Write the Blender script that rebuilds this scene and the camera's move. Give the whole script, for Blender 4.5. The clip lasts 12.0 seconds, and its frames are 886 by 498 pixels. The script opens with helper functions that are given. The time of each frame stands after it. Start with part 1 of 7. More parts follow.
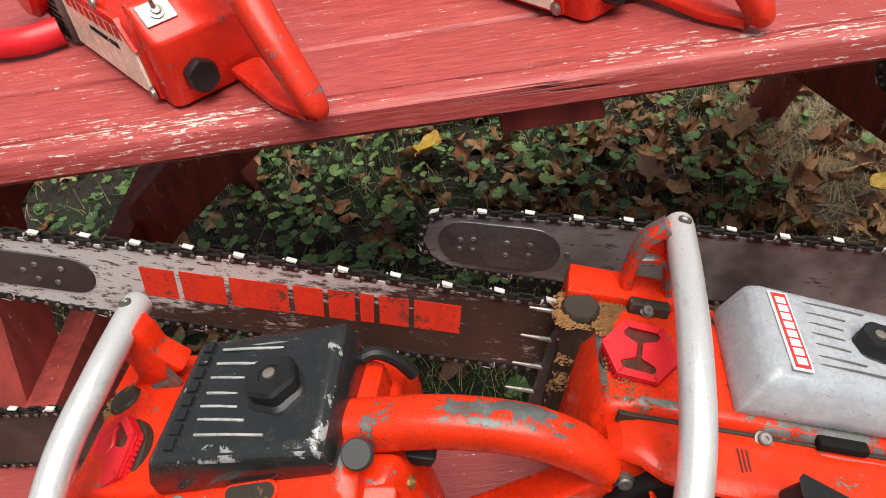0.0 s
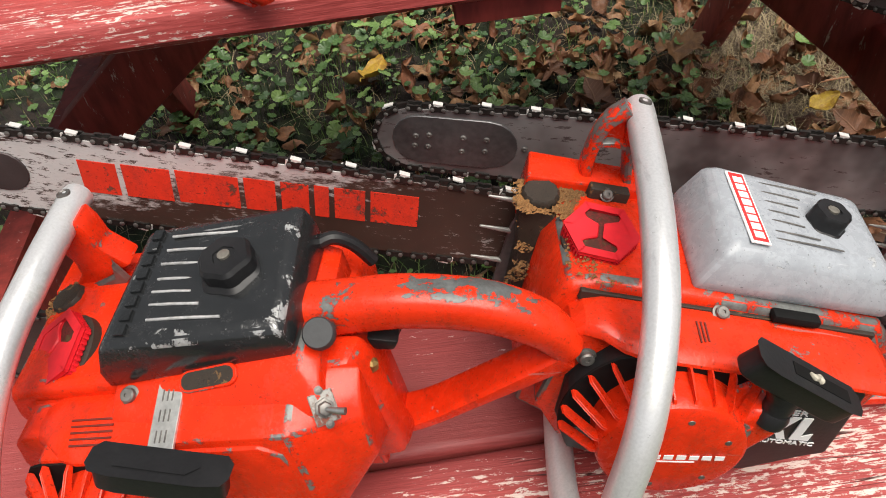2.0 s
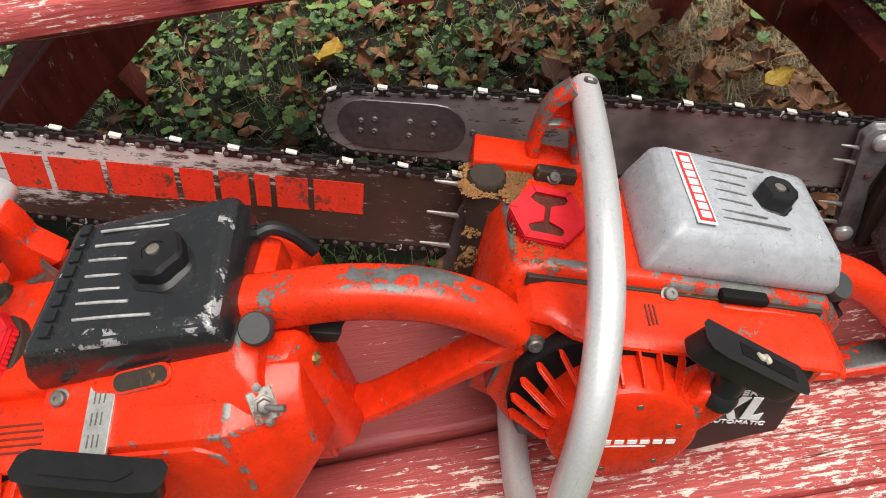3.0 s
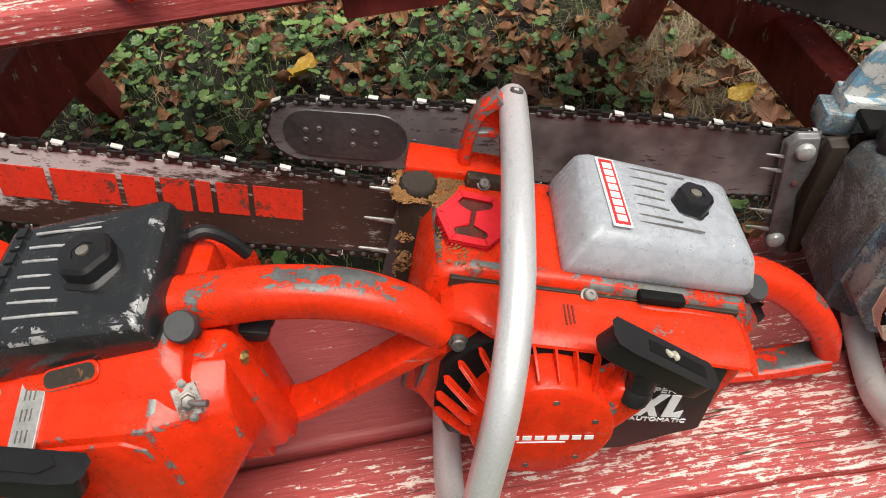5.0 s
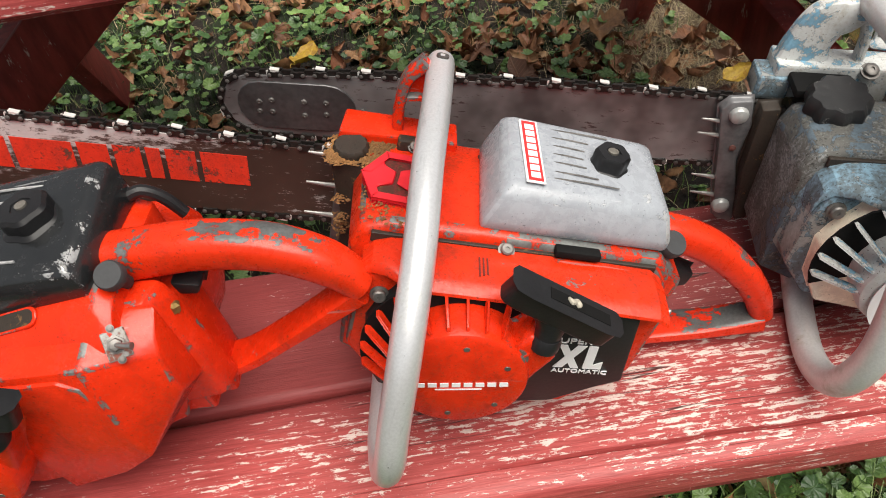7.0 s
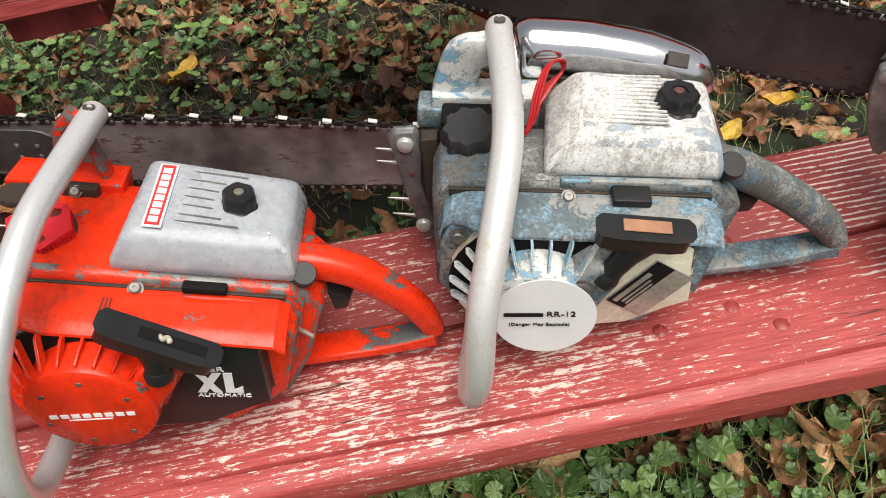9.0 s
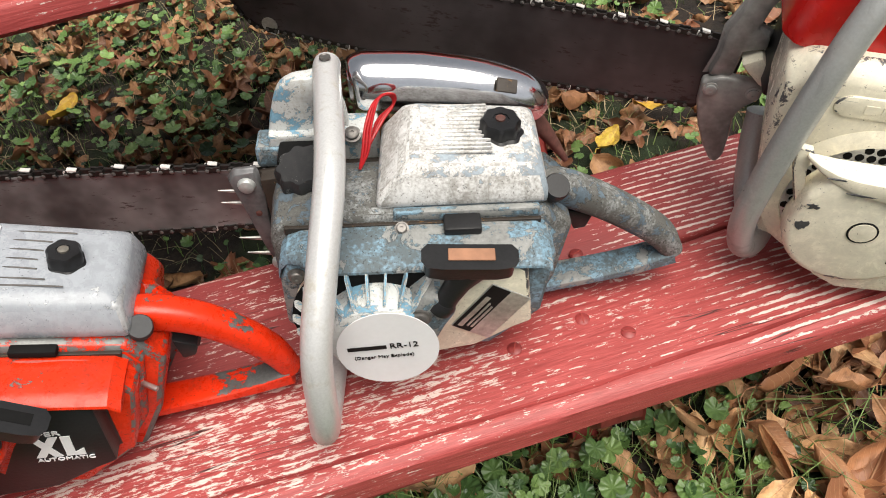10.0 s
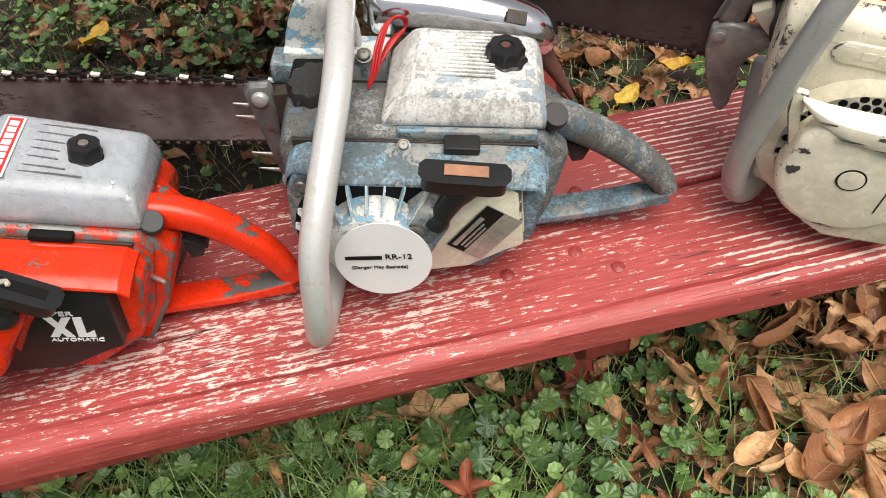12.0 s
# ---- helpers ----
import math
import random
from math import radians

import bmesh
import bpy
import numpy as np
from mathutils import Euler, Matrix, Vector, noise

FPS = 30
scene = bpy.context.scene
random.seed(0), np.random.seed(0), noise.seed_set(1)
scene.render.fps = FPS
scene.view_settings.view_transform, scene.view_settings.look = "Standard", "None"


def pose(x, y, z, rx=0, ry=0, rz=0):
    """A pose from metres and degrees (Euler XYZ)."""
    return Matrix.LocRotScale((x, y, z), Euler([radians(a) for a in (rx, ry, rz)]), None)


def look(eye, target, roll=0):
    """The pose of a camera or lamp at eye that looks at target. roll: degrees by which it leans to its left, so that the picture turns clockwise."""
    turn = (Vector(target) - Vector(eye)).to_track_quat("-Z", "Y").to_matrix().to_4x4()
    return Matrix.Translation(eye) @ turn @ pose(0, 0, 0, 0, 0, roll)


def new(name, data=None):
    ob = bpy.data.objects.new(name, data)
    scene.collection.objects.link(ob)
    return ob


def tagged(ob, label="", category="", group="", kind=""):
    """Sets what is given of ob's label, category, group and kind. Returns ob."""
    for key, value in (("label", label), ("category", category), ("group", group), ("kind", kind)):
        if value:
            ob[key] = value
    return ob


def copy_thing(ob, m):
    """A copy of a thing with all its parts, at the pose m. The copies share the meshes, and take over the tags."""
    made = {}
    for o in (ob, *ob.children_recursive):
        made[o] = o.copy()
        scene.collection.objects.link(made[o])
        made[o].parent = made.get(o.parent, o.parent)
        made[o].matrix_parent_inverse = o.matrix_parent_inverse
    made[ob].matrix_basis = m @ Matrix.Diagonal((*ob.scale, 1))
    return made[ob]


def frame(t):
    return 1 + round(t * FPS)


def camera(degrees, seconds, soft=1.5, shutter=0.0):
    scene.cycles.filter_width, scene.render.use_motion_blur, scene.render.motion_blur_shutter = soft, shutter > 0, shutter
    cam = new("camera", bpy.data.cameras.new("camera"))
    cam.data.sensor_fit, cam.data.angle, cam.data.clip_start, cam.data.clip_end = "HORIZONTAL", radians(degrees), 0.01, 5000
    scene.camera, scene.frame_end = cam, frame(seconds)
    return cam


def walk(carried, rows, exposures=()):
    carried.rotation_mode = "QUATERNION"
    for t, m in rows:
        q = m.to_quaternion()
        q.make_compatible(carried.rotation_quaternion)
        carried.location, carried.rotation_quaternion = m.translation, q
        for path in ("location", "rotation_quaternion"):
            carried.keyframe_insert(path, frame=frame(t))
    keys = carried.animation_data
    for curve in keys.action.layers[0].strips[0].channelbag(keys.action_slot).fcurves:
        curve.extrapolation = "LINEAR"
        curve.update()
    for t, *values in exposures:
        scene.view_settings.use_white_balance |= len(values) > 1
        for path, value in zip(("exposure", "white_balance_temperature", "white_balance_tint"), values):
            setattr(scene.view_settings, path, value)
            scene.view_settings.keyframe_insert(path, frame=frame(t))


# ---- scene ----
# camera
cam = camera(61.5, 12.0, 1.0)
PATH = [
    (0, (0.106, 0.106, 0.996), (-0.031, 1.607, -0.318), -10.9),
    (0.5, (0.144, 0.111, 0.982), (0.088, 1.582, -0.372), -9.9),
    (1, (0.144, 0.11, 0.976), (0.126, 1.555, -0.406), -8.9),
    (1.5, (0.095, 0.103, 0.975), (0.082, 1.523, -0.433), -8.5),
    (2, (0.09, 0.088, 0.961), (0.083, 1.479, -0.477), -8.3),
    (2.5, (0.106, 0.094, 0.951), (0.127, 1.46, -0.509), -7.9),
    (3, (0.106, 0.097, 0.952), (0.173, 1.444, -0.524), -7.5),
    (3.2, (0.121, 0.1, 0.953), (0.204, 1.444, -0.525), -7.5),
    (4.8, (0.149, 0.072, 0.952), (0.269, 1.435, -0.507), -6.3),
    (5, (0.142, 0.074, 0.955), (0.244, 1.449, -0.494), -6.5),
    (5.5, (0.085, 0.076, 0.985), (0.115, 1.482, -0.436), -7.7),
    (6, (0.065, 0.067, 0.99), (0.053, 1.492, -0.414), -8.8),
    (6.5, (0.139, 0.058, 0.96), (0.155, 1.465, -0.461), -9.0),
    (7, (0.206, 0.031, 0.948), (0.224, 1.407, -0.503), -9.3),
    (7.2, (0.238, 0.017, 0.948), (0.241, 1.386, -0.511), -9.7),
    (8.8, (0.418, -0.022, 0.972), (0.39, 1.335, -0.497), -11.8),
    (9, (0.463, -0.012, 0.966), (0.486, 1.342, -0.506), -11.6),
    (9.5, (0.52, -0.014, 0.968), (0.652, 1.328, -0.51), -11.1),
    (10, (0.536, -0.019, 0.972), (0.737, 1.316, -0.503), -10.5),
    (10.5, (0.537, -0.034, 0.98), (0.764, 1.302, -0.491), -9.9),
    (11, (0.506, -0.106, 0.987), (0.721, 1.228, -0.487), -9.2),
    (11.5, (0.48, -0.179, 0.992), (0.663, 1.139, -0.501), -8.7),
    (12, (0.543, -0.066, 0.966), (0.665, 1.215, -0.565), -9.0),
]
walk(cam, [(t, look(eye, target, roll)) for t, eye, target, roll in PATH])

# light: a bright overcast autumn day
world = bpy.data.worlds.new("sky")
scene.world = world
world.use_nodes = True
wn = world.node_tree.nodes
sky = wn.new("ShaderNodeTexSky")
sky.sky_type, sky.sun_disc = "NISHITA", False
sky.sun_elevation, sky.sun_rotation = radians(68), radians(151)
sky.air_density, sky.dust_density = 1.0, 3.0
wn["Background"].inputs["Strength"].default_value = 0.072
grey = wn.new("ShaderNodeHueSaturation")      # cloud cover takes most of the blue out of the sky
grey.inputs["Saturation"].default_value = 0.25
world.node_tree.links.new(sky.outputs["Color"], grey.inputs["Color"])
world.node_tree.links.new(grey.outputs["Color"], wn["Background"].inputs["Color"])
sun = new("sun", bpy.data.lights.new("sun", "SUN"))
sun.data.energy, sun.data.angle, sun.data.color = 4.2, radians(52), (1.0, 0.94, 0.85)
sun.matrix_world = look((0.85, -0.32, 2.8), (0.4, 0.5, 0.4))
scene.view_settings.exposure = 0.40


# ---------------------------------------------------------------- materials
class Surface:
    """A node material with short ways to add nodes."""

    def __init__(self, name, rough=0.5, metal=0.0):
        self.mat = bpy.data.materials.new(name)
        self.mat.use_nodes = True
        self.nodes, self.links = self.mat.node_tree.nodes, self.mat.node_tree.links
        self.out = self.nodes["Principled BSDF"]
        self.out.inputs["Roughness"].default_value = rough
        self.out.inputs["Metallic"].default_value = metal
        self.coord = self.nodes.new("ShaderNodeTexCoord").outputs["Object"]

    def put(self, value, socket):
        if isinstance(value, (int, float)):
            socket.default_value = value
        elif isinstance(value, tuple):
            socket.default_value = (*value, 1.0) if len(value) == 3 and socket.type == "RGBA" else value
        else:
            self.links.new(value, socket)

    def stretch(self, sx, sy, sz):
        n = self.nodes.new("ShaderNodeMapping")
        n.inputs["Scale"].default_value = (sx, sy, sz)
        self.links.new(self.coord, n.inputs["Vector"])
        return n.outputs["Vector"]

    def noise(self, scale, detail=3.0, rough=0.55, at=None, warp=0.0):
        n = self.nodes.new("ShaderNodeTexNoise")
        n.inputs["Scale"].default_value, n.inputs["Detail"].default_value = scale, detail
        n.inputs["Roughness"].default_value, n.inputs["Distortion"].default_value = rough, warp
        self.links.new(at or self.coord, n.inputs["Vector"])
        return n.outputs["Fac"]

    def cells(self, scale, at=None, feature="F1", out="Distance"):
        n = self.nodes.new("ShaderNodeTexVoronoi")
        n.feature = feature
        n.inputs["Scale"].default_value = scale
        self.links.new(at or self.coord, n.inputs["Vector"])
        return n.outputs[out]

    def math(self, op, a, b=0.0, c=0.0):
        n = self.nodes.new("ShaderNodeMath")
        n.operation = op
        for v, s in zip((a, b, c), n.inputs):
            self.put(v, s)
        return n.outputs[0]

    def step(self, v, lo, hi):
        n = self.nodes.new("ShaderNodeMapRange")
        n.interpolation_type = "SMOOTHSTEP"
        self.put(v, n.inputs["Value"])
        n.inputs["From Min"].default_value, n.inputs["From Max"].default_value = lo, hi
        return n.outputs["Result"]

    def mix(self, f, a, b, kind="MIX"):
        n = self.nodes.new("ShaderNodeMixRGB")
        n.blend_type = kind
        for v, s in zip((f, a, b), n.inputs):
            self.put(v, s)
        return n.outputs[0]

    def random(self):
        return self.nodes.new("ShaderNodeObjectInfo").outputs["Random"]

    def island(self):
        return self.nodes.new("ShaderNodeNewGeometry").outputs["Random Per Island"]

    def upward(self):
        """1 on faces that look up in the thing's own frame, where gloves rub."""
        n = self.nodes.new("ShaderNodeTexCoord").outputs["Normal"]
        z = self.nodes.new("ShaderNodeSeparateXYZ")
        self.links.new(n, z.inputs[0])
        return self.step(z.outputs[2], 0.55, 0.98)

    def bump(self, height, strength=0.3, dist=0.001):
        n = self.nodes.new("ShaderNodeBump")
        n.inputs["Strength"].default_value, n.inputs["Distance"].default_value = strength, dist
        self.put(height, n.inputs["Height"])
        self.links.new(n.outputs["Normal"], self.out.inputs["Normal"])

    def done(self, colour, rough=None, metal=None):
        self.put(colour, self.out.inputs["Base Color"])
        if rough is not None:
            self.put(rough, self.out.inputs["Roughness"])
        if metal is not None:
            self.put(metal, self.out.inputs["Metallic"])
        return self.mat


WORN_EDGE = {}      # enamel -> the same enamel where it is rubbed through along the arrises


def chipped(name, base, under, dirt, wear=0.5, grime=0.5, rough=0.35, under_metal=0.3, edge=0.5, scale=1.0, rub=0.0, arris=True, shine=0.36, rub_x=(0.19, 0.27)):
    """Enamel over cast metal: chips in patches, specks, oily smears and fine scratches; a second one for its arrises."""
    s = Surface(name)
    s.out.inputs["Specular IOR Level"].default_value = shine
    big, mid, fine = s.noise(14 * scale, 4), s.noise(62 * scale, 9, 0.74, None, 0.35), s.noise(420 * scale, 3)
    e = 0.0
    if rub:
        long = s.noise(30, 8, 0.70, s.stretch(0.5, 1.7, 1.7), 0.3)
        gx = s.nodes.new("ShaderNodeSeparateXYZ")
        s.links.new(s.coord, gx.inputs[0])
        grasp = s.math("ADD", s.math("MULTIPLY", s.step(gx.outputs[0], *rub_x), 0.92), 0.08)
        e = s.math("ADD", e, s.math("MULTIPLY", s.math("MULTIPLY", s.upward(), grasp), s.math("MULTIPLY", s.step(long, 0.36, 0.64), rub)))
    worn = s.math("ADD", s.math("ADD", s.math("MULTIPLY", big, 0.40), s.math("MULTIPLY", mid, 0.60)), e)
    chip = s.step(worn, 0.705 - 0.14 * wear, 0.712 - 0.14 * wear)
    chip = s.math("MAXIMUM", chip, s.step(s.noise(150 * scale, 5, 0.68), 0.745 - 0.07 * wear, 0.751 - 0.07 * wear))
    rim = s.step(worn, 0.684 - 0.14 * wear, 0.704 - 0.14 * wear)
    smear = s.noise(34 * scale, 6, 0.68, s.stretch(1.5, 1.0, 0.55), 0.6)
    film = s.step(s.math("ADD", s.math("MULTIPLY", smear, 0.62), s.math("MULTIPLY", fine, 0.38)), 0.60 - 0.24 * grime, 0.80 - 0.22 * grime)
    speck = s.step(s.noise(520, 2, 0.5), 0.715 - 0.07 * grime, 0.745 - 0.07 * grime)
    tone = s.mix(s.step(mid, 0.3, 0.7), tuple(c * 0.86 for c in base), tuple(min(1, c * 1.10) for c in base))
    paint = s.mix(s.math("MULTIPLY", film, 0.80 * min(1, grime + 0.2)), tone, dirt)
    paint = s.mix(s.math("MULTIPLY", speck, 0.7), paint, tuple(c * 0.30 for c in dirt))
    paint = s.mix(s.math("MULTIPLY", rim, 0.60), paint, tuple(c * 0.32 for c in dirt))
    metal = s.mix(s.math("ADD", s.math("MULTIPLY", fine, 0.6), s.math("MULTIPLY", s.step(mid, 0.4, 0.75), 0.4)), tuple(c * 0.45 for c in under), tuple(min(1, c * 1.55) for c in under))
    scratch = s.step(s.noise(46, 3, 0.5, s.stretch(0.25, 3.0, 5.0), 0.2), 0.715, 0.73)
    colour = s.mix(s.math("MULTIPLY", scratch, 0.35), s.mix(chip, paint, metal), tuple(min(1, c * 1.2 + 0.08) for c in under))
    dent = s.noise(18, 3, 0.5)
    relief = s.math("ADD", s.math("MULTIPLY", chip, -1.0), s.math("MULTIPLY", fine, 0.25))
    s.bump(s.math("ADD", s.math("ADD", relief, s.math("MULTIPLY", film, 0.25)), s.math("MULTIPLY", dent, 3.0)), 0.40, 0.0006)
    if arris:
        WORN_EDGE[s.mat] = chipped(name + "_arris", base, under, dirt, max(wear + 0.1, 0.72 + 2.4 * edge), grime, rough, under_metal, 0, scale * 1.25, 0.0, False, shine)
    gloss = s.math("ADD", s.math("ADD", s.math("MULTIPLY", s.step(mid, 0.2, 0.8), 0.14), s.math("MULTIPLY", film, 0.22)), rough - 0.04)
    return s.done(colour, s.math("ADD", gloss, s.math("MULTIPLY", chip, 0.10)), s.math("MULTIPLY", chip, under_metal))


def plain(name, colour, rough=0.5, metal=0.0, grain=300, vary=0.25, bump=0.15, scratches=0.0, pale=(0.5, 0.5, 0.5), shine=0.5):
    s = Surface(name)
    s.out.inputs["Specular IOR Level"].default_value = shine
    big, fine = s.noise(25, 4), s.noise(grain, 3)
    v = s.math("ADD", s.math("MULTIPLY", big, 0.6), s.math("MULTIPLY", fine, 0.4))
    c = s.mix(s.step(v, 0.25, 0.75), tuple(x * (1 - vary) for x in colour), tuple(min(1, x * (1 + vary)) for x in colour))
    if scratches:
        w = s.step(s.noise(90, 6, 0.7), 0.72 - 0.3 * scratches, 0.78 - 0.3 * scratches)
        c = s.mix(w, c, pale)
    s.bump(fine, bump, 0.0005)
    return s.done(c, s.math("ADD", s.math("MULTIPLY", big, 0.25), rough - 0.12), metal)


def weathered_planks(name, sound, rubbed_y=None, bench=False):
    """Thick red paint on softwood, flaking to pale primer along the grain."""
    s = Surface(name)
    shift = s.nodes.new("ShaderNodeVectorMath")
    shift.operation = "ADD"
    rnd = s.nodes.new("ShaderNodeCombineXYZ")
    for i, k in enumerate((7.0, 13.0, 5.0)):
        s.put(s.math("MULTIPLY", s.random(), k), rnd.inputs[i])
    s.links.new(s.coord, shift.inputs[0])
    s.links.new(rnd.outputs[0], shift.inputs[1])
    s.coord = shift.outputs[0]
    along = s.stretch(1, 3.2, 3.2)
    fibres = s.stretch(1, 17, 17)
    big = s.noise(3.0, 3)
    patch = s.noise(88, 6, 0.74, along, 0.3)
    streak = s.noise(21, 6, 0.68, fibres)
    grain = s.noise(60, 4, 0.6, fibres)
    ys = s.nodes.new("ShaderNodeSeparateXYZ")
    s.links.new(s.coord, ys.inputs[0])
    rings = s.math("SINE", s.math("ADD", s.math("MULTIPLY", ys.outputs[1], 820.0), s.math("MULTIPLY", s.noise(2.5, 2, 0.5, s.stretch(1, 2, 2)), 14.0)))
    rings = s.math("MULTIPLY", rings, s.math("MULTIPLY", s.step(s.noise(1.7, 2), 0.42, 0.55), 0.105))
    flat = s.nodes.new("ShaderNodeSeparateXYZ")
    s.links.new(s.nodes.new("ShaderNodeTexCoord").outputs["Normal"], flat.inputs[0])
    level = s.step(flat.outputs[2], 0.6, 0.95)
    rings = s.math("MULTIPLY", rings, level if bench else 0.0)
    v = s.math("ADD", s.math("ADD", s.math("MULTIPLY", patch, 0.42), s.math("MULTIPLY", streak, 0.34)), s.math("ADD", rings, s.math("MULTIPLY", big, 0.24)))
    if bench:
        # sounder towards one end, worn down to the growth rings towards the other
        end = s.nodes.new("ShaderNodeSeparateXYZ")
        s.links.new(s.nodes.new("ShaderNodeTexCoord").outputs["Object"], end.inputs[0])
        v = s.math("SUBTRACT", s.math("SUBTRACT", v, s.math("MULTIPLY", rings, s.step(end.outputs[0], 0.52, 0.36))), s.math("MULTIPLY", s.step(end.outputs[0], 0.22, -0.02), 0.030))
    if rubbed_y is not None:
        # more paint is gone along the front arris
        raw = s.nodes.new("ShaderNodeSeparateXYZ")
        s.links.new(s.nodes.new("ShaderNodeTexCoord").outputs["Object"], raw.inputs[0])
        near = s.step(s.math("ABSOLUTE", s.math("SUBTRACT", raw.outputs[1], rubbed_y)), 0.020, 0.004)
        v = s.math("ADD", v, s.math("MULTIPLY", near, 0.036))
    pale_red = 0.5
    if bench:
        # the front of the seat is paler and flakes more; the back is a darker red
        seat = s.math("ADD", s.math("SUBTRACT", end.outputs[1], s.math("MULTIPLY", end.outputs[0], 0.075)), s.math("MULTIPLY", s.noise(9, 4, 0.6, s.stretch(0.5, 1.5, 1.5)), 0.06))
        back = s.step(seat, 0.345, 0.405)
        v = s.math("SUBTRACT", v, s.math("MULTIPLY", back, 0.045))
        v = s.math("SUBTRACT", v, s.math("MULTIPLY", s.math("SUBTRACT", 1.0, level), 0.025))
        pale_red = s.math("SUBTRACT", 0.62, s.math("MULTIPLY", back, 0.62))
    bare = s.step(v, sound, sound + 0.005)
    crack = s.step(s.math("ABSOLUTE", s.math("SUBTRACT", s.noise(2.2, 3, 0.5, s.stretch(0.8, 22, 22)), 0.52)), 0.009, 0.0)
    crack = s.math("MULTIPLY", crack, s.step(s.noise(5, 2), 0.54, 0.64))
    red = s.mix(s.step(s.math("ADD", s.math("MULTIPLY", streak, 0.55), s.math("MULTIPLY", grain, 0.45)), 0.34, 0.66), (0.25, 0.034, 0.032), (0.47, 0.088, 0.082))
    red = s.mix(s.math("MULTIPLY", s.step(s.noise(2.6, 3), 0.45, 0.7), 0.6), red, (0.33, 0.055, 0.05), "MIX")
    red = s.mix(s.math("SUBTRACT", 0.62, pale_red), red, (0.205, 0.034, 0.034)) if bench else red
    wood = s.mix(grain, (0.52, 0.38, 0.33), (0.80, 0.70, 0.65))
    c = s.mix(crack, s.mix(bare, red, wood), (0.05, 0.012, 0.01))
    h = s.math("SUBTRACT", s.math("ADD", s.math("MULTIPLY", grain, 0.35), s.math("MULTIPLY", streak, 0.5)), s.math("ADD", s.math("MULTIPLY", bare, 0.45), crack))
    s.bump(h, 0.55, 0.0016)
    return s.done(c, s.math("ADD", s.math("MULTIPLY", bare, 0.25), 0.48))


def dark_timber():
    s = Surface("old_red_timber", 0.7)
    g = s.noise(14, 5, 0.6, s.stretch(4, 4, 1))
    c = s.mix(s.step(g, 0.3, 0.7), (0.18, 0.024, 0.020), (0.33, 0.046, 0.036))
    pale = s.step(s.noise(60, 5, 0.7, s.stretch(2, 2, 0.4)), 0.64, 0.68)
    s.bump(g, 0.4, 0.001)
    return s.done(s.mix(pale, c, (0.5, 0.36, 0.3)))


def bar_steel(name, dark, pale, mottle=0.5, rust=(0.10, 0.045, 0.035), metal=0.75, rough=0.38):
    s = Surface(name)
    brush = s.noise(30, 4, 0.6, s.stretch(1, 1, 20))
    big, spot = s.noise(9, 4, 0.6), s.noise(160, 4, 0.7, s.stretch(0.45, 1, 1.6))
    c = s.mix(s.step(big, 0.35, 0.65), dark, pale)
    c = s.mix(s.math("MULTIPLY", s.step(s.math("ADD", s.math("MULTIPLY", spot, 0.6), s.math("MULTIPLY", big, 0.4)), 0.62 - 0.2 * mottle, 0.66 - 0.2 * mottle), 0.8), c, rust)
    s.bump(s.math("ADD", s.math("MULTIPLY", brush, 0.6), spot), 0.18, 0.0004)
    return s.done(c, s.math("ADD", s.math("MULTIPLY", brush, 0.3), rough - 0.1), metal)


def painted_bar():
    """A bar with worn pale paint towards the tip and brown stain towards the root."""
    s = Surface("stained_painted_bar", 0.5)
    x = s.nodes.new("ShaderNodeSeparateXYZ")
    s.links.new(s.coord, x.inputs[0])
    spot = s.noise(190, 5, 0.75, s.stretch(0.4, 1, 1.5))
    big = s.noise(12, 4, 0.6)
    ragged = s.math("ADD", s.math("MULTIPLY", s.math("SUBTRACT", spot, 0.5), 0.10), s.math("MULTIPLY", s.math("SUBTRACT", big, 0.5), 0.07))
    along = s.step(s.math("ADD", x.outputs[0], s.math("MULTIPLY", ragged, 1.6)), -0.355, -0.318)
    height = s.math("SUBTRACT", s.math("MULTIPLY", s.math("ADD", x.outputs[0], 0.30), 0.26), x.outputs[2])
    stain = s.math("MULTIPLY", along, s.step(s.math("ADD", height, ragged), 0.000, 0.022))
    pale = s.mix(spot, (0.42, 0.41, 0.41), (0.66, 0.64, 0.63))
    brown = s.mix(big, (0.016, 0.010, 0.008), (0.090, 0.050, 0.038))
    fleck = s.step(spot, 0.53, 0.60)
    c = s.mix(stain, s.mix(fleck, pale, (0.06, 0.04, 0.035)), s.mix(s.step(s.math("ADD", s.math("MULTIPLY", spot, 0.7), s.math("MULTIPLY", big, 0.3)), 0.57, 0.63), brown, (0.34, 0.31, 0.30)))
    s.bump(spot, 0.15, 0.0004)
    return s.done(c, 0.45, 0.15)


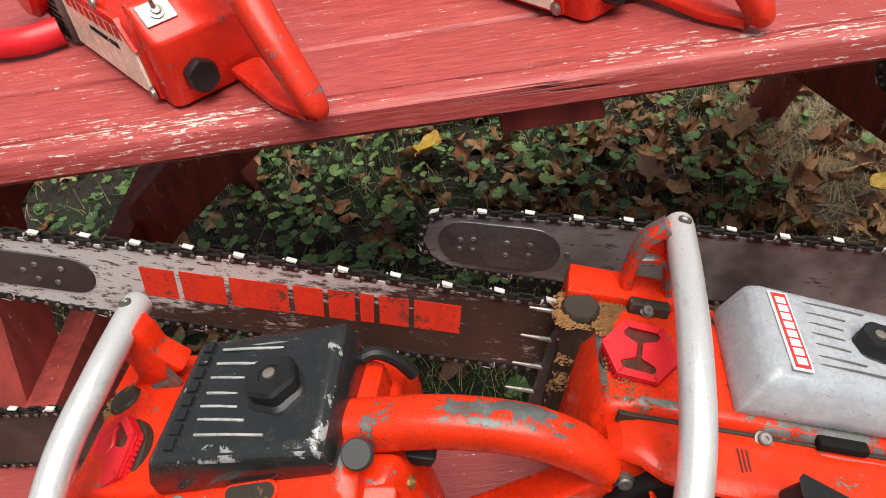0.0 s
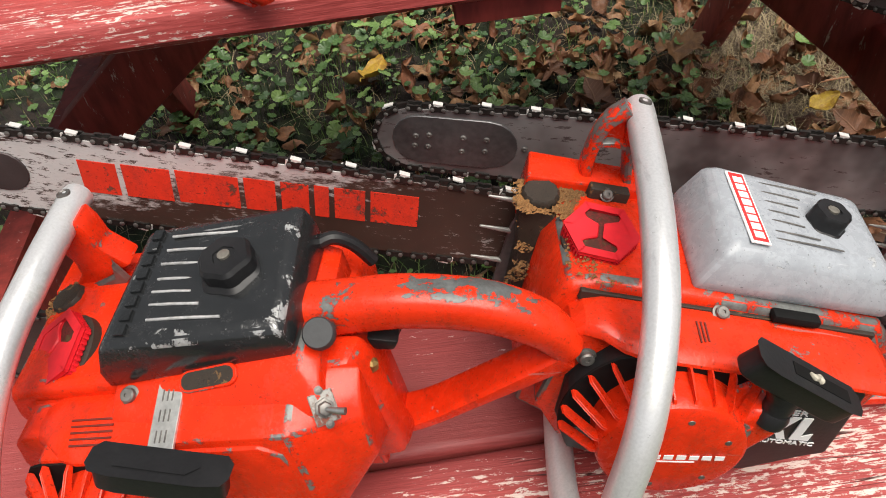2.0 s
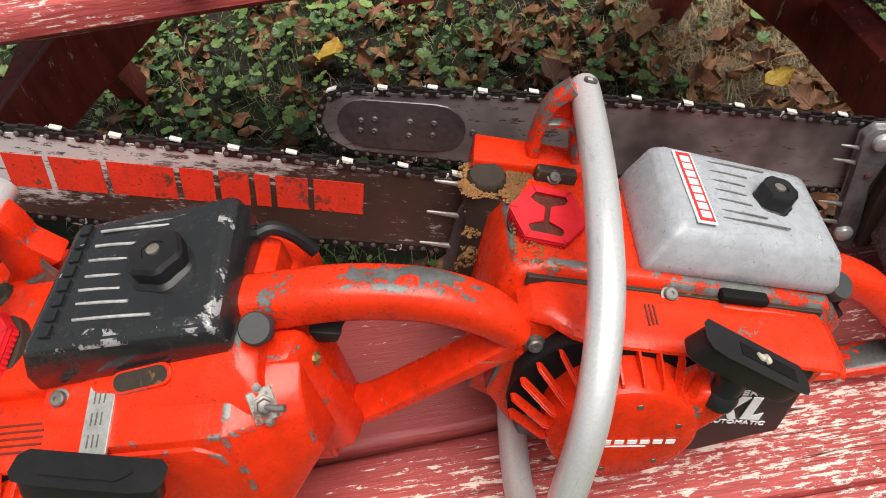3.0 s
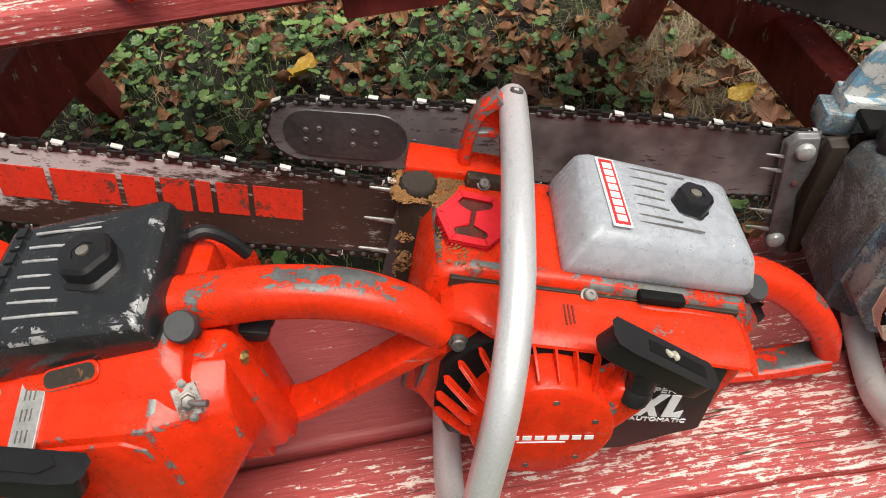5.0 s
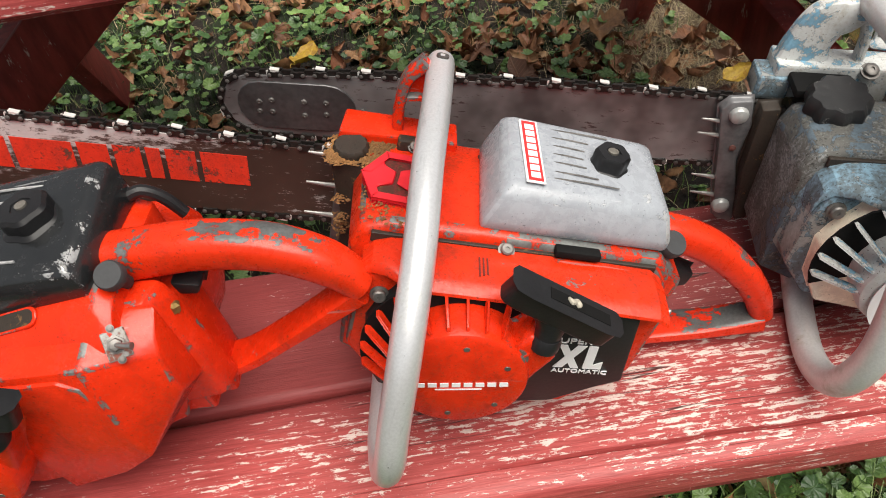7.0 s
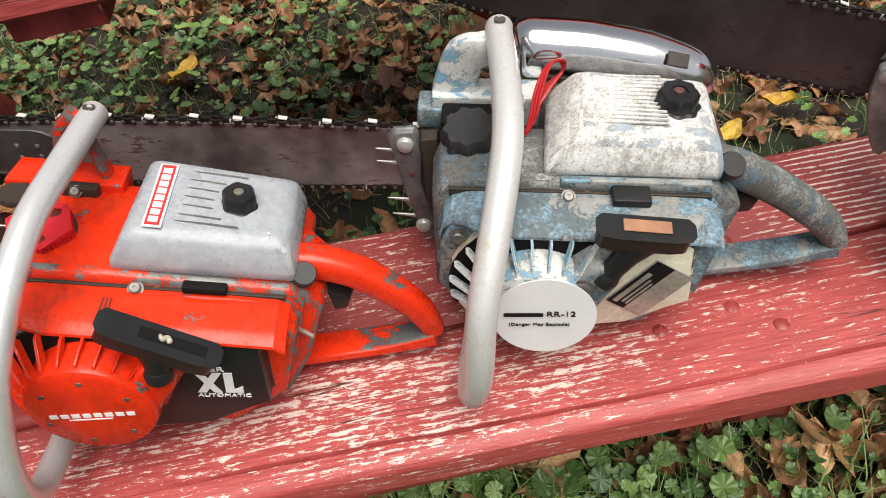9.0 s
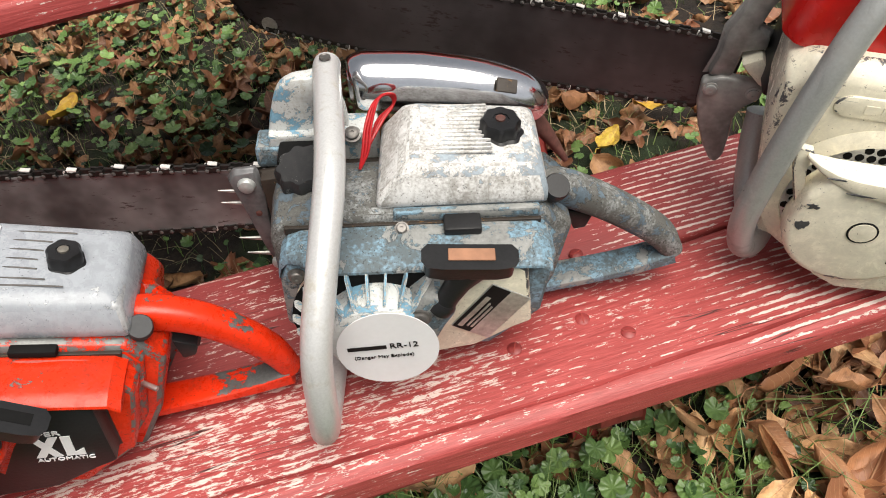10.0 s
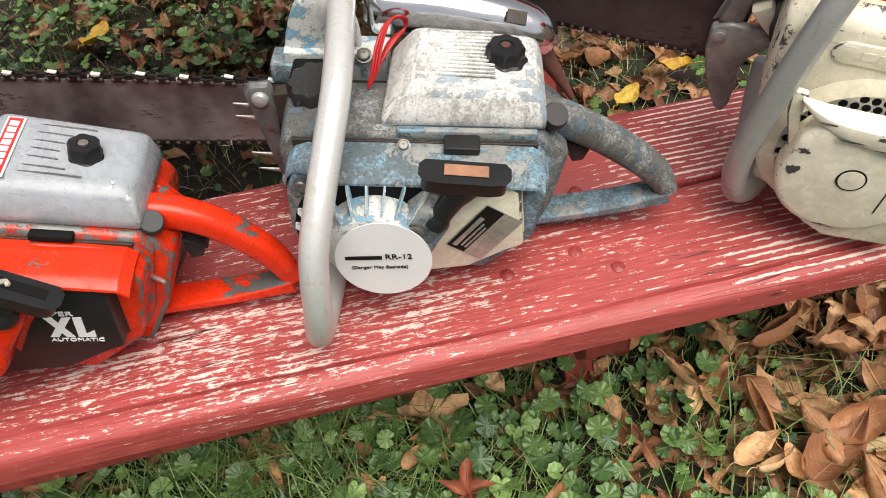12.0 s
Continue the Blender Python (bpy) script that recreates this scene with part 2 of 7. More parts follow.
def tube_metal(name, base, stain, amount=0.5, metal=0.55, rough=0.30):
    """Bent tube: bright metal, dulled in long blotches, nicked and scratched."""
    s = Surface(name)
    blot, fleck, fine = s.noise(20, 5, 0.65, None, 0.4), s.noise(120, 5, 0.7), s.noise(600, 3)
    line = s.step(s.noise(70, 4, 0.6, s.stretch(3.0, 0.5, 0.5)), 0.60, 0.72)
    dull = s.step(s.math("ADD", s.math("MULTIPLY", blot, 0.7), s.math("MULTIPLY", fleck, 0.3)), 0.66 - 0.25 * amount, 0.78 - 0.25 * amount)
    c = s.mix(s.step(fine, 0.3, 0.7), tuple(v * 0.90 for v in base), base)
    c = s.mix(s.math("MULTIPLY", dull, 0.75), c, stain)
    c = s.mix(s.math("MULTIPLY", line, 0.35), c, tuple(v * 0.6 for v in base))
    c = s.mix(s.step(fleck, 0.70, 0.73), c, tuple(v * 0.35 for v in stain))
    s.bump(s.math("ADD", fine, s.math("SUBTRACT", fleck, line)), 0.18, 0.0005)
    return s.done(c, s.math("ADD", s.math("MULTIPLY", dull, 0.22), rough), s.math("SUBTRACT", metal, s.math("MULTIPLY", dull, 0.6 * metal)))


def leaf_skin(name, tones, rough=0.6, vein=0.25, blotch=(0.09, 0.045, 0.02), per_island=False):
    s = Surface(name, rough)
    r = s.island() if per_island else s.random()
    ramp = s.nodes.new("ShaderNodeValToRGB")
    el = ramp.color_ramp.elements
    el[0].color, el[1].color = (*tones[0], 1), (*tones[-1], 1)
    for i, t in enumerate(tones[1:-1]):
        e = el.new((i + 1) / (len(tones) - 1))
        e.color = (*t, 1)
    s.put(r, ramp.inputs[0])
    fine, big = s.noise(140, 4, 0.6), s.noise(35, 4, 0.6)
    c = s.mix(s.math("MULTIPLY", s.step(fine, 0.35, 0.75), vein), ramp.outputs[0], blotch)
    c = s.mix(s.math("MULTIPLY", s.step(big, 0.50, 0.70), 0.7 * (blotch[0] > 0.05)), c, blotch)
    relief = fine
    if not per_island:
        # midrib and slanting side veins, the leaf's own x running from stalk to tip
        p = s.nodes.new("ShaderNodeSeparateXYZ")
        s.links.new(s.coord, p.inputs[0])
        side = s.math("ABSOLUTE", p.outputs[1])
        rib = s.step(side, 0.0013, 0.0004)
        wave = s.math("SINE", s.math("MULTIPLY", s.math("SUBTRACT", p.outputs[0], s.math("MULTIPLY", side, 0.9)), 720.0))
        net = s.math("MAXIMUM", rib, s.math("MULTIPLY", s.step(wave, 0.86, 1.0), 0.7))
        c = s.mix(s.math("MULTIPLY", net, 0.15), c, tuple(min(1.0, 1.35 * v + 0.04) for v in tones[len(tones) // 2]))
        relief = s.math("ADD", fine, s.math("MULTIPLY", net, 1.2))
    s.bump(relief, 0.6, 0.001)
    s.out.inputs["Subsurface Weight"].default_value = 0.0
    return s.done(c)


def soil_skin():
    s = Surface("leaf_litter_soil", 0.9)
    a, b, c3 = s.noise(3.5, 4, 0.6), s.noise(40, 5, 0.65), s.noise(260, 4, 0.7)
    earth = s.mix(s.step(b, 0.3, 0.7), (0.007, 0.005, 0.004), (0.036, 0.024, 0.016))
    p = s.nodes.new("ShaderNodeSeparateXYZ")
    s.links.new(s.coord, p.inputs[0])
    dx, dy = s.math("SUBTRACT", p.outputs[0], 0.86), s.math("SUBTRACT", p.outputs[1], 1.38)
    far = s.math("ADD", s.math("SQRT", s.math("ADD", s.math("MULTIPLY", dx, dx), s.math("MULTIPLY", dy, dy))), s.math("MULTIPLY", b, 0.12))
    earth = s.mix(s.step(far, 0.42, 0.22), earth, s.mix(c3, (0.055, 0.038, 0.026), (0.24, 0.175, 0.12)))
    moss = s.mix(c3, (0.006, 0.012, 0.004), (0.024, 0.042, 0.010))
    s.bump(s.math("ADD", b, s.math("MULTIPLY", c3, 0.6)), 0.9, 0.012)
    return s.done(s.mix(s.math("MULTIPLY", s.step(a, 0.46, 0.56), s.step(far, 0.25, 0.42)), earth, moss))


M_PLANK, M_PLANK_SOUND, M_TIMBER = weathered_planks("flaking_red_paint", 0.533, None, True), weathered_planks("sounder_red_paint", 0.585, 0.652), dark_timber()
M_ORANGE = chipped("chipped_orange_enamel", (0.66, 0.027, 0.005), (0.16, 0.165, 0.16), (0.20, 0.016, 0.005), 0.46, 0.48, 0.22, 0.3, 0.09)
M_ORANGE_WORN = chipped("worn_orange_enamel", (0.66, 0.030, 0.006), (0.15, 0.155, 0.15), (0.16, 0.022, 0.008), 0.60, 0.55, 0.25, 0.3, 0.28)
M_HANDLE = chipped("handle_orange_worn_to_metal", (0.66, 0.030, 0.006), (0.125, 0.130, 0.128), (0.16, 0.020, 0.007), 0.66, 0.45, 0.26, 0.3, 0.12, 1.2, 0.50, rub_x=(0.225, 0.300))
M_BRACKET = chipped("bracket_orange_worn_to_metal", (0.66, 0.030, 0.006), (0.15, 0.155, 0.15), (0.16, 0.020, 0.007), 1.35, 0.5, 0.26, 0.3, 0.25, 1.3)
M_HANDLE_RED = chipped("handle_red_worn_to_metal", (0.60, 0.030, 0.012), (0.15, 0.155, 0.16), (0.22, 0.03, 0.02), 1.05, 0.30, 0.28, 0.3, 0.10, 1.2, 0.36, rub_x=(-0.02, 0.06))
M_REDPAINT = chipped("clean_red_enamel", (0.62, 0.026, 0.012), (0.15, 0.15, 0.16), (0.34, 0.02, 0.01), 0.25, 0.25, 0.22, 0.3, 0.12)
M_RED = plain("red_enamel", (0.62, 0.012, 0.010), 0.25, 0, 200, 0.12, 0.05)
M_BLUE = chipped("weathered_blue_enamel", (0.21, 0.35, 0.45), (0.27, 0.275, 0.265), (0.075, 0.072, 0.062), 1.12, 1.0, 0.46, 0.25, 0.18, 0.8)
M_GREYBLUE = chipped("oxidised_casting", (0.30, 0.315, 0.315), (0.11, 0.145, 0.175), (0.055, 0.050, 0.040), 1.15, 1.15, 0.50, 0.2, 0.1, 1.1)
M_COVER_C = chipped("chalky_white_cover", (0.64, 0.64, 0.63), (0.30, 0.35, 0.39), (0.24, 0.225, 0.20), 0.45, 0.85, 0.50, 0.2, 0.24)
M_CREAM = chipped("chipped_cream_enamel", (0.80, 0.75, 0.60), (0.10, 0.10, 0.105), (0.50, 0.44, 0.31), 0.30, 0.26, 0.22, 0.3, 0.11)
M_GREY = chipped("grey_painted_cover", (0.31, 0.33, 0.36), (0.46, 0.47, 0.48), (0.20, 0.215, 0.235), 0.22, 0.40, 0.24, 0.4, 0.10)
M_BLACK_COVER = chipped("black_gloss_cover", (0.016, 0.017, 0.018), (0.34, 0.34, 0.34), (0.026, 0.026, 0.027), 0.30, 0.50, 0.15, 0.4, 0.15, shine=0.7)
# worn raised print; its pale edge chips also stand in for edge highlights
M_EMBOSS = chipped("rubbed_black_relief", (0.016, 0.017, 0.018), (0.55, 0.55, 0.55), (0.035, 0.035, 0.036), 0.20, 0.30, 0.18, 0.5, 0.20, 2.5)
# sunken cap floor: the recess's shade painted into the red, plus sawdust grains
M_CAP_FLOOR = chipped("oily_red_plastic", (0.16, 0.010, 0.010), (0.08, 0.045, 0.018), (0.03, 0.018, 0.010), 1.0, 0.9, 0.6, 0.0, 0.1, 2.0)
M_OILY = chipped("oily_dark_casting", (0.032, 0.024, 0.018), (0.13, 0.070, 0.028), (0.018, 0.015, 0.012), 0.70, 0.6, 0.5, 0.0, 0.1, 2.5)
M_BLACK = plain("black_plastic", (0.013, 0.013, 0.014), 0.40, 0, 400, 0.3, 0.2, 0.0, (0.10, 0.10, 0.10), 0.30)
M_RUBBER = plain("dark_rubber", (0.03, 0.031, 0.033), 0.6, 0, 300, 0.3, 0.2)
M_ALU = tube_metal("scuffed_aluminium", (0.72, 0.725, 0.735), (0.38, 0.39, 0.37), 0.45)
M_ALU_DULL = tube_metal("dull_grey_tube", (0.42, 0.43, 0.42), (0.30, 0.30, 0.285), 0.6, 0.35, 0.36)
M_ALU_CORRODED = tube_metal("corroded_aluminium", (0.62, 0.62, 0.615), (0.40, 0.37, 0.31), 0.55, 0.35, 0.34)
M_CHROME = plain("chromed_steel", (0.80, 0.80, 0.81), 0.11, 1.0, 300, 0.05, 0.03)
M_STEEL = plain("bright_steel", (0.42, 0.41, 0.39), 0.42, 0.9, 500, 0.35, 0.2)
M_DIRTY = plain("dirty_steel", (0.17, 0.16, 0.15), 0.5, 0.7, 200, 0.5, 0.4)
M_CHAIN = plain("oily_chain_steel", (0.05, 0.046, 0.043), 0.42, 0.8, 300, 0.4, 0.2)
M_CUTTER = plain("bright_cutter_steel", (0.74, 0.73, 0.70), 0.35, 0.35, 500, 0.15, 0.1)
M_BAR_B = painted_bar()
M_BAR_C = bar_steel("stained_bar_steel", (0.105, 0.092, 0.092), (0.36, 0.35, 0.35), 0.26, (0.075, 0.045, 0.043), metal=0.55, rough=0.30)
M_BAR_A = bar_steel("dull_dark_bar", (0.045, 0.04, 0.036), (0.10, 0.09, 0.08), 0.4, metal=0.4, rough=0.55)
M_BAR_D = bar_steel("dark_bar_steel", (0.055, 0.045, 0.045), (0.10, 0.085, 0.085), 0.25, (0.05, 0.03, 0.03), 0.55, 0.42)
M_TIP = plain("tip_plate_steel", (0.13, 0.128, 0.13), 0.36, 0.7, 200, 0.3, 0.2)
M_BUMPER = plain("worn_grey_steel", (0.135, 0.135, 0.138), 0.40, 0.35, 150, 0.55, 0.35)
M_DOG = plain("cast_dog_steel", (0.27, 0.265, 0.255), 0.33, 0.20, 120, 0.45, 0.3)
M_CAVITY = plain("black_cavity", (0.008, 0.008, 0.008), 0.7, shine=0.1)
M_CAP = plain("red_plastic_cap", (0.58, 0.012, 0.02), 0.38, 0, 200, 0.15, 0.15)
M_DUST = plain("oily_sawdust", (0.22, 0.11, 0.038), 0.9, 0, 900, 0.7, 0.9)
M_WHITE = plain("white_paper", (0.82, 0.82, 0.83), 0.6, 0, 200, 0.03, 0.03)
M_LETTER = plain("white_print", (0.8, 0.8, 0.8), 0.5, 0, 200, 0.05, 0.02)
M_INK = plain("black_ink", (0.012, 0.012, 0.012), 0.5, 0, 200, 0.1, 0.02, shine=0.12)
M_WARNING = plain("dark_print", (0.11, 0.014, 0.008), 0.5, 0, 200, 0.2, 0.02)
M_REDINK = chipped("worn_red_lettering", (0.62, 0.035, 0.015), (0.12, 0.05, 0.035), (0.30, 0.03, 0.02), 0.98, 0.6, 0.45, 0.1, 0.0, 1.6)
M_PALE_BLUE = chipped("faded_blue_on_casting", (0.55, 0.57, 0.56), (0.17, 0.33, 0.44), (0.30, 0.25, 0.18), 1.05, 0.5, 0.5, 0.1, 0.1)
M_DUSTY = chipped("dusty_black_plastic", (0.020, 0.020, 0.021), (0.12, 0.115, 0.11), (0.04, 0.04, 0.038), 0.74, 0.5, 0.45, 0.0, 0.12, 3.0)
M_WORN_PLATE = chipped("worn_plate", (0.34, 0.33, 0.31), (0.20, 0.06, 0.04), (0.12, 0.05, 0.035), 0.95, 0.8, 0.4, 0.3, 0.1, 3.0)
M_SCREW = plain("painted_screw", (0.24, 0.032, 0.030), 0.45, 0.0, 300, 0.35, 0.3)
M_STUD = plain("dull_stud", (0.20, 0.185, 0.16), 0.5, 0.5, 300, 0.4, 0.3)
# pale grey that paints the highlight along the black cover's ribs
M_RIDGE = plain("rubbed_ridge", (0.50, 0.50, 0.50), 0.3, 0.4, 300, 0.45, 0.2)
M_RUSTY = plain("rust_brown_sheet", (0.13, 0.055, 0.045), 0.6, 0.2, 150, 0.5, 0.3)
M_BADGE_RED = plain("red_label", (0.60, 0.03, 0.03), 0.4, 0, 200, 0.1, 0.02)
M_BRASS = plain("brass", (0.32, 0.21, 0.075), 0.45, 0.8, 200, 0.4)
M_LEATHER = plain("tan_inlay", (0.33, 0.16, 0.09), 0.6, 0, 150, 0.25, 0.3)
M_WIRE = plain("red_wire", (0.38, 0.007, 0.010), 0.35)
M_SILVER = plain("silver_plate", (0.55, 0.55, 0.53), 0.36, 0.7, 300, 0.35, 0.2)
M_TAN_ROPE = plain("grubby_rope", (0.40, 0.37, 0.30), 0.8, 0, 400, 0.4, 0.4)
M_GLOSS_BLACK = plain("gloss_black_plastic", (0.010, 0.010, 0.011), 0.22, 0, 300, 0.3, 0.05)
M_CHIP = plain("bared_dark_metal", (0.085, 0.085, 0.092), 0.5, 0.3, 400, 0.4, 0.3)
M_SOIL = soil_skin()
BROWNS = [(0.22, 0.085, 0.042), (0.42, 0.19, 0.085), (0.60, 0.33, 0.15), (0.72, 0.46, 0.23), (0.34, 0.15, 0.07), (0.52, 0.27, 0.125), (0.76, 0.54, 0.30)]
M_LEAF = leaf_skin("dry_leaf", BROWNS, 0.55, 0.25, (0.20, 0.09, 0.04))
M_LEAF_STUFF = leaf_skin("dry_leaf_litter", [(0.08, 0.032, 0.016), (0.24, 0.10, 0.045), (0.34, 0.17, 0.075), (0.40, 0.23, 0.11), (0.23, 0.085, 0.042), (0.46, 0.29, 0.15)], 0.6, 0.5, per_island=True)
# dry leaf tones darkened to carry the table's shade on the rear ground
M_LEAF_SHADED = leaf_skin("old_dry_leaf", [(0.11, 0.045, 0.022), (0.26, 0.11, 0.05), (0.36, 0.18, 0.08), (0.44, 0.25, 0.12), (0.26, 0.095, 0.045)], 0.6, 0.35, (0.10, 0.045, 0.022))
M_YELLOW = leaf_skin("yellow_leaf", [(0.52, 0.32, 0.03), (0.62, 0.45, 0.06)], 0.55, 0.45, (0.26, 0.11, 0.03))
M_TAN = leaf_skin("tan_leaf", [(0.50, 0.30, 0.12), (0.46, 0.26, 0.11)], 0.6, 0.3, (0.25, 0.11, 0.04))
M_BROAD = leaf_skin("faded_brown_leaf", [(0.26, 0.14, 0.055), (0.22, 0.11, 0.045)], 0.6, 0.5, (0.10, 0.045, 0.02))
M_RUSSET = leaf_skin("russet_leaf", [(0.30, 0.07, 0.025), (0.26, 0.07, 0.03)], 0.6, 0.3, (0.10, 0.03, 0.015))
M_IVY = leaf_skin("ground_ivy_leaf", [(0.020, 0.050, 0.018), (0.09, 0.165, 0.040), (0.040, 0.090, 0.028), (0.22, 0.34, 0.10), (0.07, 0.135, 0.034), (0.15, 0.25, 0.065)], 0.40, 0.35, (0.025, 0.06, 0.018), True)
M_GRASS = leaf_skin("grass_blade", [(0.06, 0.12, 0.022), (0.13, 0.22, 0.045), (0.24, 0.31, 0.11)], 0.45, 0.2, (0.03, 0.06, 0.015), True)
M_STRAW = leaf_skin("dry_grass", [(0.34, 0.26, 0.15), (0.46, 0.37, 0.22), (0.22, 0.17, 0.09)], 0.7, 0.2, (0.1, 0.07, 0.04), True)


# ---------------------------------------------------------------- mesh tools
def part(name, bm, mat, parent, label="", sharp=35):
    """One bmesh as one mesh object under a thing or a part; a list of them as one object each."""
    if isinstance(bm, list):
        return [part(name, b, mat, parent, label, sharp) for b in bm][0]
    me = bpy.data.meshes.new(name)
    bmesh.ops.recalc_face_normals(bm, faces=bm.faces)
    bm.to_mesh(me)
    bm.free()
    me.materials.append(mat)
    if mat in WORN_EDGE:
        me.materials.append(WORN_EDGE[mat])
    else:
        me.polygons.foreach_set("material_index", [0] * len(me.polygons))
    me.polygons.foreach_set("use_smooth", [True] * len(me.polygons))
    me.set_sharp_from_angle(angle=radians(sharp))
    ob = new(name, me)
    ob.parent = parent
    return tagged(ob, label) if label else ob


def again(ob, parent, m):
    """Another object on the same mesh."""
    o = new(ob.name.split(".")[0], ob.data)
    o.parent = parent
    o.matrix_basis = m
    return o


def thing(name, label, category, m, group=""):
    ob = new(name)
    ob.empty_display_size = 0.02
    ob.matrix_basis = m
    return tagged(ob, label, category, group)


def bevel(bm, verts, width, seg=2):
    if width:
        edges = {e for v in verts for e in v.link_edges if len(e.link_faces) == 2 and e.calc_face_angle(0) > 0.4}
        bmesh.ops.bevel(bm, geom=list(edges), offset=width, segments=seg, profile=0.5, affect="EDGES", clamp_overlap=True, material=1)


def box(bm, x0, x1, y0, y1, z0, z1, b=0.0, seg=2, m=None):
    t = Matrix.LocRotScale(((x0 + x1) / 2, (y0 + y1) / 2, (z0 + z1) / 2), None, (x1 - x0, y1 - y0, z1 - z0))
    r = bmesh.ops.create_cube(bm, size=1, matrix=(m @ t) if m else t)
    bevel(bm, r["verts"], b, seg)
    return bm


def prism(bm, pts, axis, lo, hi, b=0.0, seg=2, m=None):
    """A polygon drawn across an axis ('y': pts are x, z) and thickened along it."""
    def at(p, d):
        v = {"x": (d, p[0], p[1]), "y": (p[0], d, p[1]), "z": (p[0], p[1], d)}[axis]
        return (m @ Vector(v)) if m else v
    a = [bm.verts.new(at(p, lo)) for p in pts]
    c = [bm.verts.new(at(p, hi)) for p in pts]
    n = len(pts)
    bm.faces.new(a)
    bm.faces.new(c[::-1])
    for i in range(n):
        bm.faces.new((a[i], a[(i + 1) % n], c[(i + 1) % n], c[i]))
    bmesh.ops.recalc_face_normals(bm, faces=list({f for v in a for f in v.link_faces}))
    bevel(bm, a + c, b, seg)
    return bm


def loft(bm, rings, b=0.0):
    vs = [[bm.verts.new(p) for p in r] for r in rings]
    n = len(rings[0])
    for r, q in zip(vs, vs[1:]):
        for i in range(n):
            bm.faces.new((r[i], r[(i + 1) % n], q[(i + 1) % n], q[i]))
    bm.faces.new(vs[0][::-1])
    bm.faces.new(vs[-1])
    bmesh.ops.recalc_face_normals(bm, faces=list({f for r in vs for v in r for f in v.link_faces}))
    bevel(bm, [v for r in vs for v in r], b)
    return bm


def lathe(bm, profile, at, axis=(0, 0, 1), seg=24, star=0, depth=0.0):
    """profile: (radius, height) along the axis. star: so many flutes of that depth."""
    q = Vector(axis).to_track_quat("Z", "Y")
    rings = []
    for r, h in profile:
        ring = []
        for i in range(seg):
            a = 2 * math.pi * i / seg
            rr = r * (1 - depth * (0.5 + 0.5 * math.cos(star * a))) if star else r
            ring.append(Vector(at) + q @ Vector((rr * math.cos(a), rr * math.sin(a), h)))
        rings.append(ring)
    return loft(bm, rings)


def rod(bm, p, q, r, seg=14, r2=None):
    d = (Vector(q) - Vector(p))
    h, e = d.length, min(r * 0.25, d.length * 0.2)
    r2 = r if r2 is None else r2
    return lathe(bm, [(r - e, 0), (r, e), (r2, h - e), (r2 - e, h)], p, d, seg)


def smooth_path(pts, sub=6):
    p = [Vector(v) for v in pts]
    p = [2 * p[0] - p[1]] + p + [2 * p[-1] - p[-2]]
    out = []
    for i in range(1, len(p) - 2):
        for k in range(sub):
            t = k / sub
            a, b, c, d = p[i - 1:i + 3]
            out.append(0.5 * (2 * b + (c - a) * t + (2 * a - 5 * b + 4 * c - d) * t * t + (3 * b - a - 3 * c + d) * t ** 3))
    return out + [p[-2]]


def sweep(bm, pts, rx, ry=None, seg=14, sub=6, side=None, power=2.0):
    """A round or flattened bar along a smooth path; rx runs along side, ry across it. Radii: a number or one for each point."""
    path = smooth_path(pts, sub) if sub > 1 else [Vector(p) for p in pts]
    ry = rx if ry is None else ry
    pick = lambda r, i: r if isinstance(r, (int, float)) else float(np.interp(i / (len(path) - 1) * (len(r) - 1), range(len(r)), r))
    up = Vector(side) if side else None
    rings = []
    for i, p in enumerate(path):
        t = (path[min(i + 1, len(path) - 1)] - path[max(i - 1, 0)]).normalized()
        if up is None:
            up = t.orthogonal()
        u = (up - t * up.dot(t)).normalized()
        if not side:
            up = u
        w = t.cross(u)
        ring = []
        for k in range(seg):
            a = 2 * math.pi * k / seg
            c, s = math.cos(a), math.sin(a)
            c, s = math.copysign(abs(c) ** (2 / power), c), math.copysign(abs(s) ** (2 / power), s)
            ring.append(p + u * c * pick(rx, i) + w * s * pick(ry, i))
        rings.append(ring)
    return loft(bm, rings)


def bolt(bm, at, axis, r=0.005, h=0.004):
    a = Vector(axis).normalized()
    lathe(bm, [(r * 1.35, 0), (r * 1.35, h * 0.3), (r, h * 0.35), (r, h * 0.85), (r * 0.8, h), (r * 0.3, h), (r * 0.3, h * 0.8)], at, a, 18)
    return bm


def bm_new():
    return bmesh.new()


def writing(name, text, size, m, mat, parent, squeeze=1.0, depth=0.0003):
    """Raised print in the built-in font; m places its middle, x along the line, z out of the face."""
    cu = bpy.data.curves.new(name, "FONT")
    cu.body, cu.size, cu.align_x, cu.align_y, cu.extrude, cu.resolution_u = text, size, "CENTER", "CENTER", depth, 3
    tmp = new("tmp_text", cu)
    me = bpy.data.meshes.new_from_object(tmp.evaluated_get(bpy.context.evaluated_depsgraph_get()))
    bpy.data.objects.remove(tmp)
    bpy.data.curves.remove(cu)
    me.name = name
    me.transform(Matrix.Diagonal((squeeze, 1, 1, 1)))
    me.materials.clear()
    me.materials.append(mat)
    ob = new(name, me)
    ob.parent = parent
    ob.matrix_basis = m
    return ob


def face_pose(origin, right, up):
    """A pose whose x runs to the right and y up on a face."""
    r = Vector(right).normalized()
    u = (Vector(up) - r * Vector(up).dot(r)).normalized()
    n = r.cross(u)
    return Matrix(((r.x, u.x, n.x, origin[0]), (r.y, u.y, n.y, origin[1]), (r.z, u.z, n.z, origin[2]), (0, 0, 0, 1)))


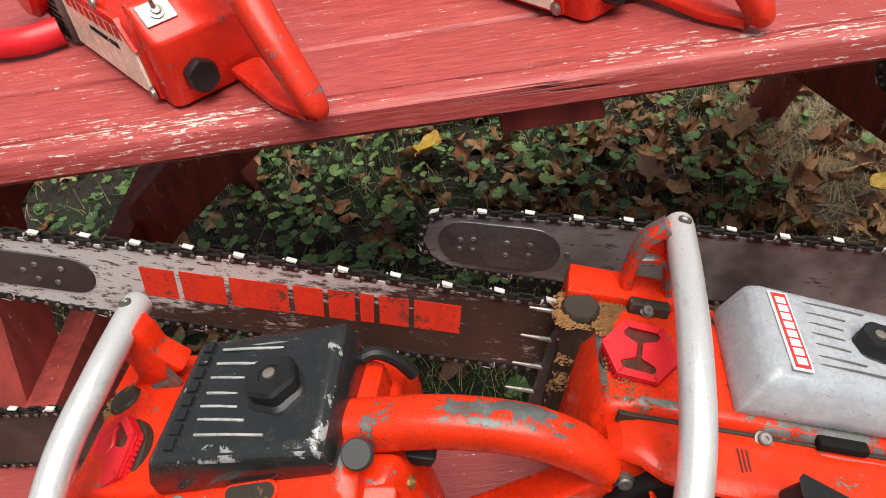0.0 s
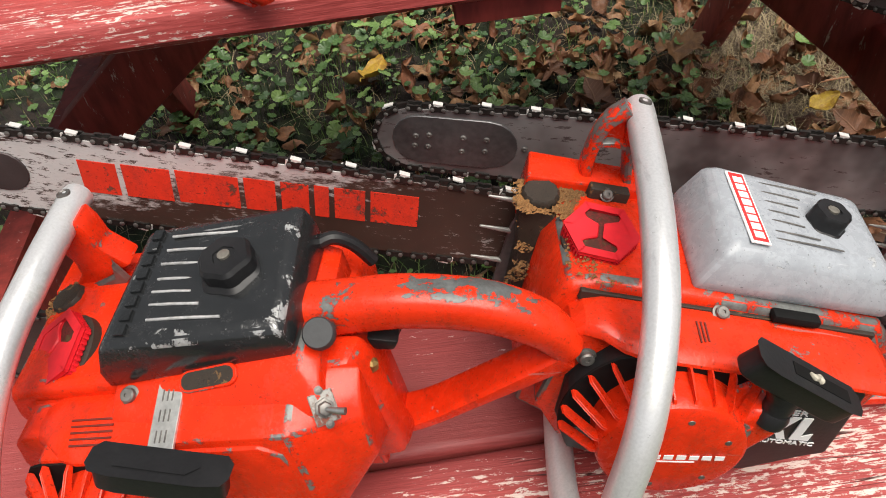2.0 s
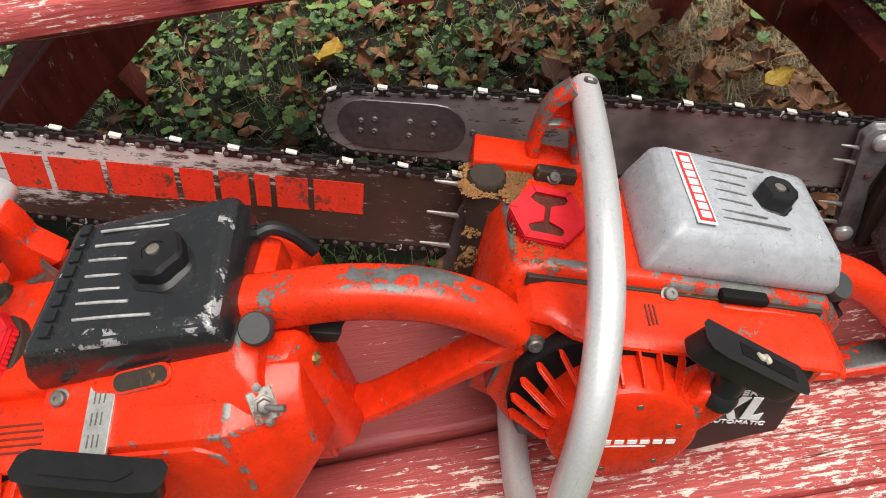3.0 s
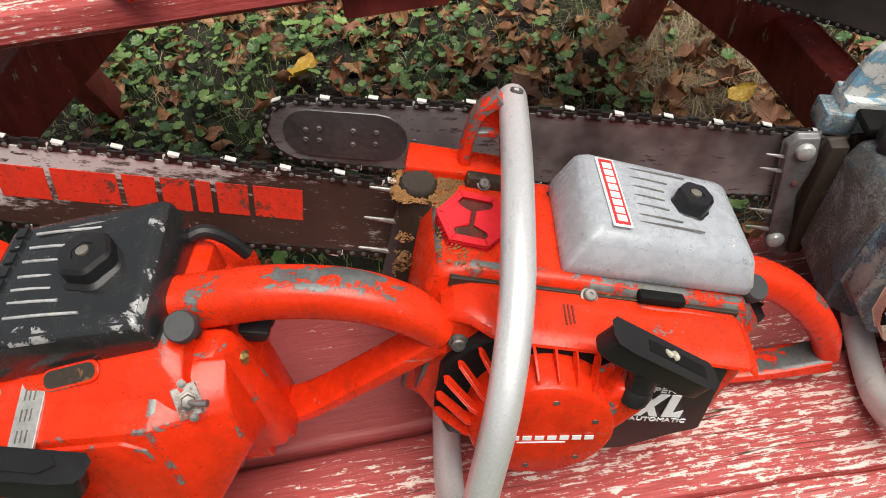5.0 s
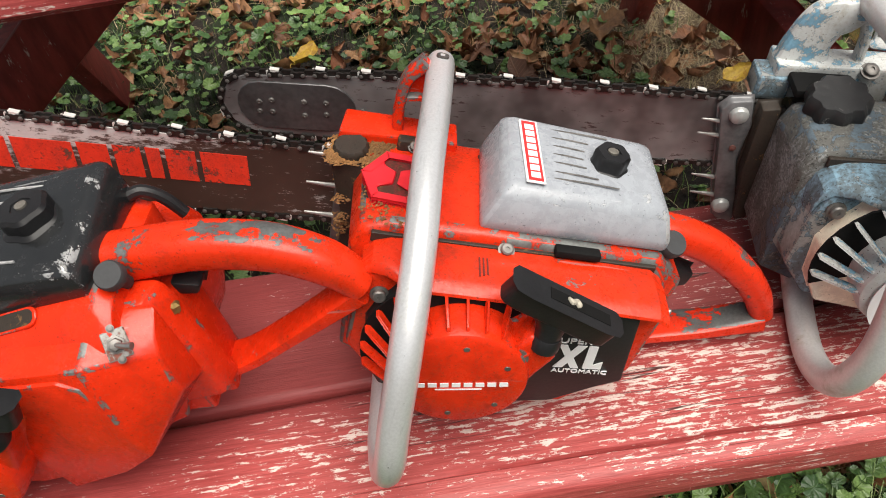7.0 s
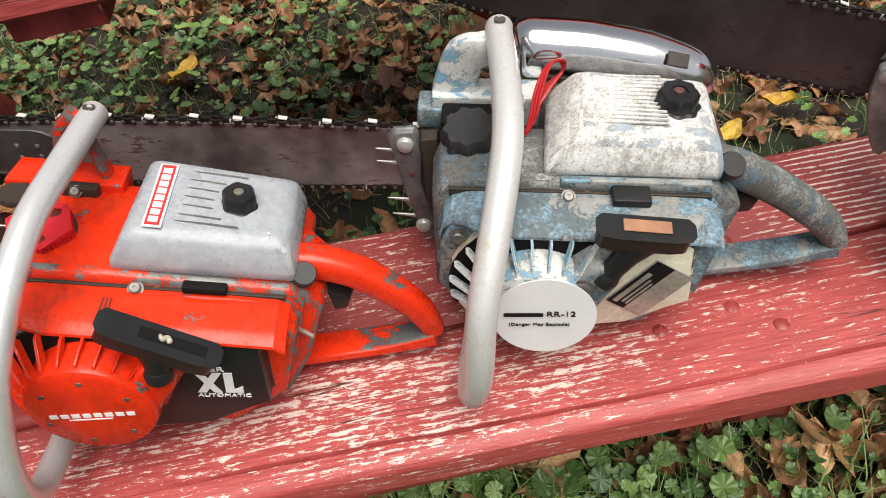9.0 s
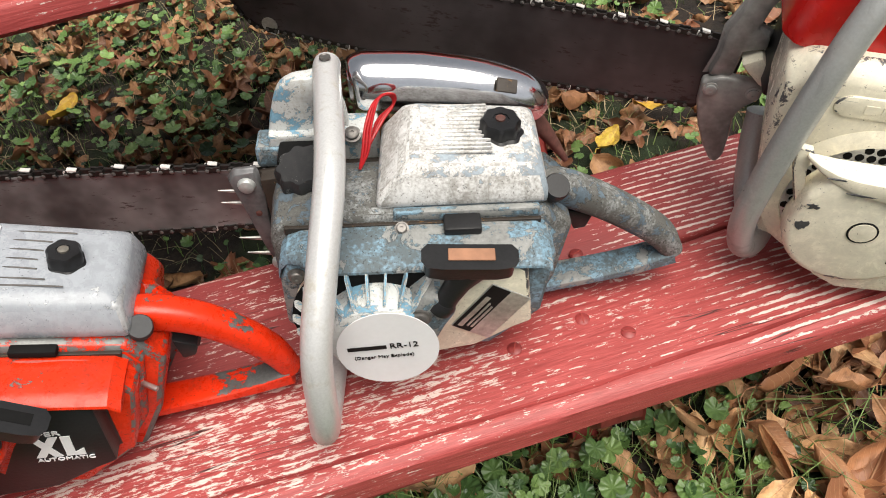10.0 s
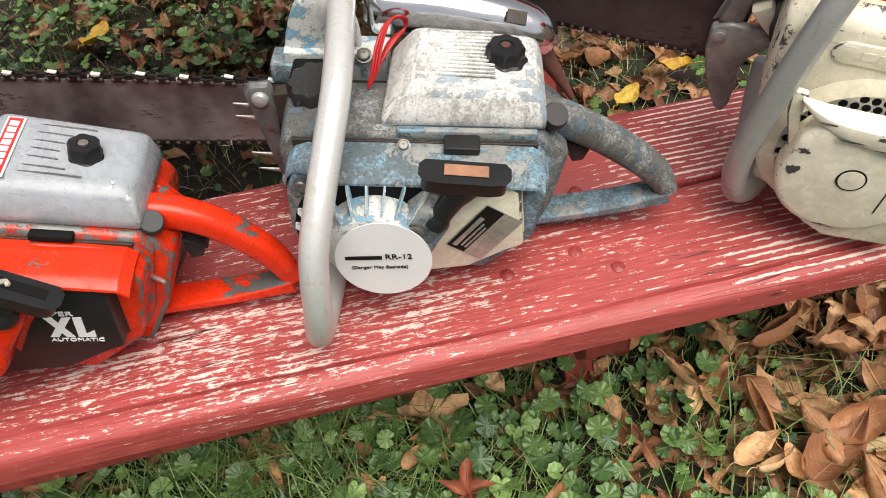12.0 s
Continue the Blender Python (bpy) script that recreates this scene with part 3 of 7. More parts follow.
def marks(spans, m, depth=0.0004):
    """Flat bars x0, x1, y0, y1 on a face, a mesh each."""
    return [box(bm_new(), x0, x1, y0, y1, 0, depth, 0, 1, m) for x0, x1, y0, y1 in spans]


# ---------------------------------------------------------------- the setting
def ground_height(x, y):
    return 0.012 * noise.noise((x * 2.1, y * 2.1, 0)) + 0.006 * noise.noise((x * 7, y * 7, 3))


def build_ground():
    bm = bm_new()
    xs = [-60, -20, -6, -2.5] + [-1.5 + 0.05 * i for i in range(91)] + [4, 8, 20, 60]
    ys = [-60, -20, -6, -2] + [-1.2 + 0.05 * i for i in range(90)] + [5, 9, 20, 60]
    grid = [[bm.verts.new((x, y, ground_height(x, y) if -1.5 <= x <= 3 and -1.2 <= y <= 3.3 else 0)) for x in xs] for y in ys]
    for a, b in zip(grid, grid[1:]):
        for i in range(len(xs) - 1):
            bm.faces.new((a[i], a[i + 1], b[i + 1], b[i]))
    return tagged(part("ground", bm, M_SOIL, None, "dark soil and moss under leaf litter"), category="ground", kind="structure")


build_ground()

# the picnic table: bench boards, tabletop boards, trestles
BENCH, DIP = 0.4465, 0.025          # bench height at x = 0, and its fall along x
TOP = 0.697
table = thing("picnic_table", "old red painted wooden picnic table with flaking paint", "picnic table", pose(0, 0, 0))


def board(name, x0, x1, y0, y1, top, thick, round_front, m=None, mat=M_PLANK, seed=0, split=0.0, skew=(0.0, 0.0)):
    """A long board with rounded arrises and a slightly wavering edge."""
    bm = bm_new()
    r, n = round_front, 4
    sec = []
    groove = []
    if split:
        yc = y0 + split
        groove = [(yc + 0.0021, top), (yc, top - 0.008), (yc - 0.0019, top)]
    for cx, cz, a0 in ((y1 - r, top - r, 90), (y0 + r, top - r, 180)):
        arc = [(cx + r * math.cos(radians(a0 - 90 + 90 * k / n)), cz + r * math.sin(radians(a0 - 90 + 90 * k / n))) for k in range(n + 1)]
        sec += arc + (groove if a0 == 90 else [])
    b = 0.006
    sec += [(y0, top - thick + b), (y0 + b, top - thick), (y1 - b, top - thick), (y1, top - thick + b)]
    rings = []
    steps = 90
    for i in range(steps + 1):
        x = x0 + (x1 - x0) * i / steps
        w = [0.0012 * noise.noise((x * 6, seed * 3.1, k * 0.7)) for k in range(len(sec))]
        wander = 0.007 * noise.noise((x * 2.2, seed, 0)) + 0.002 * noise.noise((x * 14, seed, 5))
        close = max(0.25, min(1.0, 0.85 + 1.2 * noise.noise((x * 3.7, seed, 9))))
        ring = []
        for k, p in enumerate(sec):
            if p in groove:
                ring.append(Vector((x, p[0] + wander, top - (top - p[1]) * close)))
            else:
                lean = x * (skew[0] + (skew[1] - skew[0]) * (p[0] - y0) / (y1 - y0))
                ring.append(Vector((x, p[0] + lean + w[k], p[1] + w[-k - 1] * 0.7)))
        rings.append(ring)
    loft(bm, rings)
    ob = part(name, bm, mat, table)
    if m:
        ob.matrix_basis = m
    return ob


tilt = Matrix.Translation((0, 0, BENCH)) @ pose(0, 0, 0, 0, math.degrees(math.atan(DIP)), 0)
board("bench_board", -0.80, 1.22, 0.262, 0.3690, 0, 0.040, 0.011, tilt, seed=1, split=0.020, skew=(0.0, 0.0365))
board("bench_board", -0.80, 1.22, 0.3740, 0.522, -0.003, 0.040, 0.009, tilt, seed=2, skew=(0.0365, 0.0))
for k in range(5):
    board("tabletop_board", -0.76, 1.02, 0.612 + 0.1445 * k + (0.021 if k == 0 else 0), 0.752 + 0.1445 * k, TOP - 0.001 * (k % 2), 0.030, 0.008 if k == 0 else 0.006, None, M_PLANK_SOUND, seed=10 + k, split=0.023 if k == 0 else 0.0)


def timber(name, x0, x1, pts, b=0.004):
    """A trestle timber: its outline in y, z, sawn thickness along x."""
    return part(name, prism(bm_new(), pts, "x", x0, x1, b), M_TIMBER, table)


def trestle(face, away):
    """Two bench beams with the splayed legs between them, and a beam under the top."""
    at = lambda k: sorted((face + away * 0.042 * k, face + away * 0.042 * (k + 1)))
    timber("bench_beam", *at(0), [(0.280, 0.345), (0.30, 0.308), (1.64, 0.308), (1.66, 0.345), (1.66, 0.398), (0.280, 0.398)])
    for s in (1, -1):
        f = lambda y, low=0.0: y if s > 0 else 1.99 - y + low
        timber("leg", *at(1), [(f(0.42, 0.06), -0.02), (f(0.51, 0.06), -0.02), (f(0.86), 0.666), (f(0.77), 0.666)])
    timber("top_beam", *at(0), [(0.68, 0.615), (0.72, 0.580), (1.25, 0.580), (1.29, 0.615), (1.29, 0.666), (0.68, 0.666)])


trestle(-0.385, -1)
trestle(0.693, 1)
for pts in ([(-0.36, 0.346), (0.058, 0.6665), (-0.075, 0.6665), (-0.392, 0.42), (-0.392, 0.346)], [(0.69, 0.318), (0.290, 0.6665), (0.430, 0.6665), (0.730, 0.405), (0.730, 0.318)]):
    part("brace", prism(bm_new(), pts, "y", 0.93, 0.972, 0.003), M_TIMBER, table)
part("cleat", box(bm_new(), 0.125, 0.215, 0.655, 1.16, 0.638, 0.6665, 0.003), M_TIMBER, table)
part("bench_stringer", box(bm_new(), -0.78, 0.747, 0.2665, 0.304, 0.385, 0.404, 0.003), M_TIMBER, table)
for x, y, a in ((0.727, 0.417, 20), (0.635, 0.335, 60), (0.733, 0.317, -35), (0.702, 0.344, 80), (-0.335, 0.33, 10), (-0.37, 0.45, 50)):
    z = BENCH - DIP * x
    head = part("screw_head", lathe(bm_new(), [(0.0, 0.0), (0.0066, 0.0), (0.0066, 0.0010), (0.0048, 0.0022), (0.0, 0.0026)], (x, y, z - 0.0004), (DIP, 0, 1), 18), M_SCREW, table, "red painted slotted screw")
    part("screw_slot", box(bm_new(), -0.0055, 0.0055, -0.0006, 0.0006, 0.0015, 0.0024, 0, 1, Matrix.Translation((x, y, z)) @ pose(0, 0, 0, 0, 0, a)), M_TIMBER, head)


# ---------------------------------------------------------------- chainsaws
def saw_pose(x, y, z, yaw, nose_up, roll=0):
    """x to the rear, y to the bar side, z up."""
    return Matrix.Translation((x, y, z)) @ pose(0, 0, 0, 0, 0, yaw) @ pose(0, 0, 0, 0, nose_up, 0) @ pose(0, 0, 0, roll, 0, 0)


def bar_outline(length, half, nose, n=14):
    """The bar's rim from root to tip and back: x runs from 0 (root) to -length (tip)."""
    pts = []
    for k in range(13):
        t = k / 12
        x = -length * t * (1 - nose / length)
        pts.append((x, half * 0.93 + (half * 0.10) * math.sin(math.pi * min(1, t * 1.05)) - (half * 1.02 - nose) * max(0, t - 0.75) / 0.25 * 0.6))
    zt = pts[-1][1]
    cx = pts[-1][0]
    for k in range(1, n):
        a = math.pi / 2 + math.pi * k / n
        pts.append((cx + zt * math.cos(a), zt * math.sin(a)))
    low = [(x, -z) for x, z in pts[:13]][::-1]
    return pts + low


def guide_bar(saw, m, length, half, nose, mat, label, pitch=0.0095, phase=0.0, cutter_every=4):
    rim = bar_outline(length, half, nose)
    bm = prism(bm_new(), [(0.03, half * 0.7), *rim, (0.03, -half * 0.7)], "y", -0.0022, 0.0022, 0, 1)
    bar = part("guide_bar", bm, mat, saw, label)
    bar.matrix_basis = m
    # the chain runs 4 mm outside the rim
    p = [Vector((x, 0, z)) for x, z in rim]
    run = [0.0]
    for a, b in zip(p, p[1:]):
        run.append(run[-1] + (b - a).length)

    def at(s):
        s = min(max(s, 0.0), run[-1])
        i = max(k for k in range(len(run) - 1) if run[k] <= s)
        d = (p[i + 1] - p[i]).normalized()
        q = p[i] + d * (s - run[i])
        out = Vector((-d.z, 0, d.x)) * -1
        mid = Vector((-length * 0.5, 0, 0))
        if out.dot(Vector((0, 0, q.z)) if abs(q.x + length * 0.5) < length * 0.4 else q - mid) < 0:
            out = -out
        return q, d, out
    bm, rivets = bm_new(), bm_new()
    count = int(run[-1] / pitch)
    step = run[-1] / count
    cut = bm_new()
    prism(cut, [(-0.005, -0.001), (0.004, -0.001), (0.0036, 0.0045), (-0.0042, 0.0034)], "y", -0.0034, -0.0022, 0)
    prism(cut, [(-0.0042, 0.0034), (0.0040, 0.0046), (0.0046, 0.0058), (-0.0044, 0.0045)], "y", -0.0034, 0.0012, 0)
    prism(cut, [(0.0055, -0.001), (0.0085, -0.001), (0.0085, 0.0036), (0.0068, 0.0046)], "y", -0.0030, -0.0018, 0)
    first = None
    chain = None
    places = []
    for k in range(count + 1):
        q, d, out = at(k * step + phase * step)
        rot = Matrix(((d.x, 0, out.x, 0), (0, 1, 0, 0), (d.z, 0, out.z, 0), (0, 0, 0, 1)))
        if rot.determinant() < 0:
            rot = rot @ Matrix.Diagonal((1, -1, 1, 1))
        c = Matrix.Translation(q + out * 0.0014) @ rot
        for sy in ((-1, 1) if k % 2 else (0,)):
            y = sy * 0.0028
            w = 0.0009 if sy else 0.0013
            ol = [(-0.0068, 0), (-0.0055, 0.0029), (-0.002, 0.0031), (0, 0.0024), (0.002, 0.0031), (0.0055, 0.0029), (0.0068, 0), (0.0055, -0.0029), (0, -0.0022), (-0.0055, -0.0029)]
            if not sy:
                ol = [(-0.0062, 0), (-0.005, 0.0034), (0.003, 0.0034), (0.0062, 0), (0.005, -0.003), (0.0, -0.0075), (-0.005, -0.003)]
            prism(bm, ol, "y", y - w, y + w, 0, 1, c)
        if k % 2:
            for e in (-1, 1):
                for sy in (-1, 1):
                    lathe(rivets, [(0.0019, 0), (0.0019, 0.0006), (0.0011, 0.0010)], c @ Vector((e * step * 0.48, sy * 0.0037, 0)), c.to_3x3() @ Vector((0, sy, 0)), 8)
        if k % cutter_every == 1:
            places.append((c if (k // cutter_every) % 2 else c @ Matrix.Diagonal((1, -1, 1, 1))) @ Matrix.Diagonal((0.85, 0.9, 0.9, 1)))
    chain = part("chain", bm, M_CHAIN, saw, "dark oily saw chain")
    chain.matrix_basis = m
    tagged(part("chain_rivet", rivets, M_DIRTY, chain), kind="stuff")
    for c in places:
        if first is None:
            first = part("cutter", cut, M_CUTTER, chain, "bright steel cutter")
            first.matrix_basis = c
        else:
            again(first, chain, c)
    return bar


def tip_plate(bar, x0, x1, half, rivets, mat=M_TIP):
    """The sprocket tip: a tongue-shaped plate riveted to the bar."""
    pts = [(x0, -half)] + [(x1 - half * 0.9 + half * math.sin(a), -half * math.cos(a)) for a in (0, .4, .8, 1.2, 1.57, 1.94, 2.34, 2.74, 3.14)] + [(x0, half)]
    pts = [(x0 - half * 0.9 * math.sin(a), half * math.cos(a)) for a in (0.4, 0.8, 1.2, 1.57, 1.94, 2.34, 2.74)] + pts
    plate = part("tip_plate", prism(bm_new(), pts, "y", -0.0034, 0.0034, 0.0005, 1), mat, bar, "riveted nose sprocket plate")
    part("rivet", [lathe(bm_new(), [(0.0026, 0), (0.0026, 0.0006), (0.0018, 0.0012), (0.0008, 0.0012), (0.0006, 0.0008)], (x, -0.0034, z), (0, -1, 0), 12) for x, z in rivets], M_DIRTY, bar)
    return plate


def hand_tube(saw, path, r, mat, label, screw=None):
    tube = part("front_handle", sweep(bm_new(), path, r, seg=20, sub=8), mat, saw, label)
    if screw:
        at, axis = screw
        a = Vector(axis).normalized()
        bm = bm_new()
        lathe(bm, [(0.0045, -0.001), (0.0045, 0.001), (0.0036, 0.0012), (0.003, 0.0006), (0.0012, 0.0004)], at, a, 16)
        part("screw", bm, M_DIRTY, tube)
    return tube


def hex_cap(saw, at, axis, r, h, mat, name="fuel_cap", label="", flutes=6, depth=0.07, bars=True):
    bm = bm_new()
    if bars:
        # hexagonal cap with ribbed sides and a sunken hourglass between two lugs
        q = Vector(axis).to_track_quat("Z", "Y").to_matrix().to_4x4()
        m = Matrix.Translation(Vector(at)) @ q @ pose(0, 0, 0, 0, 0, bars)
        rr = r * 1.06
        hexagon = [(rr * math.cos(radians(60 * k)), rr * math.sin(radians(60 * k))) for k in range(6)]
        prism(bm, [(x * 0.97, y * 0.97) for x, y in hexagon], "z", 0, h - 0.003, 0.0010, 1, m)
        cap = part(name, bm, mat, saw, label)
        part("cap_recess", prism(bm_new(), [(x * 0.9, y * 0.9) for x, y in hexagon], "z", h - 0.0035, h - 0.0026, 0, 1, m), M_CAP_FLOOR, cap)
        for k in range(6):
            (x0, y0), (x1, y1) = hexagon[k], hexagon[(k + 1) % 6]
            part("cap_rim", prism(bm_new(), [(x0, y0), (x1, y1), (x1 * 0.80, y1 * 0.80), (x0 * 0.80, y0 * 0.80)], "z", h - 0.004, h, 0.0006, 1, m), mat, cap)
            first = None
            for i in range(8):
                u = (i + 0.5) / 8
                rib = m @ pose(x0 + (x1 - x0) * u, y0 + (y1 - y0) * u, 0, 0, 0, 30 + 60 * k)
                if first is None:
                    first = part("cap_rib", box(bm_new(), -0.0012, 0.0004, -0.0009, 0.0009, 0.0008, h - 0.0045, 0, 1), mat, cap)
                    first.matrix_basis = rib
                else:
                    again(first, cap, rib)
        for s in (1, -1):
            lug = [(s * 0.08 * r, -0.24 * r), (s * 0.46 * r, -0.42 * r), (s * 0.58 * r, -0.72 * r), (s * 0.90 * r, -0.20 * r), (s * 0.90 * r, 0.20 * r), (s * 0.58 * r, 0.72 * r), (s * 0.46 * r, 0.42 * r), (s * 0.08 * r, 0.24 * r)]
            part("cap_lug", prism(bm_new(), lug, "z", h - 0.004, h - 0.0004, 0.0008, 1, m), mat, cap)
        return cap
    lathe(bm, [(r * 0.55, 0), (r * 0.96, 0.0005), (r, h * 0.2), (r * 0.98, h * 0.75), (r * 0.86, h), (r * 0.3, h * 0.96)], at, axis, 48, flutes, depth)
    cap = part(name, bm, mat, saw, label)
    return cap


def fan_and_starter(saw, plate_mat, disc_mat, fin_mat, side_mat, disc_r=0.0455, fins=(36, 196, 12)):
    """Recoil side: plate, deep vent ring crossed by flat fins, round fan cover and its screw boss."""
    cx, cz = 0.0605, -0.031
    plate = [(0.002, -0.060), (-0.002, -0.024), (0.003, -0.011), (0.013, 0.004), (0.024, 0.0225), (0.160, 0.0225), (0.172, 0.014), (0.180, -0.048), (0.166, -0.056), (0.136, -0.078), (0.08, -0.090), (0.012, -0.078)]
    part("starter_plate", prism(bm_new(), plate, "y", -0.020, -0.004, 0.0025), plate_mat, saw, "starter cover plate")
    ring = []
    for r, a0, a1 in ((0.0655, 22, 204), (0.036, 204, 22)):
        ring += [(cx + r * math.cos(radians(a0 + (a1 - a0) * k / 18)), cz + r * math.sin(radians(a0 + (a1 - a0) * k / 18))) for k in range(19)]
    ring = [(x, min(z, 0.0195)) for x, z in ring]
    part("vent_opening", prism(bm_new(), ring, "y", -0.0212, -0.0195, 0), M_CAVITY, saw)
    bm = bm_new()
    lathe(bm, [(disc_r - 0.0005, 0), (disc_r, 0.016), (disc_r - 0.0006, 0.0225), (disc_r - 0.0020, 0.0262), (disc_r - 0.0050, 0.0280), (0.02, 0.0286), (0.0, 0.0288)], (cx, -0.020, cz), (0, -1, 0), 64)
    disc = part("fan_cover", bm, disc_mat, saw, "round fan cover")
    if disc_mat is M_ORANGE:
        for k in range(6):
            a = radians(35 + 290 * k / 5)
            part("dimple", lathe(bm_new(), [(0.0022, 0), (0.0020, 0.0003), (0.0, 0.0003)], (cx + 0.033 * math.cos(a), -0.0484, cz + 0.033 * math.sin(a)), (0, -1, 0), 8), M_DIRTY, disc)
    for k in range(fins[2]):
        a = radians(fins[0] + (fins[1] - fins[0]) * k / (fins[2] - 1))
        reach = min(0.0650, (0.0200 - cz) / max(0.3, math.sin(a)))
        bm = prism(bm_new(), [(disc_r - 0.002, -0.0240), (disc_r + 0.002, -0.0232), (reach - 0.0005, -0.0065), (reach, -0.0015), (reach - 0.003, -0.0012), (disc_r - 0.002, -0.0185)], "z", -0.0009, 0.0009, 0.0003, 1)
        part("fin", bm, fin_mat, saw).matrix_basis = Matrix.Translation((cx, -0.020, cz)) @ Matrix.Rotation(-a, 4, "Y")
    part("screw_boss", prism(bm_new(), [(0.080, -0.022), (0.086, 0.000), (0.098, 0.013), (0.112, 0.010), (0.119, -0.006), (0.110, -0.024), (0.101, -0.048)], "y", -0.042, -0.020, 0.005, 3), side_mat, saw)
    part("screw", bolt(bm_new(), (0.0915, -0.0420, -0.0085), (0, -1, 0), 0.0066, 0.004), M_DIRTY, saw)


def pull_grip(saw, p, q, foot, inlay=None, slot=True, tip=0.12):
    p, q, foot = Vector(p), Vector(q), Vector(foot)
    d = (q - p)
    r = d.normalized()
    up = Vector((0, 0.98, tip))
    m = face_pose((p + q) / 2, r, up)
    L = d.length / 2
    pts = [(-L, -0.0042), (-L + 0.0025, -0.0078), (-L + 0.012, -0.0092), (L - 0.012, -0.0092), (L - 0.0025, -0.0076), (L, -0.0040), (L, 0.0040), (L - 0.0030, 0.0074), (-L + 0.0030, 0.0074), (-L, 0.0040)]
    grip = part("starter_grip", prism(bm_new(), pts, "z", -0.0095, 0.0080, 0.0034, 4, m), M_BLACK, saw, "black plastic starter grip")
    if slot:
        part("slot", box(bm_new(), -0.014, L - 0.008, -0.0040, 0.0042, 0.0070, 0.0084, 0.0, 1, m), M_CAVITY, grip)
        part("rope_knot", sweep(bm_new(), [m @ Vector(v) for v in ((-0.001, 0.002, 0.0085), (0.001, -0.001, 0.0096), (0.004, 0.001, 0.0096), (0.006, -0.001, 0.0094), (0.007, 0.001, 0.0086))], [0.0010, 0.0020, 0.0017, 0.0020, 0.0008], seg=8, sub=4), M_TAN_ROPE, grip, "pale rope knot")
    if not slot and not inlay:
        part("grip_panel", prism(bm_new(), [(-L + 0.012, -0.0050), (L - 0.020, -0.0055), (L - 0.014, 0.0), (L - 0.018, 0.0052), (-L + 0.014, 0.0048)], "z", 0.0078, 0.0089, 0.0004, 1, m), M_BLACK, grip)
    if inlay:
        part("inlay", box(bm_new(), -L + 0.016, L - 0.014, -0.0045, 0.0055, 0.0085, 0.0094, 0.0006, 1, m), inlay, grip, "tan inlay strip")
    c = m @ Vector((0, -0.001, -0.006))
    part("grip_stem", sweep(bm_new(), [c, c.lerp(foot, 0.4), c.lerp(foot, 0.75), foot], [0.0150, 0.0095, 0.0085, 0.0092], [0.0080, 0.0075, 0.0075, 0.0085], seg=16, sub=4, side=(1, 0, -0.2)), M_BLACK, grip)
    n = (c - foot).normalized()
    part("rope_guide", lathe(bm_new(), [(0.0095, -0.004), (0.0100, 0.002), (0.0085, 0.006)], foot, n, 20), M_BLACK, saw)
    return grip


def rear_handle(saw, mat, arch, low, low_mat=None, r=0.0145):
    k = r / 0.0145
    part("rear_handle", sweep(bm_new(), arch, [c * k for c in (0.0155, 0.0150, 0.0148, 0.0145, 0.0142, 0.0125)], [c * k for c in (0.0170, 0.0155, 0.0145, 0.0140, 0.0130, 0.0105)], 22, 8, (0, 1, 0), 2.7), mat, saw, "curved rear handle")
    part("handle_foot", sweep(bm_new(), low, [0.0150, 0.0142, 0.0138, 0.0125], [0.0056, 0.0050, 0.0052, 0.0080], 16, 6, (0, 1, 0), 4.5), low_mat or mat, saw)


ARCH_B = [(0.175, 0.056, 0.026), (0.203, 0.056, 0.030), (0.235, 0.056, 0.023), (0.267, 0.056, 0.005), (0.291, 0.056, -0.016), (0.306, 0.056, -0.038)]
FOOT_B = [(0.175, 0.056, -0.084), (0.220, 0.056, -0.071), (0.265, 0.056, -0.057), (0.307, 0.056, -0.041)]
ARCH_C = [(0.175, 0.056, 0.022), (0.203, 0.056, 0.025), (0.239, 0.056, 0.009), (0.275, 0.056, -0.014), (0.300, 0.056, -0.035), (0.313, 0.056, -0.054)]
FOOT_C = [(0.175, 0.056, -0.093), (0.228, 0.056, -0.082), (0.272, 0.056, -0.071), (0.314, 0.056, -0.056)]


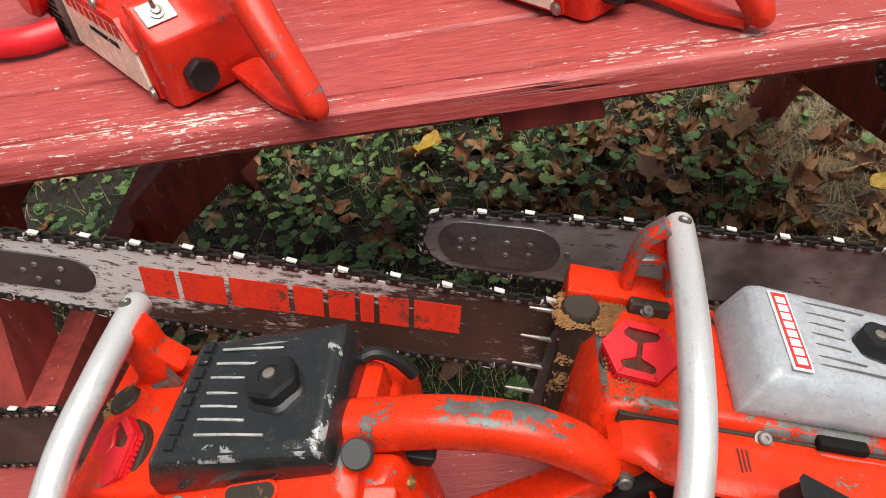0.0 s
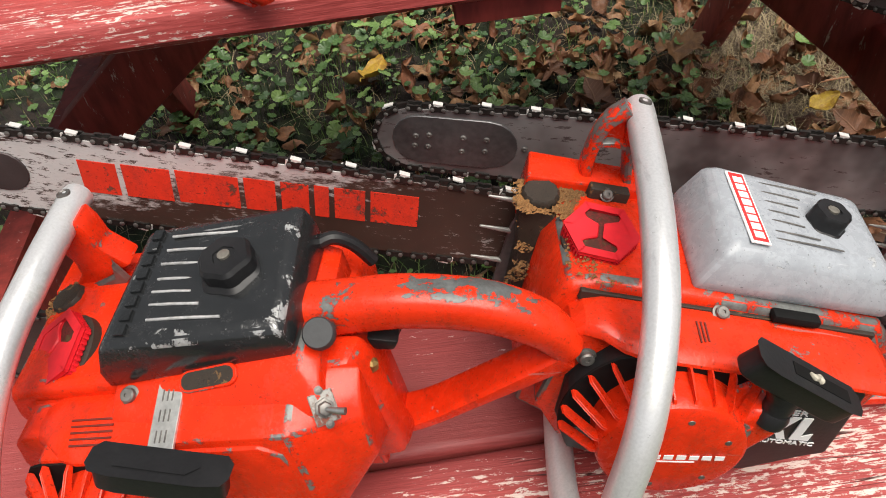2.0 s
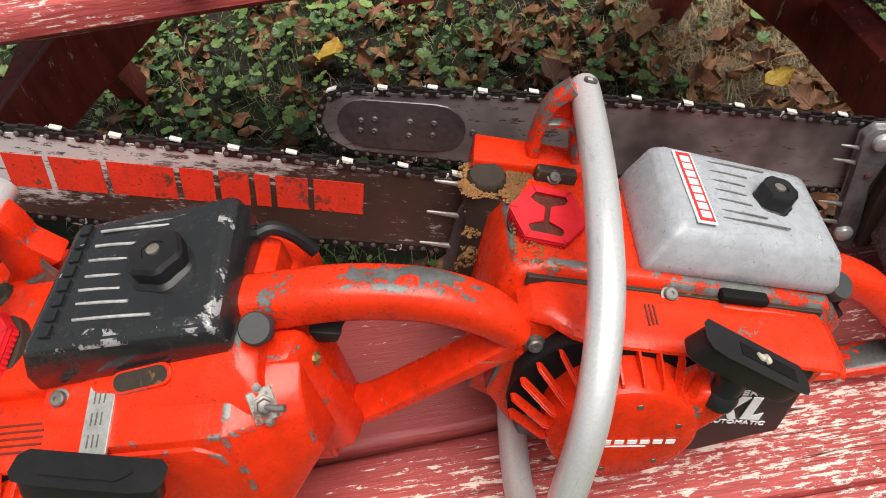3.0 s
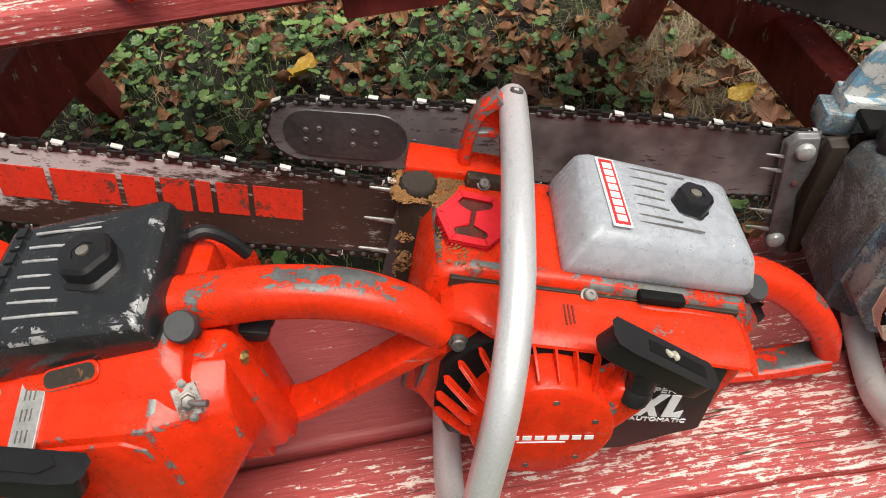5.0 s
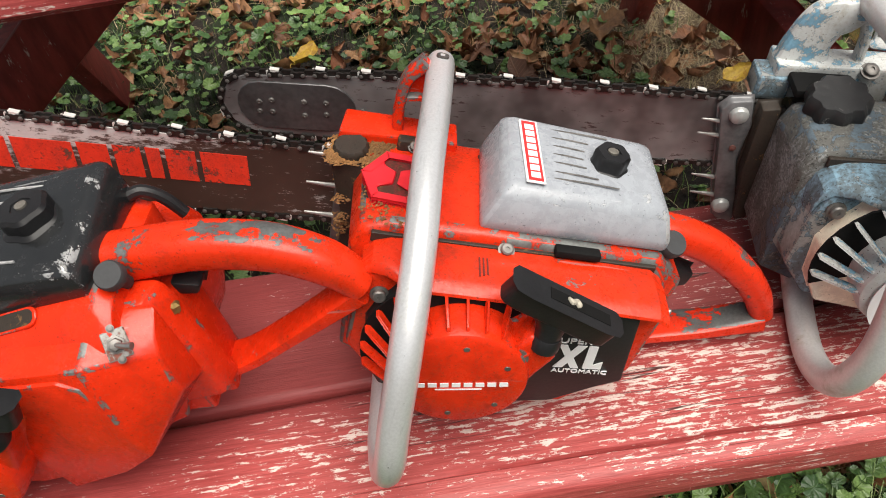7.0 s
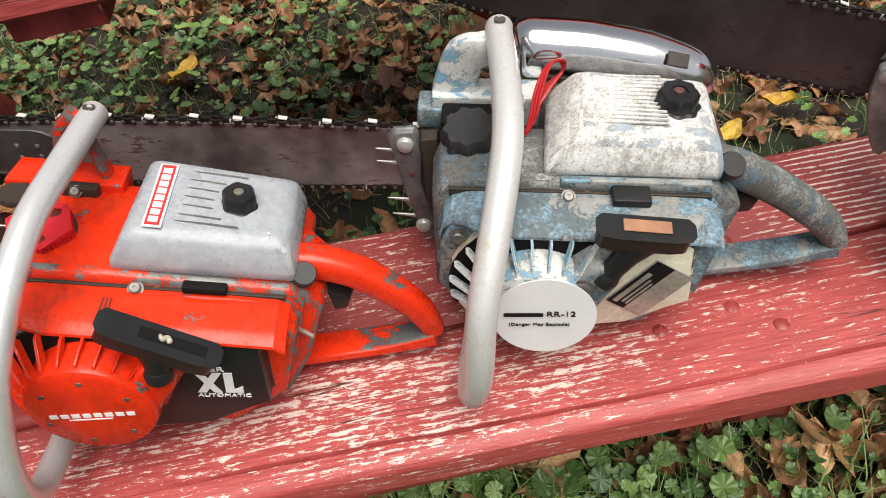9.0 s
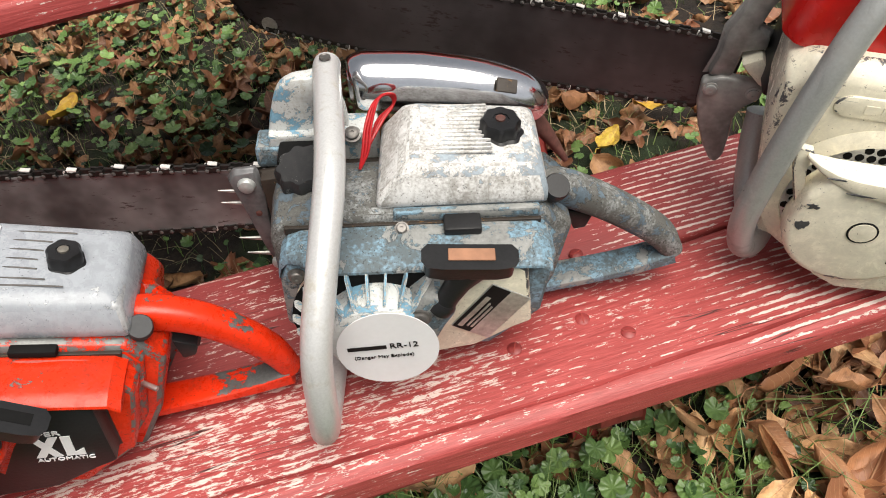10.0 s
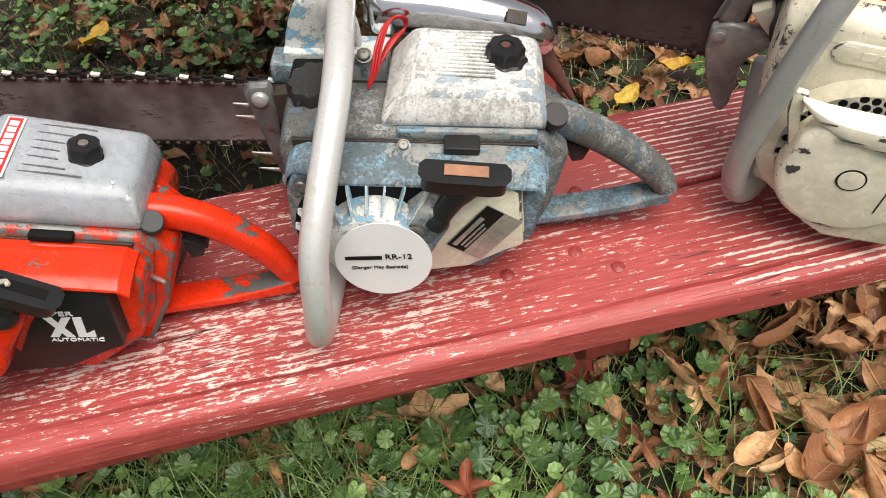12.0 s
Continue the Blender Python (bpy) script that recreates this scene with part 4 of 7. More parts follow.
def body(saw, mat, side_mat, tank=True, lip=(-0.0125, 0.190), deep=1.0):
    """Crankcase and tank, then the upper side panel over the starter plate."""
    rings = []
    for y, gx, gz in ((0.021, 0.002, -0.002), (0.026, 0.0, 0.002), (0.10, -0.002, 0.002), (0.130, 0.0, -0.006), (0.140, 0.004, -0.02)):
        rings.append([Vector((x, y * deep if y > 0.03 else y, z)) for x, z in ((-0.020 + gx, 0.010 + gz), (-0.014 + gx, 0.027 + gz), (0.005, 0.033 + gz), (0.066, 0.034 + gz), (0.190, 0.031 + gz), (0.200, 0.018 + gz), (0.196, -0.050), (0.180, -0.088), (0.150, -0.102), (0.02, -0.106), (-0.018, -0.088))])
    part("engine_body", loft(bm_new(), rings, 0.0028), mat, saw, "cast engine body", 24)
    side = [(-0.014, -0.056), (-0.012, -0.006), (-0.004, 0.016), (0.006, 0.0245), (0.03, 0.0285), (0.150, 0.0285), (0.186, 0.0265), (0.196, 0.010), (0.190, -0.055), (0.150, -0.098), (0.01, -0.088)]
    part("side_panel", prism(bm_new(), [(x, min(z, 0.022)) for x, z in side], "y", -0.0045, 0.020, 0.003, 2), side_mat, saw)
    # upper lip of the panel over the vent ring
    stations = ((lip[0], 0.024, 0.10), (lip[0] + 0.0025, 0.013, 0.12), (lip[0] + 0.0085, 0.005, 0.20), (lip[0] + 0.0185, 0.001, 0.45), (lip[0] + 0.030, 0.0, 0.85), (lip[0] + 0.0425, 0.0, 1.0), (lip[1] - 0.040, 0.0, 1.0), (lip[1] - 0.008, 0.001, 1.0), (lip[1], 0.006, 1.0))
    section = ((0.022, 0.0250), (0.016, 0.0272), (0.004, 0.0276), (-0.012, 0.0262), (-0.019, 0.0240), (-0.0222, 0.0215), (-0.0228, 0.0195), (-0.0200, 0.0185), (0.018, 0.012))
    rings = [[Vector((x, y * out if y < 0 else y, z - d)) for y, z in section] for x, d, out in stations]
    part("panel_lip", loft(bm_new(), rings), side_mat, saw, "", 24)
    if tank:
        part("panel_joint", box(bm_new(), lip[0] + 0.006, lip[1] - 0.004, 0.0185, 0.0225, 0.0200, 0.0278, 0.0006, 1), M_OILY, saw)
    if not tank:
        part("rear_wall", box(bm_new(), 0.165, 0.200, 0.028, 0.070, -0.092, 0.030, 0.004), mat, saw)
        return
    part("rear_tank", prism(bm_new(), [(0.165, 0.030), (0.196, 0.028), (0.214, 0.010), (0.206, -0.05), (0.190, -0.098), (0.165, -0.098)], "y", 0.026, 0.088, 0.005), mat, saw)


def spikes(saw, mat, y, zs, x=-0.030, reach=0.024):
    dog = part("bumper_plate", prism(bm_new(), [(x + 0.012, 0.016), (x, 0.012), (x - 0.006, -0.01), (x - 0.006, -0.09), (x + 0.004, -0.112), (x + 0.014, -0.108)], "y", y - 0.009, y - 0.006, 0.001, 1), mat, saw, "bumper plate with spikes")
    first = None
    for z in zs:
        m = Matrix.Translation((x - 0.004, y - 0.0075, z))
        if first is None:
            first = part("spike", rod(bm_new(), (0, 0, 0), (-reach, -0.001, 0.001), 0.0022, 8, 0.0009), M_STEEL, dog, "bright steel spike")
            first.matrix_basis = m
        else:
            again(first, dog, m)
    return dog


def bracket(saw, mat, wide=0.0, top=(0.028, 0.128, 0.094)):
    """The curved arm that carries the tube's upper end, on a raised deck."""
    x, y, z = top
    arm = [(x - 0.020 - wide, y, 0.036), (x - 0.019 - wide, y, 0.052), (x - 0.014 - wide * 0.8, y, 0.070), (x - 0.006 - wide * 0.4, y, z - 0.010), (x + 0.002, y, z - 0.002)]
    part("handle_bracket", sweep(bm_new(), arm, [0.0085, 0.0075, 0.0075, 0.0085, 0.0095], [0.0095 + wide, 0.0062 + wide, 0.0060 + wide, 0.0070 + wide * 0.6, 0.0085], 14, 6, (0, 1, 0), 4.0), mat, saw, "cast bracket of the front handle")
    part("bracket_strut", sweep(bm_new(), [(x + 0.012, y, 0.036), (x + 0.010, y, 0.058), (x + 0.004, y, z - 0.010)], 0.006, 0.0035, 10, 4, (0, 1, 0), 3.0), mat, saw)
    part("bracket_deck", loft(bm_new(), [[Vector((x, yy, z)) for x, yy in ((-0.026, 0.112), (0.064, 0.114), (0.064, 0.141), (-0.026, 0.141))] for z in (0.010, 0.036, 0.0395)], 0.002), mat, saw)
    part("bracket_bolt", bolt(bm_new(), (x + 0.018, y - 0.014, 0.037), (0, -0.4, 0.9), 0.0055, 0.005), M_DIRTY, saw)


def web_bracket(saw, y):
    """A cast web with worn rims and an open triangle at its top, beside a small black box."""
    left = [(0.006, y, 0.032), (0.004, y, 0.056), (0.007, y, 0.080), (0.018, y, 0.094)]
    right = [(0.037, y, 0.034), (0.029, y, 0.060), (0.023, y, 0.082)]
    rim = part("handle_bracket", sweep(bm_new(), left, [0.0048, 0.0042, 0.0042, 0.0055], [0.0085] * 4, 12, 5, (1, 0, 0), 3.0), M_BRACKET, saw, "cast bracket with rims worn to metal")
    part("bracket_rim", sweep(bm_new(), right, [0.0036, 0.0032, 0.0034], [0.008] * 3, 12, 5, (1, 0, 0), 3.0), M_BRACKET, rim)
    part("bracket_bar", sweep(bm_new(), [(0.003, y, 0.064), (0.016, y, 0.067), (0.027, y, 0.066)], 0.003, 0.007, 10, 3, (0, 0, 1), 3.0), M_BRACKET, rim)
    part("bracket_web", prism(bm_new(), [(0.005, 0.062), (0.008, 0.081), (0.018, 0.094), (0.024, 0.090), (0.028, 0.064)], "y", y - 0.001, y + 0.005, 0.0005, 1), M_ORANGE, rim)
    part("bracket_deck", loft(bm_new(), [[Vector((x, yy, z)) for x, yy in ((-0.037, 0.110), (0.050, 0.114), (0.050, 0.141), (-0.034, 0.141))] for z in (0.004, 0.037, 0.0395)], 0.002), M_ORANGE, saw)
    part("latch_box", box(bm_new(), 0.006, 0.034, 0.103, 0.1125, 0.028, 0.0425, 0.0015), M_OILY, saw)
    part("latch_bolt", bolt(bm_new(), (0.018, 0.104, 0.0385), (0, -0.7, 0.7), 0.0036, 0.004), M_DIRTY, saw)


def clamp_arm(saw, y):
    """A broad bent arm from the tube's end down to the deck."""
    pts = [(0.030, 0.088), (0.016, 0.079), (0.005, 0.064), (0.008, 0.052), (0.006, 0.040), (-0.008, 0.026), (-0.010, 0.018), (0.018, 0.018), (0.026, 0.030), (0.034, 0.040), (0.046, 0.044), (0.040, 0.052), (0.033, 0.062), (0.033, 0.077)]
    part("handle_bracket", prism(bm_new(), pts, "y", y - 0.008, y + 0.012, 0.0025, 2), M_ORANGE, saw, "broad cast arm of the front handle")
    part("bracket_deck", loft(bm_new(), [[Vector((x, yy, z)) for x, yy in ((-0.022, 0.108), (0.064, 0.110), (0.064, 0.141), (-0.022, 0.141))] for z in (0.000, 0.024, 0.027)], 0.002), M_ORANGE, saw)
    part("arm_clip", prism(bm_new(), [(0.012, 0.032), (0.034, 0.040), (0.038, 0.052), (0.042, 0.036), (0.036, 0.030)], "y", y - 0.014, y - 0.010, 0.0008, 1), M_DIRTY, saw)


def crumbs(saw, spots, seed):
    """Clumps of fine oily sawdust: x, y, z, spread, count."""
    rnd, verts, faces = random.Random(seed), [], []
    for x, y, z, r, n in spots:
        for k in range(n):
            a, d = rnd.random() * 6.28, rnd.random() ** 0.8 * r
            s = 0.0004 + 0.0011 * rnd.random() ** 2
            c = Vector((x + d * math.cos(a), y + d * math.sin(a), z + 0.0022 * (1 - d / r) * rnd.random()))
            i = len(verts)
            verts += [tuple(c + Vector(v) * s * (0.6 + 0.8 * rnd.random())) for v in ((1.6, 0.3, 0), (-0.5, 1, 0.2), (-0.8, -0.9, 0), (0.1, 0.1, 1.1))]
            faces += [(i, i + 1, i + 3), (i + 1, i + 2, i + 3), (i + 2, i, i + 3), (i, i + 2, i + 1)]
    me = bpy.data.meshes.new("sawdust")
    me.from_pydata(verts, [], faces)
    me.materials.append(M_DUST)
    ob = new("sawdust", me)
    ob.parent = saw
    return tagged(ob, "oily clumps of sawdust", kind="stuff")


def air_cover(saw, mat, label, rings, knob_at, knob_r, knob_flutes, knob_mat, ribs, rib_mat, rib_h=0.0010, rib_r=0.0013):
    bm = bm_new()
    loft(bm, [[Vector((x, y, z)) for x, y, z in r] for r in rings], 0.0065)
    cover = part("air_filter_cover", bm, mat, saw, label)
    kb = lathe(bm_new(), [(knob_r * 1.25, -0.002), (knob_r * 1.2, 0.001), (knob_r, 0.003), (knob_r, 0.011), (knob_r * 0.88, 0.0135), (knob_r * 0.42, 0.0135), (knob_r * 0.40, 0.0125)], knob_at, (0.02, -0.06, 1), 48, knob_flutes, 0.10)
    knob = part("cover_knob", kb, knob_mat, saw, "black plastic knob")
    part("stud", lathe(bm_new(), [(0.0038, 0), (0.0038, 0.0022), (0.002, 0.0028)], Vector(knob_at) + Vector((0, 0, 0.0115)), (0, 0, 1), 10), M_RUSTY if knob_flutes == 8 else M_STUD, knob)
    for x0, x1, y, z in ribs:
        part("rib", sweep(bm_new(), [(x0, y, z), ((x0 + x1) / 2, y - 0.001, z + 0.0005), (x1, y - 0.002, z)], rib_r, rib_h, 8, 2, (0, 1, 0)), rib_mat, cover)
    return cover


def stop_button(saw, at, r=0.0095, h=0.020, mat=M_RUBBER):
    a = Vector((0.15, -0.5, 0.85))
    lathe_at = Vector(at)
    bm = lathe(bm_new(), [(r * 0.55, 0), (r * 0.55, h * 0.66), (r * 0.92, h * 0.68), (r, h * 0.72), (r, h * 0.93), (r * 0.90, h), (r * 0.3, h)], lathe_at - a.normalized() * h, a, 20)
    part("stop_button", bm, mat, saw, "dark rubber choke button")


COVER_RINGS = [
    [(0.062, 0.027, 0.034), (0.192, 0.027, 0.034), (0.194, 0.116, 0.034), (0.066, 0.118, 0.034)],
    [(0.063, 0.026, 0.044), (0.192, 0.027, 0.044), (0.193, 0.114, 0.046), (0.068, 0.116, 0.046)],
    [(0.082, 0.032, 0.066), (0.187, 0.034, 0.062), (0.186, 0.106, 0.066), (0.086, 0.110, 0.070)],
    [(0.092, 0.042, 0.0715), (0.178, 0.044, 0.0665), (0.177, 0.098, 0.0705), (0.095, 0.103, 0.0745)]]

COVER_B = [
    COVER_RINGS[0], COVER_RINGS[1],
    [(0.072, 0.030, 0.064), (0.187, 0.034, 0.061), (0.186, 0.108, 0.066), (0.076, 0.113, 0.070)],
    [(0.080, 0.037, 0.0705), (0.178, 0.043, 0.0665), (0.177, 0.100, 0.0705), (0.082, 0.106, 0.0740)]]

TUBE_B = [(0.029, 0.142, 0.087), (0.0285, 0.130, 0.0875), (0.025, 0.075, 0.0860), (0.021, 0.020, 0.081), (0.020, -0.030, 0.062), (0.019, -0.069, 0.025), (0.0195, -0.087, -0.025), (0.0215, -0.091, -0.062), (0.022, -0.076, -0.095), (0.020, -0.042, -0.110), (0.020, 0.0, -0.112), (0.02, 0.05, -0.105)]
TUBE_C = [(0.027, 0.141, 0.087), (0.027, 0.129, 0.088), (0.032, 0.067, 0.091), (0.034, 0.007, 0.083), (0.028, -0.044, 0.052), (0.021, -0.082, 0.009), (0.020, -0.095, -0.045), (0.016, -0.085, -0.088), (0.015, -0.050, -0.110), (0.018, 0.0, -0.112), (0.02, 0.05, -0.100)]
TUBE_A = [(0.016, 0.142, 0.083), (0.017, 0.130, 0.0845), (0.018, 0.075, 0.083), (0.014, 0.020, 0.073), (0.011, -0.030, 0.049), (0.009, -0.068, 0.013), (0.010, -0.088, -0.030), (0.014, -0.085, -0.075), (0.015, -0.050, -0.104), (0.018, 0.0, -0.108), (0.02, 0.05, -0.100)]


def saw_b():
    saw = thing("chainsaw", "worn orange chainsaw with grey filter cover on the bench", "chainsaw", saw_pose(0.163, 0.352, 0.588, -7.76, 16.5, -4.4), "chainsaws on the bench")
    body(saw, M_ORANGE_WORN, M_ORANGE_WORN)
    fan_and_starter(saw, M_BLACK, M_ORANGE, M_ORANGE, M_ORANGE)
    web_bracket(saw, 0.128)
    hand_tube(saw, TUBE_B, 0.0100, M_ALU, "bent aluminium tube handle", ((0.0287, 0.133, 0.0970), (0, 0.1, 1)))
    cover = air_cover(saw, M_GREY, "grey painted metal filter cover", COVER_B, (0.147, 0.070, 0.0675), 0.0125, 6, M_BLACK,
                      [(0.106, x1, y, 0.0722 - (0.099 - y) * 0.050) for x1, y in ((0.150, 0.099), (0.135, 0.090), (0.131, 0.081), (0.129, 0.072), (0.130, 0.063), (0.137, 0.053), (0.150, 0.046))], M_DIRTY, 0.0004, 0.0007)
    m = face_pose((0.0925, 0.0690, 0.0727), (-0.01, 1, 0.052), (-1, -0.01, 0.03)) @ Matrix.Scale(1.0, 4)
    part("badge", box(bm_new(), -0.033, 0.033, -0.0065, 0.0065, -0.0006, 0.0007, 0.0003, 1, m), M_LETTER, cover, "red and white badge with bars of print")
    part("badge_field", box(bm_new(), -0.0315, 0.0315, -0.005, 0.005, 0.0005, 0.0011, 0, 1, m), M_BADGE_RED, cover)
    part("badge_print", marks([(-0.029 + 0.0073 * k, -0.0235 + 0.0073 * k, -0.0032, 0.0032) for k in range(8)], m @ pose(0, 0, 0.0010)), M_LETTER, cover)
    rear_handle(saw, M_HANDLE, ARCH_B, FOOT_B, M_HANDLE, 0.0122)
    part("trigger", prism(bm_new(), [(0.214, 0.004), (0.234, -0.002), (0.232, -0.014), (0.222, -0.018)], "y", 0.050, 0.062, 0.002), M_BLACK, saw)
    stop_button(saw, (0.198, 0.033, 0.040), 0.0095, 0.030)
    part("button_nut", lathe(bm_new(), [(0.0075, 0), (0.0075, 0.004), (0.006, 0.005)], (0.194, 0.044, 0.014), (0.15, -0.5, 0.85), 6), M_DIRTY, saw)
    # dark strip added for the shadow in the gap below the cover
    part("gasket", box(bm_new(), 0.066, 0.190, 0.030, 0.112, 0.0315, 0.0350, 0.001, 1), M_OILY, saw)
    part("choke_lever", rod(bm_new(), (0.196, 0.02, -0.008), (0.208, 0.012, -0.006), 0.0022, 10), M_STEEL, saw)
    pull_grip(saw, (0.074, -0.036, 0.050), (0.146, -0.038, 0.021), (0.108, -0.038, 0.006))
    part("cap_neck", lathe(bm_new(), [(0.0235, -0.006), (0.0235, 0.002), (0.0215, 0.003)], (0.008, 0.061, 0.0310), (-0.10, -0.16, 1), 30), M_OILY, saw)
    hex_cap(saw, (0.008, 0.061, 0.0315), (-0.10, -0.16, 1), 0.0228, 0.0125, M_CAP, label="red plastic hexagonal fuel cap", bars=22)
    part("front_casting", loft(bm_new(), [[Vector((x + g, y, z)) for x, y in ((-0.040, 0.092), (-0.010, 0.084), (-0.006, 0.124), (-0.040, 0.124))] for z, g in ((-0.085, 0.014), (-0.02, 0.010), (0.022, 0.0), (0.0285, 0.0))], 0.003), M_OILY, saw, "oily casting caked with sawdust")
    hex_cap(saw, (-0.026, 0.102, 0.028), (-0.15, -0.1, 1), 0.0135, 0.008, M_OILY, "oil_cap", "dirty black oil cap", 14, 0.08, False)
    part("bolt", bolt(bm_new(), (0.082, 0.0175, 0.0268), (0, -0.4, 0.9), 0.0042, 0.005), M_DIRTY, saw)
    part("bolt", bolt(bm_new(), (0.0035, -0.0045, -0.0030), (0, -1, 0.2), 0.0046, 0.006), M_DIRTY, saw)
    part("slot_opening", box(bm_new(), 0.114, 0.145, 0.0150, 0.0235, 0.0285, 0.0345, 0.0015, 2), M_CAVITY, saw)
    spikes(saw, M_TIP, 0.124, (0.012, -0.016, -0.046, -0.074, -0.1))
    crumbs(saw, [(-0.026, 0.104, 0.029, 0.020, 900), (-0.004, 0.104, 0.032, 0.014, 900), (-0.036, 0.092, 0.029, 0.010, 400), (-0.012, 0.086, 0.032, 0.008, 250), (0.006, 0.044, 0.0335, 0.024, 350)] + [(-0.0325 + 0.010 * max(0.0, 0.02 - z) / 0.1, 0.090 + 0.010 * math.sin(z * 90), z, 0.0065, 70) for z in (0.020, 0.008, -0.004, -0.016, -0.028, -0.040, -0.052, -0.064, -0.076)], 4)
    # warning print on the side panel
    for k in range(3):
        part("warning_print", marks([(-0.003 + 0.0026 * k, -0.0020 + 0.0026 * k, -0.009 + 0.0009 * k, 0.007)], face_pose((0.066, 0.000, 0.0274), (1, 0, 0), (0, 1, 0.07)), 0.0005), M_WARNING, saw)
    m = face_pose((0.1405, -0.0202, -0.026), (1, 0, 0.07), (-0.07, 0, 1)) @ Matrix.Scale(1.28, 4)
    sh = bm_new()
    prism(sh, [(-0.011, -0.009), (-0.006, -0.009), (0.004, 0.009), (-0.001, 0.009)], "z", 0.0, 0.0005, 0, 1, m)
    prism(sh, [(-0.0015, -0.009), (0.003, -0.009), (-0.0065, 0.009), (-0.011, 0.009)], "z", 0.0, 0.0006, 0, 1, m)
    prism(sh, [(0.0050, -0.009), (0.0150, -0.009), (0.0150, -0.003), (0.0100, -0.006), (0.0100, 0.009), (0.0050, 0.009)], "z", 0.0, 0.0005, 0, 1, m)
    part("model_mark", sh, M_LETTER, saw, "white block mark")
    writing("lettering", "SUPER", 0.0054, m @ pose(-0.0045, 0.0122, 0.0003), M_LETTER, saw, 1.4)
    writing("lettering", "AUTOMATIC", 0.0042, m @ pose(0.004, -0.0118, 0.0003), M_LETTER, saw, 1.25)
    m = face_pose((0.063, -0.0489, -0.032), (1, 0, 0.18), (-0.18, 0, 1))
    part("brand_mark", marks([(-0.030 + 0.0076 * k, -0.0244 + 0.0076 * k, -0.0018, 0.0022) for k in range(8)] + [(-0.018, 0.012, -0.0048, -0.0038)], m), M_LETTER, saw, "row of white print blocks")
    m = face_pose((0.060, 0.0045, 0.0298), (1, 0, 0), (0, 0.5, 0.5))
    bar = guide_bar(saw, Matrix.Translation((-0.030, 0.128, -0.024)) @ pose(0, 0, 0, 0, -3.0, 0), 0.47, 0.0345, 0.030, M_BAR_B, "long guide bar with worn paint and red letter blocks")
    tip_plate(bar, -0.455, -0.352, 0.017, [(-0.395, 0.007), (-0.395, -0.007), (-0.375, 0.006), (-0.38, -0.008), (-0.405, 0.0)], M_BAR_D)
    # a row of red blocks, one for each letter of the brand
    x = -0.3135
    for w in (0.0300, 0.0375, 0.0480, 0.0262, 0.0240, 0.0145, 0.0262, 0.0390):
        z = 0.0040 + 0.016 * (x + 0.3135)
        m2 = face_pose((x, -0.0022, z), (1, 0, 0), (0.0, 0, 1))
        part("brand_mark", prism(bm_new(), [(0.0008, -0.0140), (w - 0.0035, -0.0140), (w - 0.0050, 0.0140), (-0.0012, 0.0140)], "z", 0, 0.0004, 0, 1, m2), M_REDINK, bar, "worn red letter block")
        x += w
    return saw


